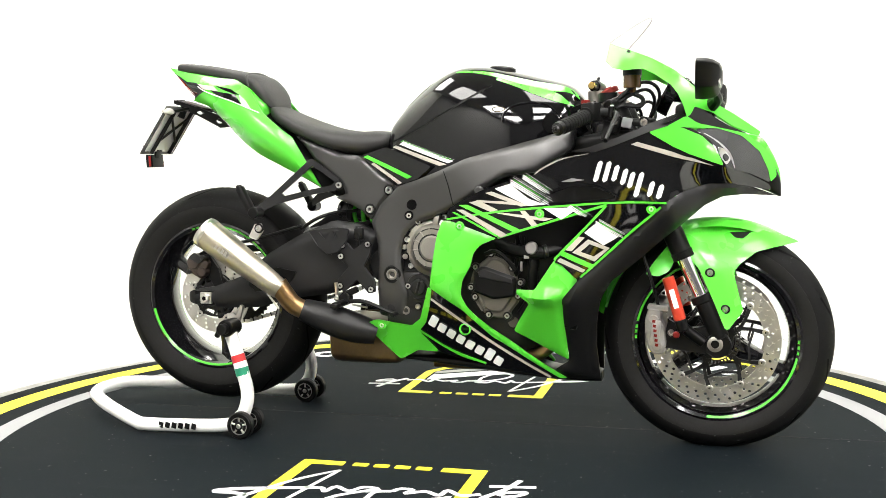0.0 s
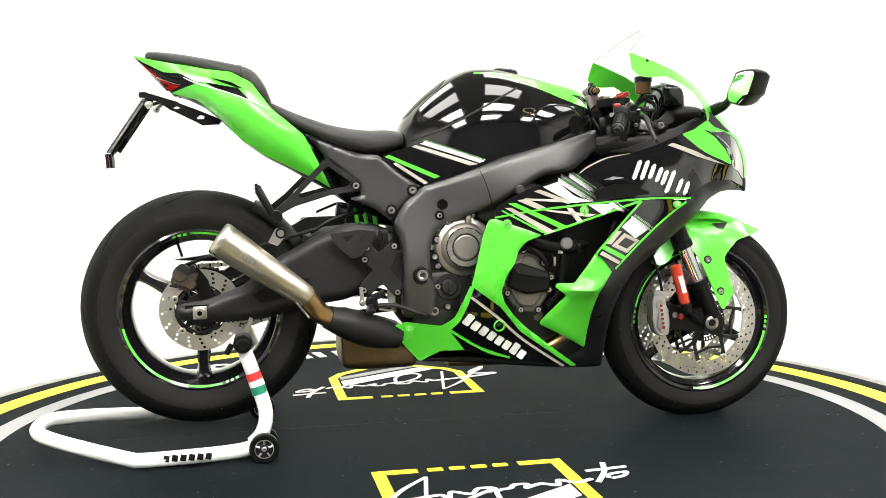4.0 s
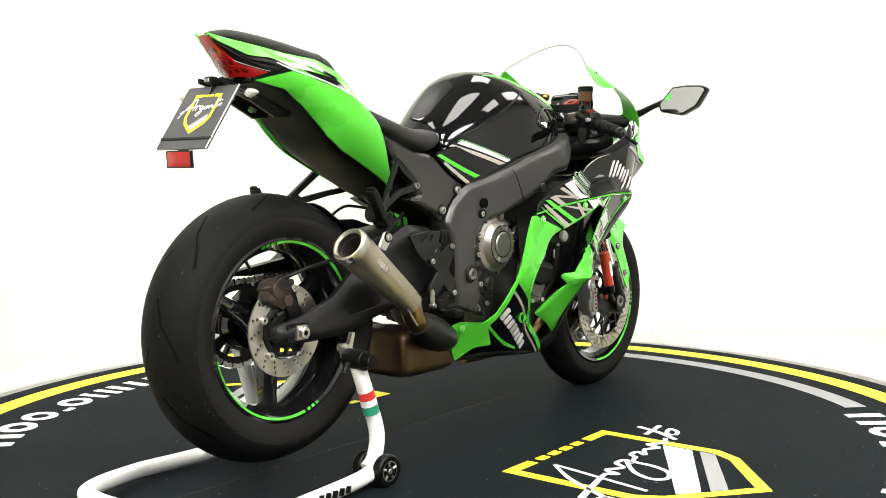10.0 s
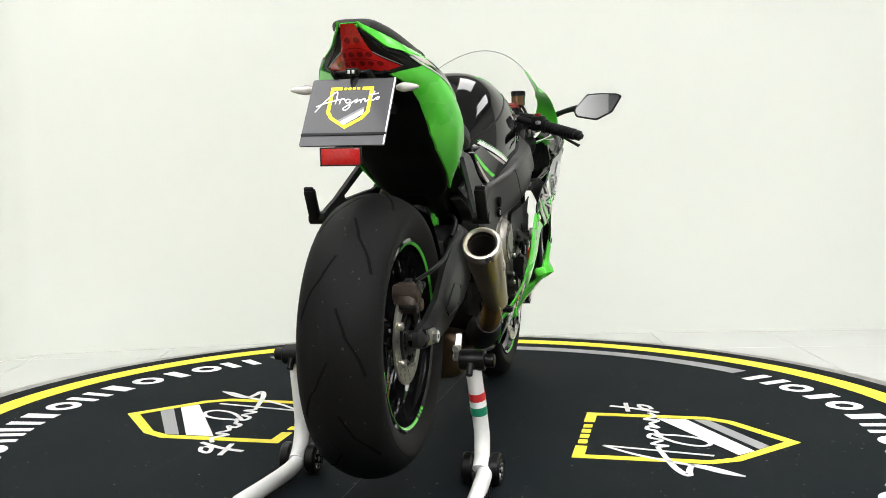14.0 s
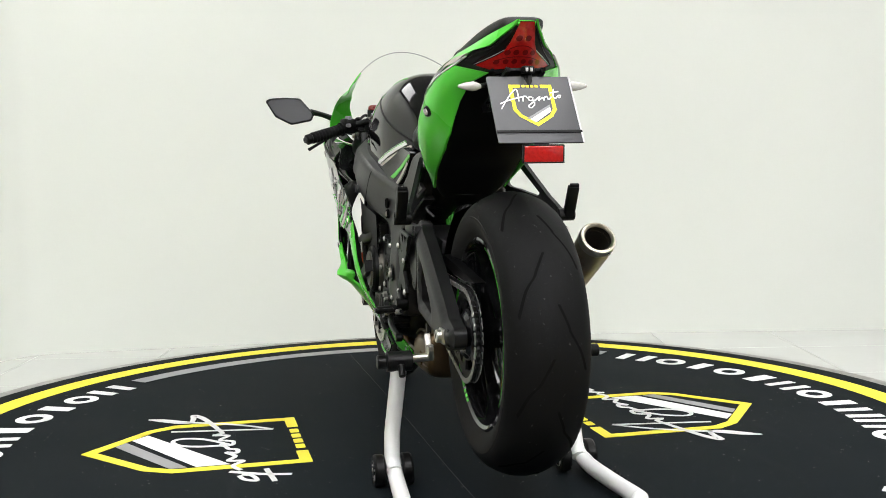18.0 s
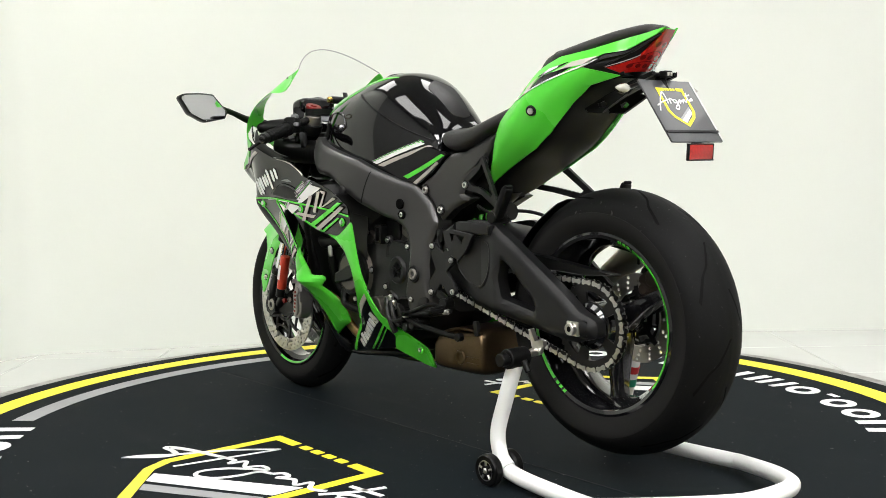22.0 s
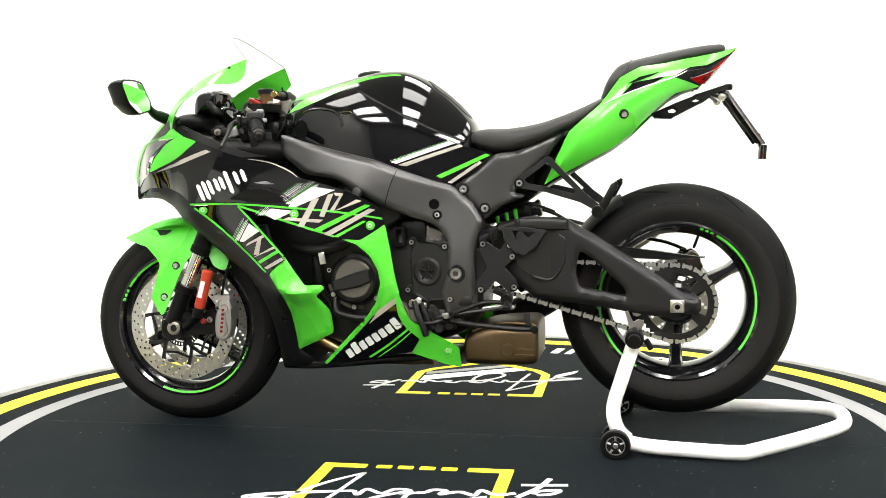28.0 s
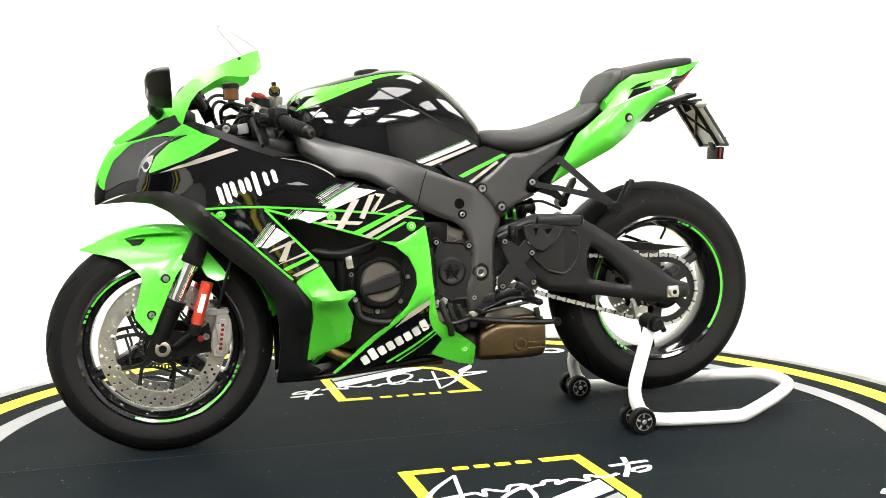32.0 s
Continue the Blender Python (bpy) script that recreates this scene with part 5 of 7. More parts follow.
    part("hydraulic_hose", tube([(.508, -.125, .945), (.535, -.135, .93), (.53, -.15, .91), (.485, -.15, .915)], .006, 8), DEEP, m)
    part("clutch_adjuster", lathe([(0, .02), (.006, .02), (.008, .016), (.008, .008), (.012, .006), (.012, 0)], (.478, .165, .915), (.9, -.3, .1), 14), DEEP, m)
    part("key_fob", box((.400, .018, .985), (.006, .022, .030), .003, rot=(0, 12, 20)), DEEP, m)
    for pts, r in (([(.47, -.16, .925), (.52, -.13, .968), (.562, -.115, .966), (.575, -.10, .93), (.54, -.08, .86), (.52, -.06, .80)], .0048),
                   ([(.47, -.15, .920), (.53, -.12, .952), (.556, -.10, .945), (.56, -.09, .91), (.53, -.07, .84)], .0048),
                   ([(.46, -.17, .905), (.51, -.14, .915), (.53, -.11, .89), (.52, -.09, .83)], .0042),
                   ([(.44, -.19, .905), (.48, -.17, .885), (.49, -.12, .86), (.48, -.09, .82)], .0036),
                   ([(.47, .16, .918), (.53, .13, .935), (.55, .10, .90), (.53, .08, .84), (.50, .07, .79)], .0046),
                   ([(.44, .19, .905), (.48, .17, .885), (.49, .12, .86), (.48, .09, .82)], .0036),
                   ([(.45, .18, .90), (.50, .15, .900), (.52, .11, .87), (.50, .09, .82)], .0040),
                   ([(.40, .03, .93), (.375, .06, .91), (.385, .09, .87), (.41, .09, .83)], .0036),
                   ([(.40, -.03, .93), (.375, -.06, .91), (.385, -.09, .87), (.41, -.09, .83)], .0036)):
        part("cable", tube(pts, r, 7), DEEP, m)
    for s in SIDES:
        for x, y, z, sx, sy, sz, mt in ((.500, .155, .868, .030, .020, .026, MID), (.470, .150, .862, .022, .026, .040, DEEP), (.525, .160, .868, .026, .018, .020, DEEP), (.445, .150, .850, .020, .020, .050, DARK), (.550, .150, .872, .040, .02, .018, DEEP)):
            part("connector", box((x, s * y, z), (sx, sy, sz), .004, rot=(0, 12, 8 * s)), mt, m)
        bolt(.542, s * .168, .868, s, .010, .008, ALLOY, m)
        bolt(.470, s * .165, .870, s, .006, .006, ALLOY, m)


def tank_and_seat(m):
    bm = pod([(-0.182, 0.836, 0.770, 0.045), (-0.172, 0.872, 0.750, 0.085), (-0.155, 0.900, 0.730, 0.105), (-0.108, 0.950, 0.690, 0.128), (-0.050, 0.996, 0.685, 0.150), (-0.005, 1.022, 0.700, 0.162), (0.040, 1.035, 0.715, 0.170), (0.102, 1.034, 0.735, 0.176), (0.161, 1.023, 0.750, 0.178), (0.249, 1.001, 0.765, 0.170), (0.328, 0.979, 0.800, 0.140), (0.363, 0.951, 0.830, 0.105), (0.385, 0.910, 0.850, 0.060)], n=64, sub=8, pt=.78, pb=.40, waist=.24)
    surf = {s: cast_skin(bm, s) for s in SIDES}
    top = BVHTree.FromBMesh(bm)
    tank = part("fuel_tank", bm, BLACK, m, "black gloss fuel tank with green and white stripes", 60)
    for s in SIDES:
        f = surf[s]

        def decal(name, outline, material, lift=.0012, r=.001):
            return part(name, sheet(rounded(outline, r, 1), lambda x, z: (x, s * (f(x, z) + lift), z), lambda x, z: (x, s * (f(x, z) - .003), z), (), .012), material, tank)
        decal("tank_seam", stroke([(-.152, .832), (-.068, .866), (.024, .913), (.100, .954), (.140, .976)], .005, 5), DEEP)
        decal("stripe", [(-.150, .818), (-.140, .823), (.022, .769), (.000, .765)], SILVER)
        decal("stripe", [(-.128, .826), (-.112, .832), (.040, .777), (.026, .772)], WHITE)
        for k in range(34):
            x, z = -.124 + k * .0047, .8335 - k * .00163
            decal("tooth", [(x, z - .0010), (x + .0024, z - .0018), (x + .0125, z + .0030 - k * .00004), (x + .0115, z + .0034 - k * .00004)], WHITE if k % 2 else GREEN, .0014, 0)
        decal("flash", [(.356, .916), (.321, .947), (.274, .970), (.211, .990), (.153, 1.003), (.148, .992), (.211, .969), (.258, .949), (.306, .931), (.337, .922)], GREEN, .0016)
        decal("tank_recess", [(.352, .893), (.340, .914), (.300, .925), (.255, .926), (.200, .915), (.166, .893), (.178, .868), (.215, .872), (.270, .862), (.335, .850)], BLACK, .0012, .008)
        lip = spline([(.322, .888), (.306, .907), (.285, .9215), (.243, .926), (.201, .918), (.180, .897), (.177, .875)], 5)
        part("scoop_lip", tube([(x, s * (f(x, z) - .001), z) for x, z in lip], [.0015] + [.0042] * (len(lip) - 2) + [.0015], 8, 1), BLACK, tank, "gloss black lip of the tank scoop")
        # A flat dark oval stands for the shade inside the scoop's duct.
        duct = [(.302 + .022 * math.cos(k * .35), .872 + .026 * math.sin(k * .35)) for k in range(18)]
        decal("scoop_duct_shade", duct, HOLLOW_SHADE, .002, .002)
        ring = [(.165 + .018 * math.cos(k * .3307), .912 + .007 * math.sin(k * .3307)) for k in range(19)]
        part("emblem", sheet(ring, lambda x, z: (x, s * (f(x, z) + .0014), z), lambda x, z: (x, s * (f(x, z) - .003), z), [[(.165 + (x - .165) * .86, .912 + (z - .912) * .78) for x, z in ring]], .012), BRASS, tank, "thin dull brass oval emblem ring")
        # side cover below the seat
    cover = [(-.235, .797), (-.16, .818), (-.02, .764), (-.063, .731), (-.124, .714), (-.18, .748)]
    for s in SIDES:
        cv = part("tank_side_cover", shell(cover, lambda x, z: SPAR(x, z) - .008, s, .02, .025), BLACK, m, "black gloss side cover with a green stripe")
        part("stripe", shell([(-.228, .792), (-.216, .797), (-.080, .737), (-.095, .731)], lambda x, z: SPAR(x, z) - .006, s, .003, .03, .001), GREEN, cv)
        part("stripe", shell([(-.205, .772), (-.198, .777), (-.112, .720), (-.122, .716)], lambda x, z: SPAR(x, z) - .006, s, .003, .03, .001), SILVER, cv)
    # green flashes over the tank's shoulders, laid on from above
    for s in SIDES:
        for pts, wd, mt in (([(.362, .062), (.30, .095), (.22, .108), (.12, .098), (.03, .082)], [.012, .030, .026, .014, .004], GREEN),):
            def down(x, y, lift):
                hit = top.ray_cast(Vector((x, s * y, 2)), Vector((0, 0, -1)))[0]
                return (x, s * y, (hit.z if hit else .9) + lift)
            part("flash", sheet(stroke(pts, wd, 5), lambda x, y: down(x, y, .0014), lambda x, y: down(x, y, -.002), (), .015), mt, tank)
    part("tank_pad", sheet(rounded([(-.150, -.035), (-.06, -.05), (-.03, 0), (-.06, .05), (-.150, .035), (-.160, 0)], .012),
                           lambda x, y: (x, y, top.ray_cast(Vector((x, y, 2)), Vector((0, 0, -1)))[0].z + .002), lambda x, y: (x, y, top.ray_cast(Vector((x, y, 2)), Vector((0, 0, -1)))[0].z - .002), (), .012), DEEP, tank)
    part("filler_cap", lathe([(.0, .008), (.030, .008), (.036, .004), (.037, -.006)], (.14, 0, 1.028), (.1, 0, 1), 30), DEEP, tank, "black filler cap")
    # rider's seat and passenger pad
    part("rider_seat", pod([(-.545, .945, .925, .03), (-.53, .946, .905, .075), (-.48, .922, .872, .115), (-.42, .898, .845, .135), (-.35, .877, .815, .140), (-.27, .866, .795, .128), (-.21, .866, .80, .108),
                            (-.175, .860, .815, .090), (-.160, .845, .82, .06)], n=40, pt=.62, pb=.7), SEAT, m, "black vinyl rider's seat")
    part("passenger_pad", pod([(-.852, 1.072, 1.055, .03), (-.835, 1.080, 1.052, .048), (-.75, 1.071, 1.035, .066), (-.64, 1.050, 1.005, .082), (-.590, 1.038, .98, .090), (-.565, 1.024, .955, .092),
                               (-.540, .990, .935, .086), (-.524, .950, .925, .055)], n=40, pt=.60, pb=.7), SEAT, m, "black vinyl passenger pad")
    part("pad_strap", tube([(-.592, -.093, 1.0), (-.602, -.078, 1.032), (-.604, 0, 1.043), (-.602, .078, 1.032), (-.592, .093, 1.0)], .004, 8), SEAT, m, "black strap")


def tail_unit(m):
    out = [(-.884, 1.070), (-.832, 1.056), (-.712, 1.031), (-.629, 1.021), (-.576, .992), (-.539, .940), (-.523, .92), (-.441, .851), (-.404, .777), (-.371, .709), (-.40, .727), (-.477, .766), (-.555, .806), (-.602, .841), (-.648, .886), (-.675, .912),
           (-.72, .948), (-.785, .967), (-.755, .977), (-.712, .990), (-.758, 1.017), (-.802, 1.022), (-.862, 1.053)]
    for s in SIDES:
        t = part("tail_fairing", shell(out, TAIL, s, .005, .012, r=.004), GREEN, m, "lime green tail fairing")

        def decal(outline, material, lift=.003):
            part("graphic", sheet(rounded(outline, .001, 1), lambda x, z: (x, s * (TAIL(x, z) + lift), z), lambda x, z: (x, s * (TAIL(x, z) - .002), z), (), .015), material, t)
        decal([(-.5835, .9454), (-.6095, .9751), (-.6941, .9908), (-.6545, .9682)], BLACK)
        decal([(-.652, .991), (-.680, 1.0035), (-.628, .992), (-.596, .974), (-.612, .9765)], BLACK)
        decal([(-.6657, .9870), (-.6897, 1.0029), (-.7500, 1.0120), (-.7219, .9946)], SILVER)
        decal([(-.557, .934), (-.5757, .9567), (-.5967, .974), (-.5835, .9454)], SILVER)
        decal(stroke([(-.5326, .9218), (-.606, .9525), (-.6807, .9775), (-.7219, .9915), (-.750, 1.006)], [.0015, .0028, .0028, .0028, .0015], 4), WHITE)
        part("tail_fin", shell([(-.700, .986), (-.745, 1.020), (-.80, 1.030), (-.864, 1.060), (-.870, 1.054), (-.818, 1.020), (-.757, .988), (-.783, .972), (-.770, .960)], lambda x, z: TAIL(x, z) - .006, s, .004, .012, r=.002), DEEP, t, "black fin beside the tail light")
        if s < 0:
            continue
        gx, gz, e = -.588, .894, .01
        slope = ((TAIL(gx - e, gz) - TAIL(gx + e, gz)) / (2 * e), s, (TAIL(gx, gz - e) - TAIL(gx, gz + e)) / (2 * e))
        at = (gx, s * (TAIL(gx, gz) + .001), gz)
        part("grommet", lathe([(0, .002), (.007, .002), (.009, .004), (.012, .003), (.0135, -.003)], at, slope, 22), DEEP, t, "black rubber grommet")
        part("bolt", lathe([(0, .003), (.003, .003), (.004, .006), (.007, .006), (.008, .002)], at, slope, 16), BOLT, t)
    # top deck between the sides, under the pad
    part("tail_top", pod([(-.872, 1.068, 1.058, .020), (-.835, 1.062, 1.045, .036), (-.80, 1.055, 1.02, .048), (-.70, 1.035, .98, .085), (-.60, 1.005, .95, .10), (-.54, .95, .90, .11)], pt=.5), GREEN, m, "lime green tail top")
    part("undertray", pod([(-.785, .985, .968, .050), (-.74, .98, .952, .082), (-.66, .985, .905, .106), (-.57, .95, .815, .109), (-.47, .87, .757, .106), (-.38, .79, .705, .092), (-.34, .77, .68, .07)], pb=.32), DEEP, m, "black plastic undertray")
    # tail light: a centre and two wings
    def rear_face(y, z, lift):
        """The swept rear face: it leans forward downwards and falls back towards the sides."""
        return (-.877 + (1.064 - z) * .90 + 7.0 * y * y - lift, y, z)

    def both(half):
        return half + [(-y, z) for y, z in reversed(half)]
    black = both([(.021, 1.066), (.035, 1.040), (.064, 1.014), (.092, 1.006), (.106, .990), (.100, .978), (.064, .966), (.03, .962)])
    part("light_surround", sheet(rounded(black, .004), lambda y, z: rear_face(y, z, -.004), lambda y, z: rear_face(y, z, -.022), (), .008), DEEP, m, "black tail light surround")
    red = both([(.016, 1.064), (.021, 1.045), (.027, 1.026), (.036, 1.008), (.052, .999), (.083, .985), (.053, .973), (.022, .976)])
    light = part("tail_light", sheet(rounded(red, .002), lambda y, z: rear_face(y, z, .004), lambda y, z: rear_face(y, z, -.005), (), .007), REDLENS, m, "red tail light lens")
    for z, ys, r in ((1.033, (-.010, .010), .0070), (1.006, (-.028, -.010, .010, .028), .0065), (.9885, (-.046, -.028, -.010, .010, .028, .046), .0060)):
        for y in ys:
            rim = [(y + r * math.cos(k * math.pi / 7), z + r * .8 * math.sin(k * math.pi / 7)) for k in range(14)]
            part("light_cell", sheet(rim, lambda u, v: rear_face(u, v, .0046), lambda u, v: rear_face(u, v, .002)), REDCELL, light, "dark red light cell")
    for z, w in ((1.0185, .026), (.9975, .048)):
        part("cell_ridge", sheet(stroke([(-w, z - .006), (-w * .5, z - .001), (0, z), (w * .5, z - .001), (w, z - .006)], .0016, 3), lambda u, v: rear_face(u, v, .0052), lambda u, v: rear_face(u, v, .002)), REDCELL, light)
    for q in SIDES:
        part("light_trim", sheet(stroke([(q * .036, 1.0115), (q * .053, 1.002), (q * .086, .987)], [.0010, .0016, .0008], 4), lambda y, z: rear_face(y, z, .0035), lambda y, z: rear_face(y, z, .001), (), .008), CLEARLENS, light)
    # plate bracket
    for s in SIDES:
        part("bracket_rail", plate([(-.657, .898), (-.723, .926), (-.780, .947), (-.833, .9645), (-.8625, .9725), (-.8626, .9615), (-.829, .951), (-.7916, .927), (-.712, .8867), (-.666, .8877)], s * .036, s * .042,
                                    [[(-.700, .908), (-.716, .914), (-.726, .906), (-.718, .899), (-.704, .900)], [(-.760, .930), (-.778, .938), (-.790, .933), (-.775, .926)]], r=.003), DEEP, m, "black plate bracket with cut-outs")
        bl = part("indicator", lathe([(0, 0), (.005, 0), (.0095, .010), (.0110, .018), (.0080, .036), (.003, .050), (0, .052)], (-.836, s * .092, .934), (-.15, s, 0), 12), CLEARLENS, m, "small clear indicator")
        part("indicator_stem", cyl((-.815, s * .038, .946), (-.836, s * .096, .934), .005), DEEP, bl)
    part("bracket_plate", box((-.812, 0, .955), (.09, .076, .008), .003, rot=(0, 17, 0)), DEEP, m)
    lamp = part("plate_lamp", box((-.862, -.004, .9665), (.022, .026, .016), .004), DEEP, m)
    for q in (-.005, .005):
        part("lamp_lens", box((-.8735, -.004 + q, .9665), (.003, .006, .008), .001), CLEARLENS, lamp, "small clear lamp lens")
    # the card on the plate holder
    top, low = Vector((-.8555, -.006, .953)), Vector((-.9525, -.008, .813))
    d = Vector((low.x - top.x, 0, low.z - top.z)).normalized()
    nrm = Vector((0, 1, 0)).cross(d).normalized()
    if nrm.x > 0:
        nrm = -nrm

    def on(u, v, lift):
        """u to the bike's right of the card's middle, v down from its top."""
        return top + d * v + Vector((0, -u, 0)) + nrm * lift
    W2, H2 = .091, (low - top).length

    def piece(name, outline, lift, thick, material, owner, label="", r=.001):
        return part(name, sheet(rounded(outline, r, 2), lambda u, v: on(u, v, lift), lambda u, v: on(u, v, lift - thick)), material, owner, label)
    card = piece("number_plate", [(-W2, 0), (W2, 0), (W2, H2), (-W2, H2)], 0, .004, CARD, m, "dark grey dealer card on the number plate", .004)
    piece("plate_edge", [(W2 - .003, 0), (W2, 0), (W2, H2), (W2 - .003, H2)], .0015, .002, WHITE, card)
    piece("plate_strap", [(-W2, H2 - .030), (W2, H2 - .030), (W2, H2 - .024), (-W2, H2 - .024)], .0020, .002, DEEP, card, "black elastic band")
    piece("plate_rear_sheet", [(-W2 + .012, .012), (W2 - .012, .012), (W2 - .012, H2 - .012), (-W2 + .012, H2 - .012)], -.0045, .0015, STAND, card, "pale back of the plate")
    part("plate_back", join(tube([on(-.05, .01, -.012), on(-.05, H2 - .01, -.012)], .006, 8, 1), tube([on(.05, .01, -.012), on(.05, H2 - .01, -.012)], .006, 8, 1), tube([on(-.05, .03, -.012), on(.05, .12, -.012)], .004, 8, 1),
                            tube([on(.05, .03, -.012), on(-.05, .12, -.012)], .004, 8, 1), tube([on(0, -.02, -.004), on(0, .03, -.012)], .012, 8, 1)), DEEP, card, "black plate holder frame")
    sh = [(-.047, .022), (-.022, .022), (-.022, .030), (-.039, .030), (-.039, .085), (-.030, .100), (0, .120), (.030, .100), (.039, .085), (.039, .030), (.022, .030), (.022, .022), (.047, .022), (.047, .088), (.036, .105), (0, .130), (-.036, .105), (-.047, .088)]
    piece("shield", sh, .0008, .002, YELLOW, card, "yellow printed shield")
    for k in range(4):
        piece("letter_bar", [(-.0185 + k * .0095, .023), (-.0115 + k * .0095, .023), (-.0115 + k * .0095, .029), (-.0185 + k * .0095, .029)], .0008, .002, YELLOW, card)
    piece("stripe", [(-.022, .110), (.034, .074), (.034, .080), (-.015, .1125)], .0008, .002, MID, card)
    piece("stripe", [(-.015, .1125), (.034, .080), (.034, .092), (-.004, .120)], .0008, .002, WHITE, card)
    for pts in ([(-.072, .086), (-.062, .070), (-.045, .046), (-.032, .034), (-.030, .050), (-.031, .066)], [(-.072, .072), (-.055, .064), (-.030, .056), (-.020, .054)], [(-.022, .066), (-.020, .054), (-.014, .053), (-.010, .058)],
                [(.000, .055), (-.008, .055), (-.008, .063), (.000, .062), (.001, .056), (.002, .072), (-.006, .082), (-.012, .078), (.004, .064), (.012, .056)],
                [(.010, .060), (.016, .054), (.012, .064), (.022, .056), (.024, .063), (.026, .056), (.032, .054), (.034, .061), (.042, .054)], [(.050, .034), (.046, .052), (.050, .058), (.056, .052), (.062, .050), (.060, .056), (.056, .055)], [(.040, .044), (.060, .040)]):
        piece("script_stroke", stroke(pts, .0026, 5), .0012, .002, WHITE, card, r=0)
    refl = part("reflector", box((-.9555, -.007, .790), (.009, .084, .034), .003, rot=(0, -4, 0)), REDLENS, m, "red rectangular reflector")
    part("reflector_rim", join(*[box((-.956, -.007 + a, .790 + b), (.008, w, h), .001, rot=(0, -4, 0)) for a, b, w, h in ((0, .0175, .088, .003), (0, -.0175, .088, .003), (.0425, 0, .003, .036), (-.0425, 0, .003, .036))]), DEEP, refl, "thin black rim")
    part("reflector_bracket", join(box((-.9485, -.007, .790), (.006, .062, .038), .002, rot=(0, -4, 0)), box((-.945, -.007, .812), (.006, .03, .03), .001, rot=(0, 20, 0))), DEEP, m, "black reflector bracket")


def chassis(m):
    spar = [(.365, .861), (.296, .839), (.19, .811), (.083, .784), (.014, .756), (-.063, .729), (-.124, .712), (-.179, .663), (-.208, .613), (-.187, .559), (-.182, .497), (-.187, .419), (-.185, .353), (-.104, .349),
            (-.094, .418), (-.109, .465), (-.115, .527), (-.101, .581), (-.072, .608), (-.011, .629), (.066, .663), (.131, .702), (.189, .735), (.273, .747), (.356, .804)]
    sub = [(-.441, .857), (-.402, .846), (-.302, .803), (-.248, .797), (-.225, .785), (-.18, .746), (-.128, .712), (-.181, .660), (-.211, .616), (-.247, .648), (-.321, .68), (-.289, .69), (-.301, .721), (-.38, .784), (-.406, .82)]
    FSPAR = crowned(SPAR, spar, .010, .014)
    for s in SIDES:
        f = part("frame_spar", shell(spar, FSPAR, s, .050, .0075, r=.014), FRAME, m, "dark grey cast aluminium frame spar")
        part("frame_joint", sheet(stroke([(.020, .752), (.035, .715), (.050, .662)], .003, 4), lambda x, z: (x, s * (FSPAR(x, z) + .0008), z), lambda x, z: (x, s * (FSPAR(x, z) - .003), z), (), .01), DEEP, f)
        sf = part("subframe", shell(sub, crowned(lambda x, z: SPAR(x, z) - .010, sub, .009, .012), s, .03, .0075, r=.008), FRAME, m, "dark grey subframe")
        # Dark discs on the spar paint the shade inside the frame's holes.
        for x, z, r in ((-.0776, .6614, .0125), (-.086, .632, .011)):
            part("hole_shade", lathe([(0, .0012), (r * .95, .0012), (r * 1.0, .0028), (r * 1.12, .0024), (r * 1.16, -.004)], (x, s * (FSPAR(x, z) + .0035), z), (0, s, 0), 20), HOLLOW_SHADE, f)
        part("frame_boss", lathe([(0, .003), (.010, .003), (.0125, .001), (.0125, -.03)], (.1235, s * (SPAR(.1235, .706) + .002), .699), (0, s, 0), 20), FRAME, f)
        bolt(-.086, s * (FSPAR(-.086, .632) + .0045), .632, s, .007, .003, None, f)
        part("pivot_ring", lathe([(.012, .002), (.022, .003), (.025, 0)], (-.137, s * (SPAR(-.137, .471) - .001), .471), (0, s, 0), 26), DEEP, f)
        part("pivot", lathe([(.006, .001), (.009, .002), (.010, .008), (.014, .008), (.0155, .005), (.0155, 0)], (-.137, s * (SPAR(-.137, .471) - .001), .471), (0, s, 0), 26), ALLOY, f, "bare alloy pivot")
        for x, z in ((-.1535, .7004), (-.2118, .6471)):
            bolt(x, s * (SPAR(x, z) - .010), z, s, .0105, .007, STEEL, sf)
        # pillion hanger, peg and stay
        pts = [(-.383, .790), (-.298, .728), (-.292, .716), (-.300, .704), (-.318, .700), (-.380, .690), (-.474, .664), (-.520, .640), (-.538, .648), (-.488, .688), (-.396, .780)]
        hole = [(-.382, .770), (-.318, .724), (-.330, .714), (-.385, .704), (-.455, .686), (-.462, .694)]
        def splay(x):
            return .116 + .078 * max(0.0, min(1.0, (-x - .36) / .17))
        h = part("pillion_hanger", sheet(rounded(pts, .004), lambda x, z: (x, s * (splay(x) + .006), z), lambda x, z: (x, s * (splay(x) - .004), z), [hole], .03), MATTE, m, "matte black pillion peg hanger")
        bolt(-.386, s * .122, .773, s, .009, .006, STEEL, h)
        bolt(-.306, s * .122, .715, s, .009, .006, STEEL, h)
        part("pillion_peg", join(box((-.548, s * .212, .676), (.020, .028, .085), .006, rot=(0, -28, 0)), cyl((-.522, s * .185, .642), (-.522, s * .228, .642), .016)), DEEP, h, "folded black pillion peg")
        part("peg_rubber", box((-.557, s * .213, .692), (.010, .024, .060), .003, rot=(0, -28, 0)), RUBBER, h)
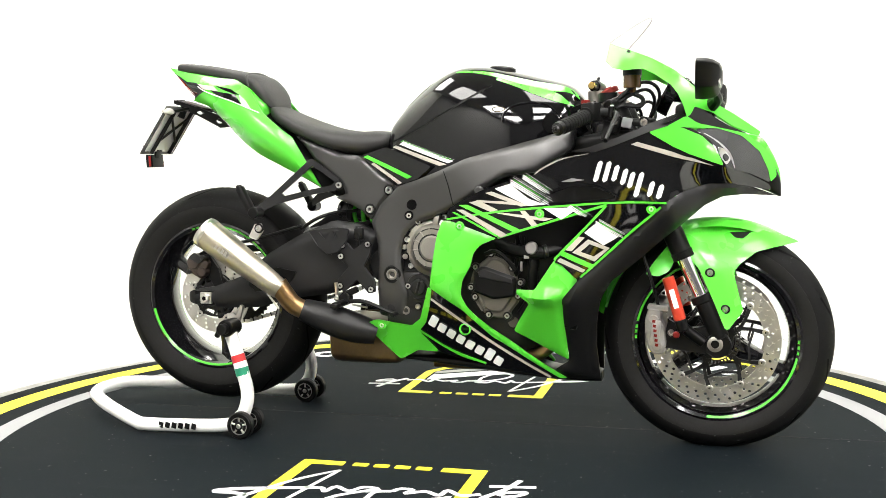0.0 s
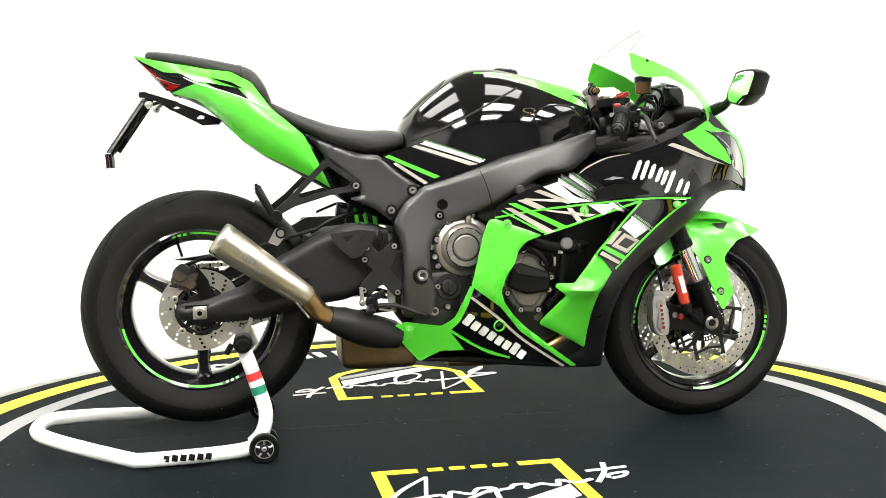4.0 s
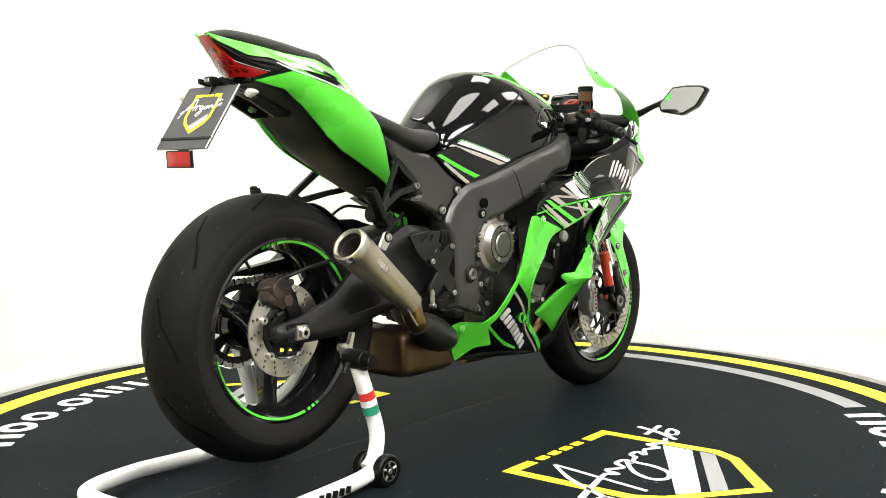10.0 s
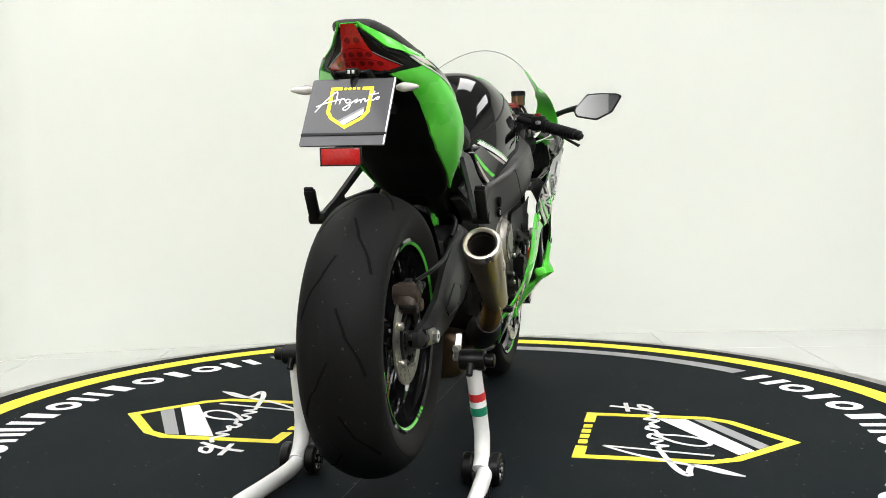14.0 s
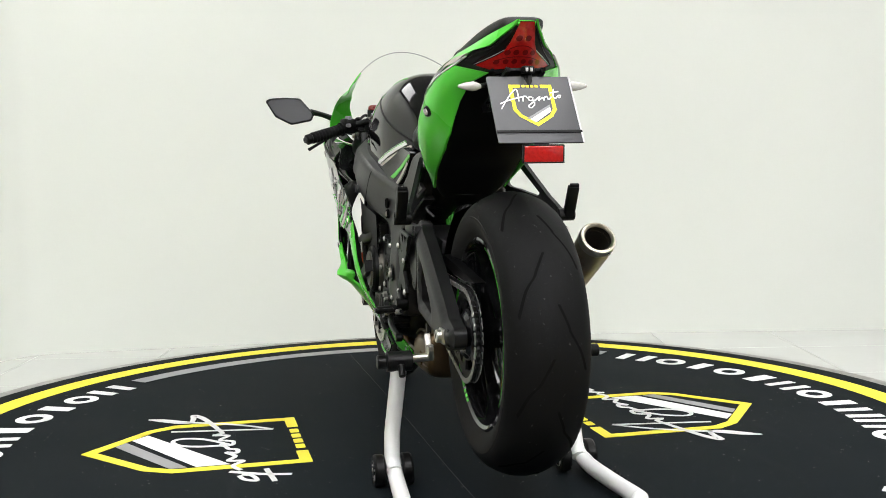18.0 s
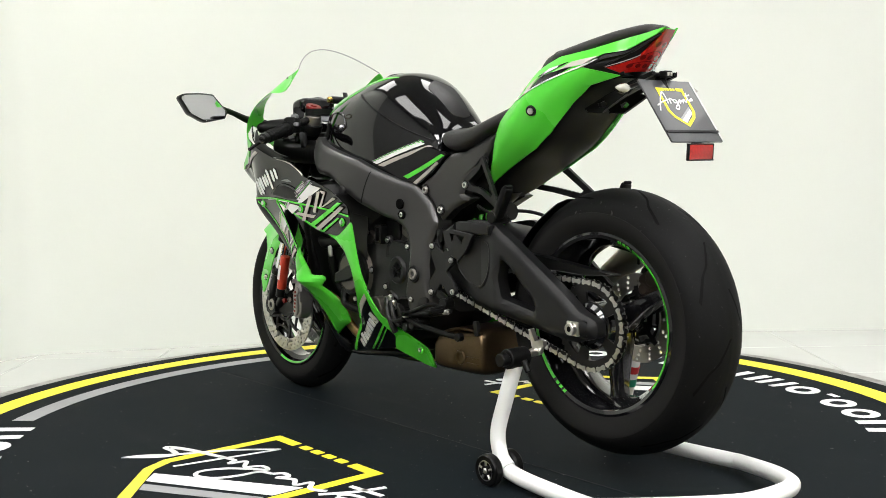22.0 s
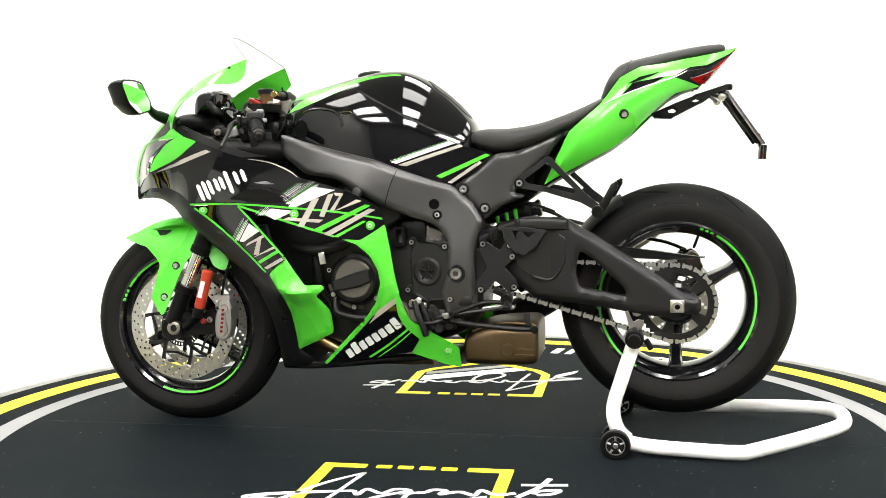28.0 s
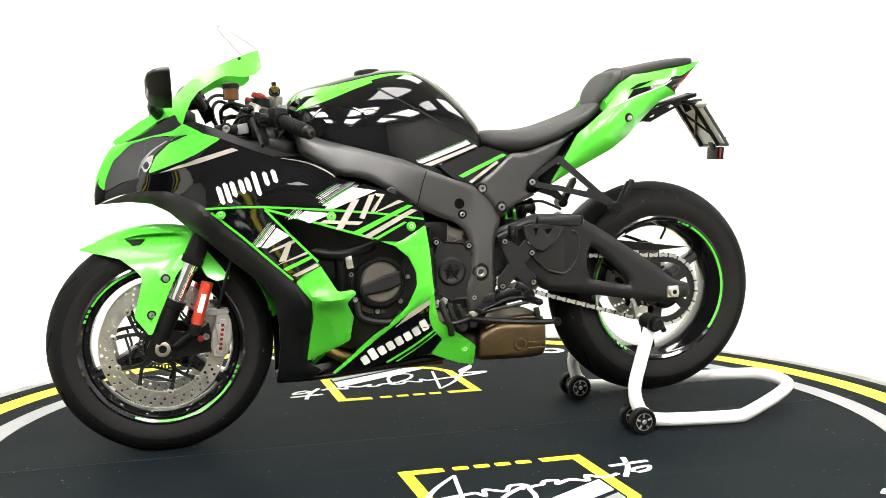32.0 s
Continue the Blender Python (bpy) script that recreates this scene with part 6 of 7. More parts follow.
        # rearset plate, rider's peg, lever
        rs = [(-.300, .556), (-.270, .556), (-.254, .536), (-.214, .562), (-.198, .552), (-.204, .525), (-.222, .490), (-.192, .452), (-.190, .420), (-.210, .415), (-.243, .452), (-.282, .418), (-.306, .432), (-.300, .455), (-.268, .488), (-.296, .512), (-.300, .53)]
        pl = part("rearset_plate", plate(rs, s * .150, s * .160), MATTE, m, "matte black rearset plate")
        for x, z in ((-.284, .549), (-.210, .552), (-.290, .518), (-.203, .427), (-.294, .435)):
            bolt(x, s * .160, z, s, .0075, .005, STEEL, pl)
        part("heel_guard", plate([(-.385, .590), (-.300, .600), (-.262, .595), (-.270, .560), (-.296, .530), (-.325, .520), (-.355, .545)], s * .160, s * .166, [[(-.352, .584), (-.335, .566), (-.318, .586)], [(-.308, .588), (-.292, .590), (-.300, .566)]]), MATTE, m, "matte black heel guard")
        part("rider_peg", join(cyl((-.275, s * .15, .392), (-.285, s * .235, .388), .010), box((-.283, s * .215, .388), (.022, .05, .012), .003)), DEEP, m, "black rider's footpeg")
        part("foot_lever", join(tube([(-.275, s * .172, .392), (-.22, s * .178, .395), (-.16, s * .180, .375), (-.125, s * .180, .362)], .006, 8), cyl((-.128, s * .17, .364), (-.128, s * .205, .364), .007)), DEEP, m, "black foot lever")
        if s < 0:
            part("linkage", join(tube([(-.300, s * .168, .405), (-.303, s * .168, .445)], .0055, 8, 1), cyl((-.300, s * .160, .402), (-.300, s * .176, .402), .008)), STEEL, m, "steel brake linkage")
        part("lever_boss", join(cyl((-.275, s * .15, .402), (-.275, s * .182, .402), .016), box((-.262, s * .166, .418), (.05, .012, .018), .003, rot=(0, -25, 0))), DEEP, m)
        part("return_spring", tube([(-.255, s * .172, .385), (-.21, s * .172, .378)], .003, 6, 1), STEEL, m)
        part("wire", tube([(-.245, s * .15, .60), (-.235, s * .158, .575), (-.240, s * .155, .545), (-.225, s * .15, .52)], .004, 6), DEEP, m)
        part("sensor", box((-.238, s * .150, .580), (.026, .018, .034), .004), DEEP, m)
    # swingarm: the braced left arm, the plain right one, the cross piece
    left = [(-.19, .582), (-.25, .601), (-.29, .613), (-.318, .624), (-.432, .621), (-.460, .603), (-.502, .580), (-.613, .509), (-.692, .457), (-.732, .425), (-.788, .408), (-.789, .371), (-.725, .353), (-.661, .359), (-.502, .386),
            (-.343, .405), (-.312, .43), (-.217, .447), (-.199, .487)]
    hole = [(-.470, .535), (-.502, .515), (-.589, .436), (-.595, .410), (-.470, .434), (-.458, .482)]
    armskin = crowned(lambda x, z: .122 + .035 * max(0, min(1, (-x - .25) / .2)), left, .014, .022)
    armhole = crowned(lambda x, z: 0.0, hole, .008, .012)
    arm = part("swingarm", sheet(rounded(left, .012), lambda x, z: (x, armskin(x, z) + armhole(x, z), z), lambda x, z: (x, .085 + .03 * max(0, min(1, (-x - .25) / .2)), z), [rounded(hole, .012)], .009), MATTE, m, "matte black braced swingarm")
    right = [(-.19, .579), (-.25, .604), (-.33, .615), (-.43, .575), (-.529, .52), (-.61, .455), (-.706, .420), (-.755, .413), (-.79, .405), (-.79, .372), (-.755, .362), (-.676, .358), (-.565, .362), (-.453, .392), (-.343, .405), (-.217, .447)]
    rskin = crowned(lambda x, z: .117 + .015 * max(0, min(1, (-x - .25) / .2)), right, .016, .026)
    part("swingarm_right", sheet(rounded(right, .012), lambda x, z: (x, -rskin(x, z), z), lambda x, z: (x, -.085 - .018 * max(0, min(1, (-x - .25) / .2)), z), (), .010), MATTE, arm)
    # Blacker flush patch in place of the shade in the arm's recess.
    part("swingarm_recess_shade", plate([(-.435, .470), (-.500, .482), (-.590, .432), (-.565, .408), (-.470, .420)], -.131, -.134, r=.01), DEEP, arm)
    part("swingarm_cross", join(cyl((-.17, -.12, .49), (-.17, .12, .49), .05), box((-.33, 0, .52), (.22, .20, .16), .03, rot=(0, -6, 0))), MATTE, arm)
    part("swingarm_rib", tube([(-.20, .128, .560), (-.262, .136, .592), (-.300, .146, .606)], .012, 10, 2), MATTE, arm)
    part("swingarm_beam", box((-.375, .150, .6055), (.135, .022, .030), .007, rot=(0, -1, 0)), MATTE, arm)
    part("beam_weld", tube([(-.440, .163, .618), (-.441, .165, .606), (-.440, .163, .593)], .003, 6), MATTE, arm)
    part("swingarm_panel", plate([(-.30, .585), (-.40, .585), (-.43, .565), (-.425, .50), (-.39, .455), (-.34, .465), (-.30, .50)], .134, .147, r=.012), DARK, arm)
    part("pocket_edge", tube([(-.415, .150, .575), (-.432, .152, .560), (-.428, .152, .500), (-.395, .150, .456), (-.345, .147, .464)], .004, 8), MATTE, arm)
    for s in SIDES:
        y = s * (.155 if s > 0 else .130)
        blk = part("axle_block", box((REAR[0], y, REAR[1]), (.036, .014, .034), .002), STEEL, arm, "bare steel axle block")
        # The hollow axle's shade, as a flat dark disc.
        part("axle_bore_shade", lathe([(0, .0105), (.0072, .0105)], (REAR[0], y + s * .006, REAR[1]), (0, s, 0), 16), HOLLOW_SHADE, blk)
        part("axle_nut", lathe([(.007, .012), (.013, .012), (.015, .010), (.015, 0)], (REAR[0], y + s * .006, REAR[1]), (0, s, 0), 6 if s < 0 else 20), STEEL, blk)
        part("slot", plate([(-.700, .408), (-.765, .408), (-.765, .368), (-.700, .366)], y - s * .010, y - s * .002), DEEP, arm)
    part("axle", cyl((REAR[0], -.14, REAR[1]), (REAR[0], .165, REAR[1]), .012), STEEL, arm)
    hug = bmesh.new()
    rings = []
    for i in range(15):
        a = radians(20 + 42 * (i / 14))
        rings.append([hug.verts.new((REAR[0] + (.331 - .03 * k * k) * math.cos(a), k * .092, REAR[1] + (.331 - .03 * k * k) * math.sin(a))) for k in (-1, -.6, -.2, .2, .6, 1)])
    for p, q in zip(rings, rings[1:]):
        for k in range(5):
            hug.faces.new((p[k], p[k + 1], q[k + 1], q[k]))
    bmesh.ops.solidify(hug, geom=hug.faces[:], thickness=.003)
    part("rear_hugger", hug, DEEP, m, "black rear hugger")
    part("chain_guard", plate([(-.46, .545), (-.50, .550), (-.80, .512), (-.70, .505), (-.60, .510), (-.48, .530)], .075, .098), DEEP, m, "black chain guard")
    # shock absorber with a green spring
    part("shock_body", cyl((-.14, 0, .606), (-.345, 0, .642), .020), DARK, m, "dark shock absorber body")
    part("shock_collar", join(cyl((-.306, 0, .633), (-.322, 0, .636), .029, 24), cyl((-.340, 0, .641), (-.352, 0, .643), .024, 24)), DARK, m)
    coil = [(-.225 - i * .0030, .027 * math.sin(i * .72), .612 + i * .0005 + .027 * math.cos(i * .72)) for i in range(28)]
    part("shock_spring", tube(coil, .0062, 8, 2), GREEN, m, "green shock spring")
    part("shock_hose", tube([(-.28, .05, .648), (-.33, .10, .660), (-.36, .11, .652), (-.40, .10, .636)], .004, 8), DEEP, m)
    part("shock_hose", tube([(-.28, -.05, .640), (-.33, -.09, .636), (-.38, -.11, .620), (-.43, -.11, .59)], .005, 8), DEEP, m)
    part("inner_body", pod([(-.36, .80, .69, .07), (-.28, .82, .64, .08), (-.18, .83, .60, .085), (-.05, .84, .58, .10), (.10, .86, .60, .11), (.25, .86, .66, .11), (.38, .86, .74, .09), (.45, .84, .76, .05)]), DEEP, m)


def drivetrain(m):
    # rear sprocket and chain on the left
    c, y = REAR, .100
    teeth = []
    n = 41
    for k in range(n * 2):
        a = math.pi * k / n
        r = .106 if k % 2 else .099
        teeth.append((c[0] + r * math.cos(a), c[1] + r * math.sin(a)))
    slots = []
    for k in range(5):
        a0 = 2 * math.pi * k / 5
        slots.append([(c[0] + q[0], c[1] + q[1]) for q in arc_band(.058, .082, math.degrees(a0) + 10, math.degrees(a0) + 60, 6)])
    spr = part("sprocket", sheet(teeth, lambda u, v: (u, y + .003, v), lambda u, v: (u, y - .003, v), slots), DARK, m, "dark steel sprocket")
    part("sprocket_carrier", lathe([(.0, .012), (.045, .012), (.055, .004), (.055, -.05), (0, -.05)], (c[0], y, c[1]), (0, 1, 0), 28), RIM, spr)
    f = (-.205, .470)
    r1, r2 = .103, .036
    dist = math.hypot(c[0] - f[0], c[1] - f[1])
    base = math.atan2(c[1] - f[1], c[0] - f[0])
    off = math.acos((r1 - r2) / dist)
    path = []
    t0, t1 = base - (math.pi - off), base + (math.pi - off)
    path += [(c[0] + r1 * math.cos(t), c[1] + r1 * math.sin(t)) for t in np.linspace(t0, t1, 48)]
    path += [(f[0] + r2 * math.cos(t), f[1] + r2 * math.sin(t)) for t in np.linspace(t1, t0 + 2 * math.pi, 16)]
    P = np.array(path + [path[0]])
    seg = np.r_[0, np.cumsum(np.hypot(*np.diff(P, axis=0).T))]
    pitch = seg[-1] / round(seg[-1] / .0159)
    S = np.arange(0, seg[-1] - 1e-6, pitch)
    X, Z = np.interp(S, seg, P[:, 0]), np.interp(S, seg, P[:, 1])
    N = len(S)
    links = [bmesh.new(), bmesh.new()]
    for k in range(N):
        bm = links[k % 2]
        a, b = np.array((X[k], Z[k])), np.array((X[(k + 1) % N], Z[(k + 1) % N]))
        d = (b - a) / np.hypot(*(b - a))
        q = np.array((-d[1], d[0]))
        for sd in SIDES:
            yy = y + sd * (.0085 if k % 2 else .0062)
            out = []
            for u, w in ((-.006, 0), (-.0042, .0058), (.0, .0064), (.0035, .0042), (pitch / 2, .0040), (pitch - .0035, .0042), (pitch, .0064), (pitch + .0042, .0058), (pitch + .006, 0)):
                out.append((u, w))
            out += [(u, -w) for u, w in out[-2:0:-1]]
            vs = [[bm.verts.new((*(a + d * u + q * w), 0)) for u, w in out] for _ in range(2)]
            for row, dy in zip(vs, (-.001, .001)):
                for v in row:
                    v.co = Vector((v.co.x, yy + dy, v.co.y))
            bm.faces.new(vs[0])
            bm.faces.new(vs[1][::-1])
            for i in range(len(out)):
                bm.faces.new((vs[0][i], vs[0][(i + 1) % len(out)], vs[1][(i + 1) % len(out)], vs[1][i]))
    tagged(part("chain", links[1], BOLT, m, "oiled steel drive chain"), kind="stuff")
    tagged(part("chain_inner_link", links[0], DARK, m, "dark inner chain links"), kind="stuff")
    # rear disc and caliper on the right
    brake_disc(m, REAR, -.075, .070, .110, -1, 16, 5)
    for x, z, e, r in ((-.742, .505, -.122, .008), (-.79, .462, -.118, .007)):
        part("caliper_pin", cyl((x, -.07, z), (x, e, z), r), DARK, m)
    part("pad_spring", plate([(-.79, .505), (-.77, .52), (-.735, .50), (-.755, .485)], -.112, -.119, r=.006), DARK, m)
    part("rear_caliper", join(box((-.765, -.088, .478), (.060, .050, .062), .012, rot=(0, 30, 0)), cyl((-.775, -.06, .49), (-.775, -.118, .49), .020), cyl((-.748, -.06, .462), (-.748, -.118, .462), .014)), DIRTY, m, "dirty brown rear brake caliper")
    part("caliper_hanger", plate([(-.72, .41), (-.69, .42), (-.705, .47), (-.74, .52), (-.765, .515), (-.745, .46)], -.092, -.080), DEEP, m)
    part("rear_hose", tube([(-.755, -.105, .515), (-.70, -.13, .535), (-.62, -.135, .55), (-.55, -.13, .565), (-.42, -.125, .60)], .005, 8), DEEP, m)


def engine(m):
    part("crankcase", pod([(-.20, .60, .36, .10), (-.15, .62, .30, .13), (-.05, .63, .265, .15), (.08, .62, .25, .155), (.20, .60, .25, .14), (.28, .55, .27, .11)], pt=.5, pb=.5), DARK, m, "dark grey engine block")
    part("cylinder_head", box((.16, 0, .64), (.26, .34, .16), .02, rot=(0, 25, 0)), DARK, m)
    # right: clutch cover, oil filler, water pump side
    cc = (-.018, -.140, .545)
    clutch = part("clutch_cover", lathe([(0, .050), (.030, .050), (.034, .046), (.052, .046), (.060, .040), (.066, .028), (.078, .022), (.082, .012), (.082, -.02)], cc, (0, -1, 0), 48), ALLOY, m, "bare alloy clutch cover")
    for k in range(10):
        a = 2 * math.pi * k / 10
        bolt(cc[0] + .088 * math.cos(a), -.148, cc[2] + .088 * math.sin(a), -1, .0075, .006, STEEL, clutch)
    for k in range(12):
        a = 2 * math.pi * k / 12 + .1
        part("cover_rib", box((cc[0] + .0455 * math.cos(a), cc[1] - .0465, cc[2] + .0455 * math.sin(a)), (.016, .004, .0035), .001, rot=(0, -math.degrees(a), 0)), ALLOY, clutch)
    part("cover_groove", lathe([(.0345, .0466), (.0365, .0468), (.0385, .0466)], cc, (0, -1, 0), 40), DARK, clutch)
    part("cover_groove", lathe([(.0515, .0466), (.0530, .0468), (.0545, .0450)], cc, (0, -1, 0), 40), DARK, clutch)
    part("cover_boss", box((cc[0] + .010, cc[1] - .022, cc[2] + .074), (.016, .030, .026), .003, rot=(0, 8, 0)), ALLOY, clutch)
    part("cover_rim", lathe([(.080, .0), (.094, .0), (.096, -.008), (.096, -.03)], cc, (0, -1, 0), 48), DARK, clutch)
    part("oil_filler", join(lathe([(0, .012), (.018, .012), (.022, .008), (.022, 0)], (-.062, -.165, .437), (0, -1, 0), 24), lathe([(.024, .002), (.034, .002), (.036, -.004), (.036, -.02)], (-.062, -.165, .437), (0, -1, 0), 28), box((-.062, -.180, .437), (.006, .006, .036), .002, rot=(0, 15, 0))), DARK, m, "black oil filler cap")
    part("lower_case", join(box((-.075, -.135, .42), (.10, .05, .12), .015), box((-.10, -.14, .36), (.12, .04, .07), .012)), DARK, m)
    bolt(-.102, -.152, .371, -1, .013, .010, ALLOY, m)
    for x, z in ((-.006, .634), (-.061, .615), (-.094, .566), (-.100, .520), (-.093, .439), (-.066, .383)):
        bolt(x, -.163, z, -1, .0075, .006, None, m)
    pump = [(.079, .434), (.092, .49), (.149, .541), (.185, .525), (.209, .479), (.224, .417), (.178, .355), (.124, .364)]
    wp = part("starter_cover", plate(pump, -.150, -.172, r=.02, bevel=.005), CASE, m, "bronze grey cast engine cover with a black wedge")
    part("cover_face", plate([(.098, .440), (.110, .485), (.150, .522), (.178, .510), (.196, .474), (.206, .424), (.172, .374), (.130, .380)], -.172, -.182, r=.012, bevel=.004), CASE, wp)
    part("cover_wedge", plate([(.105, .492), (.128, .500), (.215, .470), (.212, .420), (.150, .412), (.098, .432)], -.182, -.199, r=.008, bevel=.006), DEEP, wp, "black wedge on the cover")
    part("cover_ridge", plate([(.112, .486), (.130, .494), (.205, .468), (.206, .455), (.118, .470)], -.199, -.203, r=.004, bevel=.002), MATTE, wp)
    part("cover_bracket", tube([(.128, -.180, .530), (.160, -.188, .538), (.192, -.190, .515), (.208, -.186, .492)], .006, 8), DEEP, wp)
    for x, z in ((.087, .44), (.10, .495), (.143, .532), (.200, .495), (.215, .42), (.185, .366), (.135, .368), (.098, .415), (.222, .455)):
        part("bolt_boss", lathe([(0, .004), (.010, .004), (.0115, .002), (.0115, -.012)], (x, -.172, z), (0, -1, 0), 16), CASE, wp)
        bolt(x, -.176, z, -1, .0068, .005, None, wp)
    for x, z, r in ((.105, .345, .012), (.135, .335, .014), (.165, .338, .012), (.190, .345, .016), (.115, .36, .009)):
        part("oil_fitting", cyl((x, -.11, z), (x + .004, -.140, z), r, 14), CASE if r > .012 else DARK, m)
    part("engine_plate", plate([(.06, .56), (.09, .60), (.20, .60), (.26, .57), (.235, .545), (.17, .55), (.10, .545)], -.148, -.160, r=.01, bevel=.003), CASE, m)
    part("engine_plate", plate([(.235, .545), (.275, .55), (.262, .455), (.232, .43), (.222, .50)], -.120, -.135, r=.008, bevel=.003), DARK, m)
    for k in range(3):
        part("wire", tube([(.205 + k * .012, -.17, .60), (.215 + k * .012, -.185, .565), (.212 + k * .010, -.18, .52 - k * .01), (.205, -.165, .47)], .0035, 6), DEEP, m)
    part("hose_clip", box((.243, -.196, .528), (.014, .006, .014), .002), STEEL, m)
    part("hose_clip", box((.228, -.190, .500), (.006, .006, .026), .002), STEEL, m)
    part("hose_clamp", cyl((.285, -.186, .538), (.296, -.182, .540), .0185, 18), DARK, m)
    part("coolant_cap", lathe([(0, .012), (.014, .012), (.017, .008), (.017, 0)], (.258, -.200, .550), (0, -1, 0), 12), STEEL, m, "bright coolant cap")
    for s in SIDES:
        part("coolant_hose", tube([(.33, s * .16, .545), (.27, s * .185, .535), (.20, s * .175, .545), (.13, s * .15, .575)], .017, 12), DEEP, m, "black coolant hose")
        part("coolant_pipe", tube([(.262, s * .175, .53), (.255, s * .175, .48), (.25, s * .165, .42), (.22, s * .15, .37)], .013, 12), DEEP, m)
    # left: generator cover, sprocket cover
    g = (.149, .150, .455)
    gen = part("generator_cover", lathe([(0, .040), (.050, .040), (.056, .034), (.060, .026), (.070, .022), (.076, .010), (.076, -.02)], g, (0, 1, 0), 44), CASE, m, "bronze grey generator cover with a black bar")
    part("cover_ring", lathe([(.056, .035), (.063, .035), (.070, .028), (.072, .018)], g, (0, 1, 0), 44), DEEP, gen)
    part("cover_bar", plate([(g[0] - .050, g[2] + .032), (g[0] - .010, g[2] + .022), (g[0] + .058, g[2] - .004), (g[0] + .056, g[2] - .034), (g[0] - .020, g[2] - .020), (g[0] - .056, g[2] - .004)], .188, .204, r=.006, bevel=.005), MATTE, gen, "black bar on the cover")
    for k in range(7):
        a = 2 * math.pi * k / 7 + .3
        bolt(g[0] + .080 * math.cos(a), .162, g[2] + .080 * math.sin(a), 1, .007, .006, STEEL, gen)
    part("cover_rim", lathe([(.070, 0), (.088, 0), (.090, -.01), (.09, -.03)], g, (0, 1, 0), 40), CASE, gen)
    sc = plate([(-.005, .53), (-.02, .56), (-.08, .555), (-.115, .54), (-.125, .47), (-.115, .40), (-.05, .395), (-.01, .42)], .13, .160, r=.015, bevel=.005)
    sp = part("sprocket_cover", sc, MATTE, m, "dark plastic sprocket cover")
    part("cover_ring", lathe([(.020, .004), (.028, .008), (.034, .008), (.040, .002), (.040, 0)], (-.055, .160, .475), (0, 1, 0), 30), MATTE, sp)
    part("cover_star", join(*[box((-.055 + .014 * math.cos(a), .164, .475 + .014 * math.sin(a)), (.022, .006, .006), .001, rot=(0, -math.degrees(a), 0)) for a in (0.3, 1.556, 2.81, 4.07, 5.33)]), DEEP, sp)
    part("side_pump", join(cyl((.03, .13, .36), (.03, .185, .36), .035), cyl((-.01, .14, .35), (-.01, .178, .35), .02)), CASE, m, "alloy water pump")
    part("upper_case", plate([(.04, .54), (.02, .585), (-.05, .60), (-.10, .585), (-.09, .56), (-.02, .55)], .12, .140, r=.01, bevel=.004), CASE, m)
    part("breather_box", plate([(.035, .60), (.035, .545), (.005, .545), (.005, .60)], .14, .175, [[(.028, .592), (.028, .554), (.012, .554), (.012, .592)]], r=.004), DEEP, m)
    for x, z in ((-.012, .557), (-.105, .545), (-.118, .40), (.0, .425)):
        part("bolt_boss", lathe([(0, .004), (.011, .004), (.013, .002), (.013, -.012)], (x, .160, z), (0, 1, 0), 16), DARK, m)
        bolt(x, .164, z, 1, .0068, .005, None, m)
    for pts, r, mt in (([(-.02, .172, .395), (-.03, .180, .36), (-.045, .178, .325), (-.05, .17, .30)], .009, DARK), ([(-.04, .175, .39), (-.055, .178, .35), (-.07, .172, .32)], .007, DARK), ([(-.005, .17, .34), (-.06, .180, .335), (-.10, .178, .345)], .005, DARK),
                       ([(.10, .165, .37), (.05, .172, .345), (.0, .165, .325)], .010, DEEP), ([(.21, .16, .40), (.20, .17, .36), (.14, .165, .345), (.08, .16, .35)], .012, DEEP)):
        part("pipe", tube(pts, r, 10), mt, m)
    for x, z, r in ((-.03, .395, .011), (-.046, .383, .009), (-.012, .392, .008)):
        part("banjo", lathe([(0, .012), (r * .7, .012), (r, .009), (r, 0)], (x, .165, z), (0, 1, 0), 6), STEEL, m)
    part("lower_left_case", join(box((-.02, .13, .335), (.10, .05, .08), .012), box((-.09, .13, .34), (.08, .04, .06), .012)), DARK, m)
    for x, z in ((-.01, .385), (-.025, .372), (.012, .365), (-.045, .37)):
        bolt(x, .165, z, 1, .008, .008, STEEL, m)
    part("side_stand", join(tube([(-.10, .165, .345), (-.17, .178, .335), (-.30, .185, .325), (-.355, .185, .325)], .008, 8), cyl((-.352, .18, .325), (-.352, .198, .325), .011)), DEEP, m, "folded black side stand")
    part("shift_rod", tube([(-.09, .178, .352), (-.18, .176, .368), (-.30, .172, .385)], .0050, 8), DARK, m, "dark shift rod")
    for x, z in ((-.110, .356), (-.285, .383)):
        part("rod_end", join(cyl((x, .168, z), (x, .186, z), .008), cyl((x - .012, .178, z - .002), (x + .012, .178, z + .003), .006)), STEEL, m)
    part("shift_arm", plate([(-.075, .385), (-.062, .385), (-.080, .345), (-.096, .342), (-.098, .352)], .168, .178, r=.004), DARK, m)
    for x, z, r in ((-.060, .33, .016), (-.085, .318, .013), (-.115, .326, .012), (-.14, .338, .010), (.005, .318, .014)):
        part("oil_fitting", cyl((x, .12, z), (x, .165, z), r, 14), DARK, m)
    part("valve_servo", box((-.155, .135, .395), (.05, .05, .03), .006), DARK, m)
    part("head_cover", plate([(.195, .585), (.255, .575), (.275, .52), (.245, .470), (.225, .485), (.20, .545)], .13, .150, r=.012, bevel=.004), CASE, m)
    part("head_cover", plate([(.06, .560), (.10, .585), (.19, .585), (.20, .545), (.15, .548), (.09, .535)], .135, .152, r=.012, bevel=.004), CASE, m)
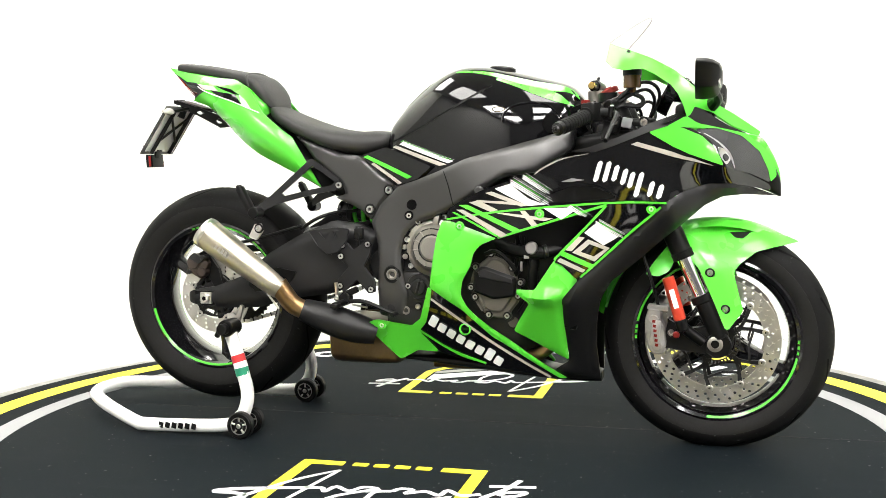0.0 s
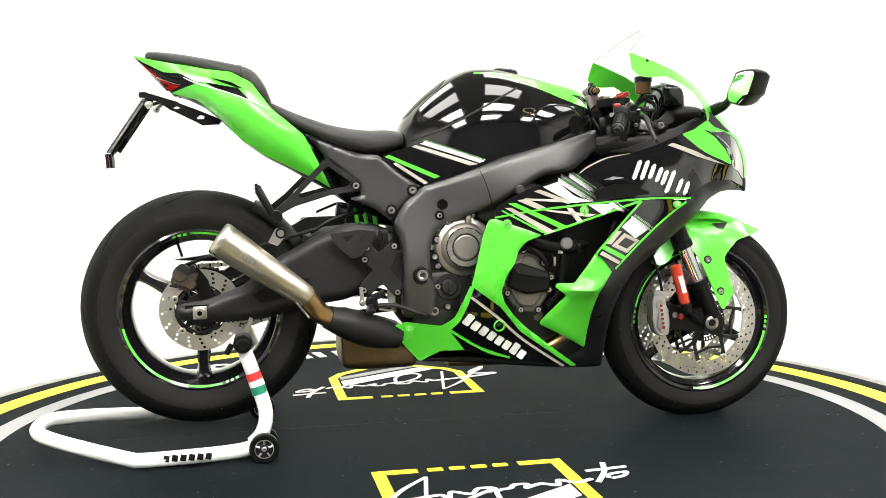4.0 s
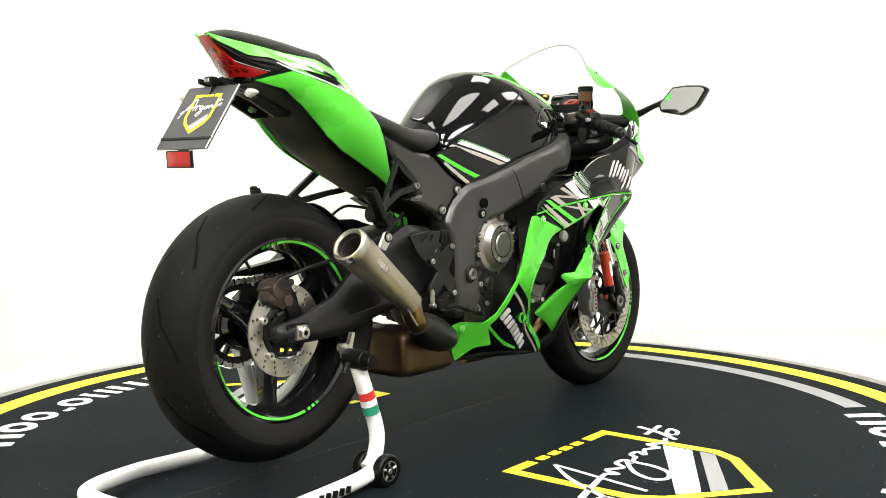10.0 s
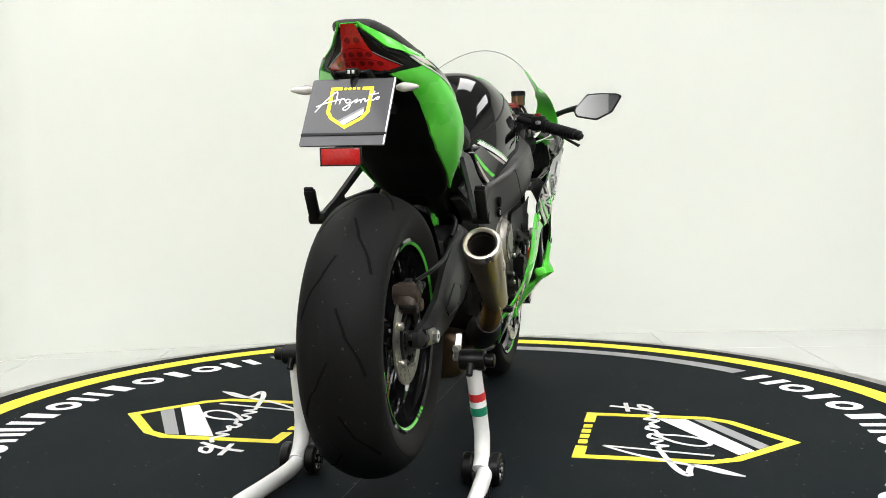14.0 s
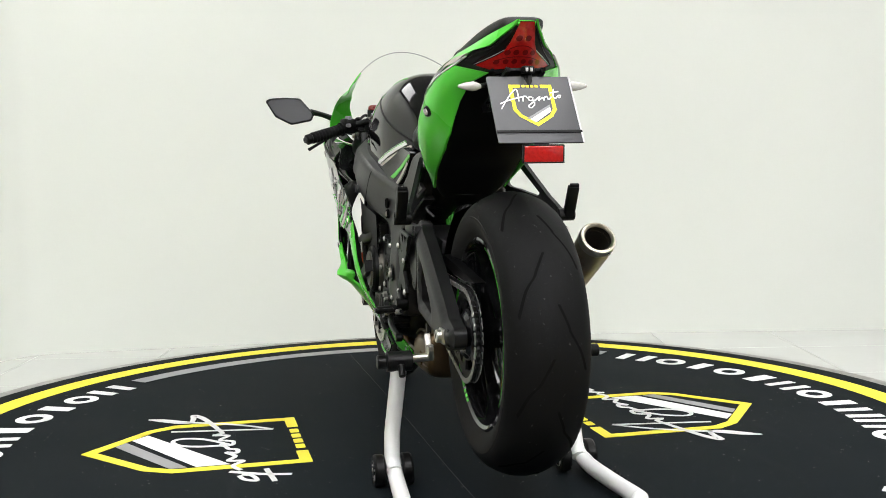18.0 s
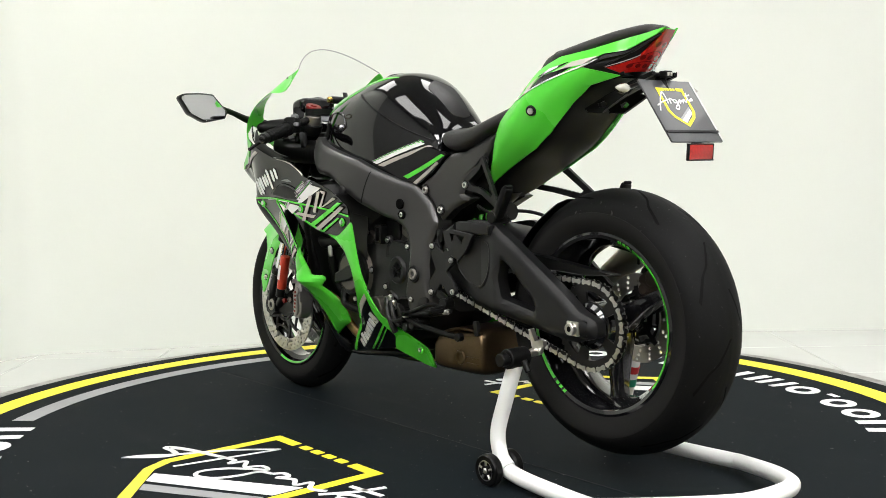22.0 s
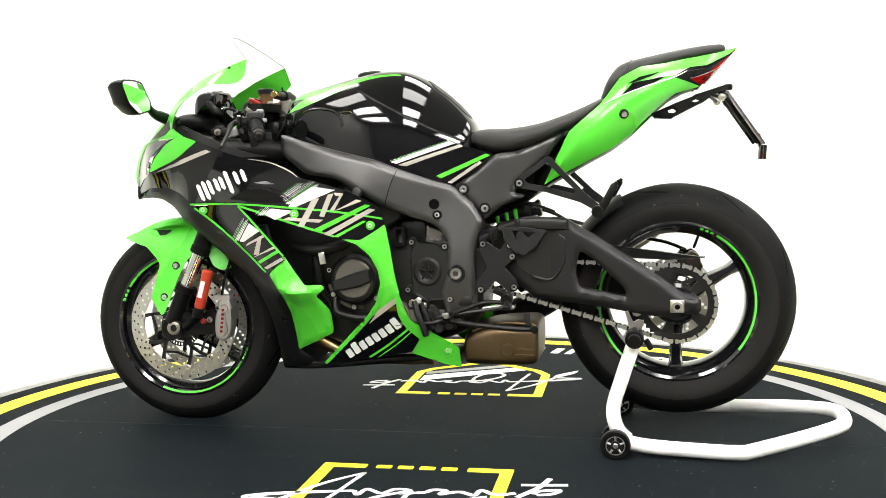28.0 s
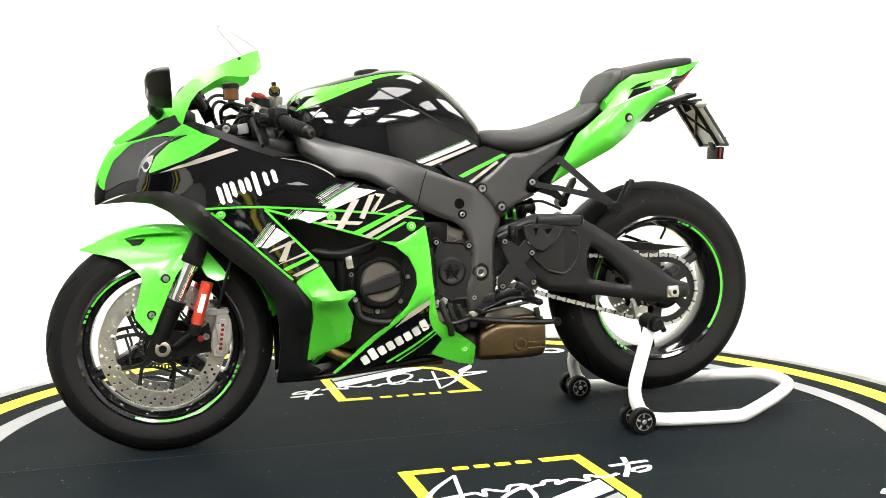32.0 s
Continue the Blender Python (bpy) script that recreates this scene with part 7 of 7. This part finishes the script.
    for x, z in ((.205, .572), (.245, .568), (.262, .52), (.242, .485), (.10, .575), (.17, .575)):
        bolt(x, .152, z, 1, .0068, .005, None, m)
    part("hose_clip", box((.235, .196, .515), (.018, .006, .034), .002, rot=(0, 10, 0)), STEEL, m)
    part("throttle_body", box((-.015, .12, .585), (.07, .06, .06), .008), DEEP, m)
    part("throttle_body", box((.03, -.10, .60), (.07, .06, .06), .008), DEEP, m)
    # radiator and the dark inside of the fairing
    rad = part("radiator", box((.385, 0, .47), (.035, .34, .28), .006, rot=(0, 14, 0)), DEEP, m, "black radiator")
    for k in range(12):
        part("fin", box((.372 - (k - 6) * .005, 0, .36 + k * .02), (.004, .30, .003), 0, rot=(0, 14, 0)), DARK, rad)
    # exhaust: headers, collector box, link pipe, muffler
    for k in range(4):
        y = -.12 + .08 * k
        part("header_pipe", tube([(.28, y, .56), (.35, y, .50), (.345, y * .9, .38), (.27, y * .7, .26), (.12, y * .5, .215), (-.05, y * .5, .215)], .018, 12), BRONZE, m, "heat-tinted header pipe")
    col = pod([(-.354, .308, .240, .085), (-.348, .328, .215, .108), (-.32, .335, .205, .114), (-.22, .326, .204, .115), (-.160, .304, .206, .112), (-.145, .285, .212, .100), (-.140, .262, .225, .08)], pt=.46, pb=.36)
    part("collector", col, BROWN, m, "brown heat-stained exhaust collector")
    part("collector_boss", lathe([(.010, .003), (.014, .004), (.018, .003), (.020, 0), (.020, -.015)], (-.268, .1155, .252), (0, 1, 0), 20), BROWN, m)
    for z in (.240, .256):
        part("collector_ridge", box((-.318, .115, z), (.050, .004, .004), .0015), BROWN, m)
    part("collector_seam", tube([(-.342, .100, .324), (-.25, .108, .327), (-.17, .104, .303)], .004, 8), BROWN, m)
    part("collector_bracket", box((-.325, .105, .335), (.016, .012, .040), .003, rot=(0, 10, 0)), DARK, m)
    part("oil_sump", box((.0, .02, .228), (.14, .14, .03), .01), ALLOY, m)
    part("link_shield", tube([(-.20, -.13, .300), (-.26, -.150, .318), (-.33, -.172, .345), (-.395, -.195, .372)], [.032, .043, .043, .031], 16), MATTE, m, "matte black exhaust shield")
    part("link_pipe", tube([(-.38, -.19, .365), (-.415, -.205, .385), (-.437, -.215, .415), (-.455, -.222, .445)], [.026, .027, .027, .028], 16), BRONZE, m, "heat-tinted link pipe")
    a, b = Vector((-.444, -.226, .428)), Vector((-.672, -.236, .594))
    L = (b - a).length
    muf = part("muffler", lathe([(.025, 0), (.028, .004), (.031, .03), (.0435, L - .055), (.0445, L - .02), (.0448, L - .018), (.0448, L - .008), (.042, L - .001), (.038, L), (.033, L - .004), (.031, L - .02), (.030, L - .12), (0, L - .121)], a, b - a, 48),
                TITAN, m, "brushed titanium muffler")
    part("end_ring", lathe([(.0442, L - .022), (.0454, L - .020), (.0454, L - .008), (.0425, L - .002), (.037, L - .0005)], a, b - a, 48), STEEL, muf)
    # The bore is darker than the muffler's outside.
    part("bore", lathe([(.0325, L - .006), (.0300, L - .03), (.0292, L - .10), (0, L - .10)], a, b - a, 30), BORE_DARK, muf, "dark muffler bore")
    d = (b - a).normalized()
    side = Vector((0, -1, 0))
    up = side.cross(d).normalized()
    if up.z < 0:
        up = -up
    badge = a + d * (L * .70) + side * .0405
    part("badge", sheet(rounded([(-.032, -.010), (.032, -.010), (.032, .010), (-.032, .010)], .009), lambda u, v: badge + d * u + up * v + side * .0012 - side * (v * v * 12), lambda u, v: badge + d * u + up * v - side * .003), ALLOY, muf, "engraved badge plate")
    for k in range(5):
        p0 = badge + d * (.022 - k * .011)
        part("letter_bar", sheet([(-.0035, -.006), (.0035, -.006), (.0035, .006), (-.0035, .006)], lambda u, v: p0 + d * u + up * v + side * .0024 - side * (v * v * 10), lambda u, v: p0 + d * u + up * v), STEEL, muf)
    part("muffler_clamp", plate([(-.545, .575), (-.525, .610), (-.505, .612), (-.500, .590), (-.52, .565)], -.205, -.212), STEEL, muf, "steel muffler bracket")
    bolt(-.512, -.212, .598, -1, .009, .006, STEEL, muf)
    part("spring", tube([(-.478, -.240, .420), (-.445, -.240, .378)], .003, 8, 1), STEEL, muf)


def motorcycle():
    m = empty("motorcycle", "lime green and black sports motorcycle held on a paddock stand", "motorcycle")
    back = wheel(m, "rear_wheel", REAR, .3205, .0905, .2130, -90, {-1: ((192, 284, True), (12, 96, True)), 1: ((120, 218, False), (-46, 38, False))}, "worn black rear tyre")
    back.location.y = -.004
    front_end(m)
    fairing(m)
    cockpit(m)
    tank_and_seat(m)
    tail_unit(m)
    chassis(m)
    drivetrain(m)
    engine(m)
    return m


# ---------------------------------------------------------------- build
studio()
ceiling_lights()
table = turntable()
bike = motorcycle()
stand = paddock_stand()


def motions():
    """The table turns at a steady pace, and carries the motorcycle and its stand."""
    def turned(a, x, y, yaw):
        return pose(0, 0, 0, 0, 0, a) @ pose(x, y, 0, 0, 0, yaw)
    walk(table, [(2.0 * i, turned(a, 0, 0, 0) @ Matrix.Translation((0, 0, MAT_TOP))) for i, a in enumerate(TURN)])
    walk(bike, [(2.0 * i, turned(a, BIKE_X, BIKE_Y, BIKE_YAW)) for i, a in enumerate(TURN)])
    walk(stand, [(2.0 * i, turned(a, BIKE_X, BIKE_Y, BIKE_YAW)) for i, a in enumerate(TURN)])


motions()
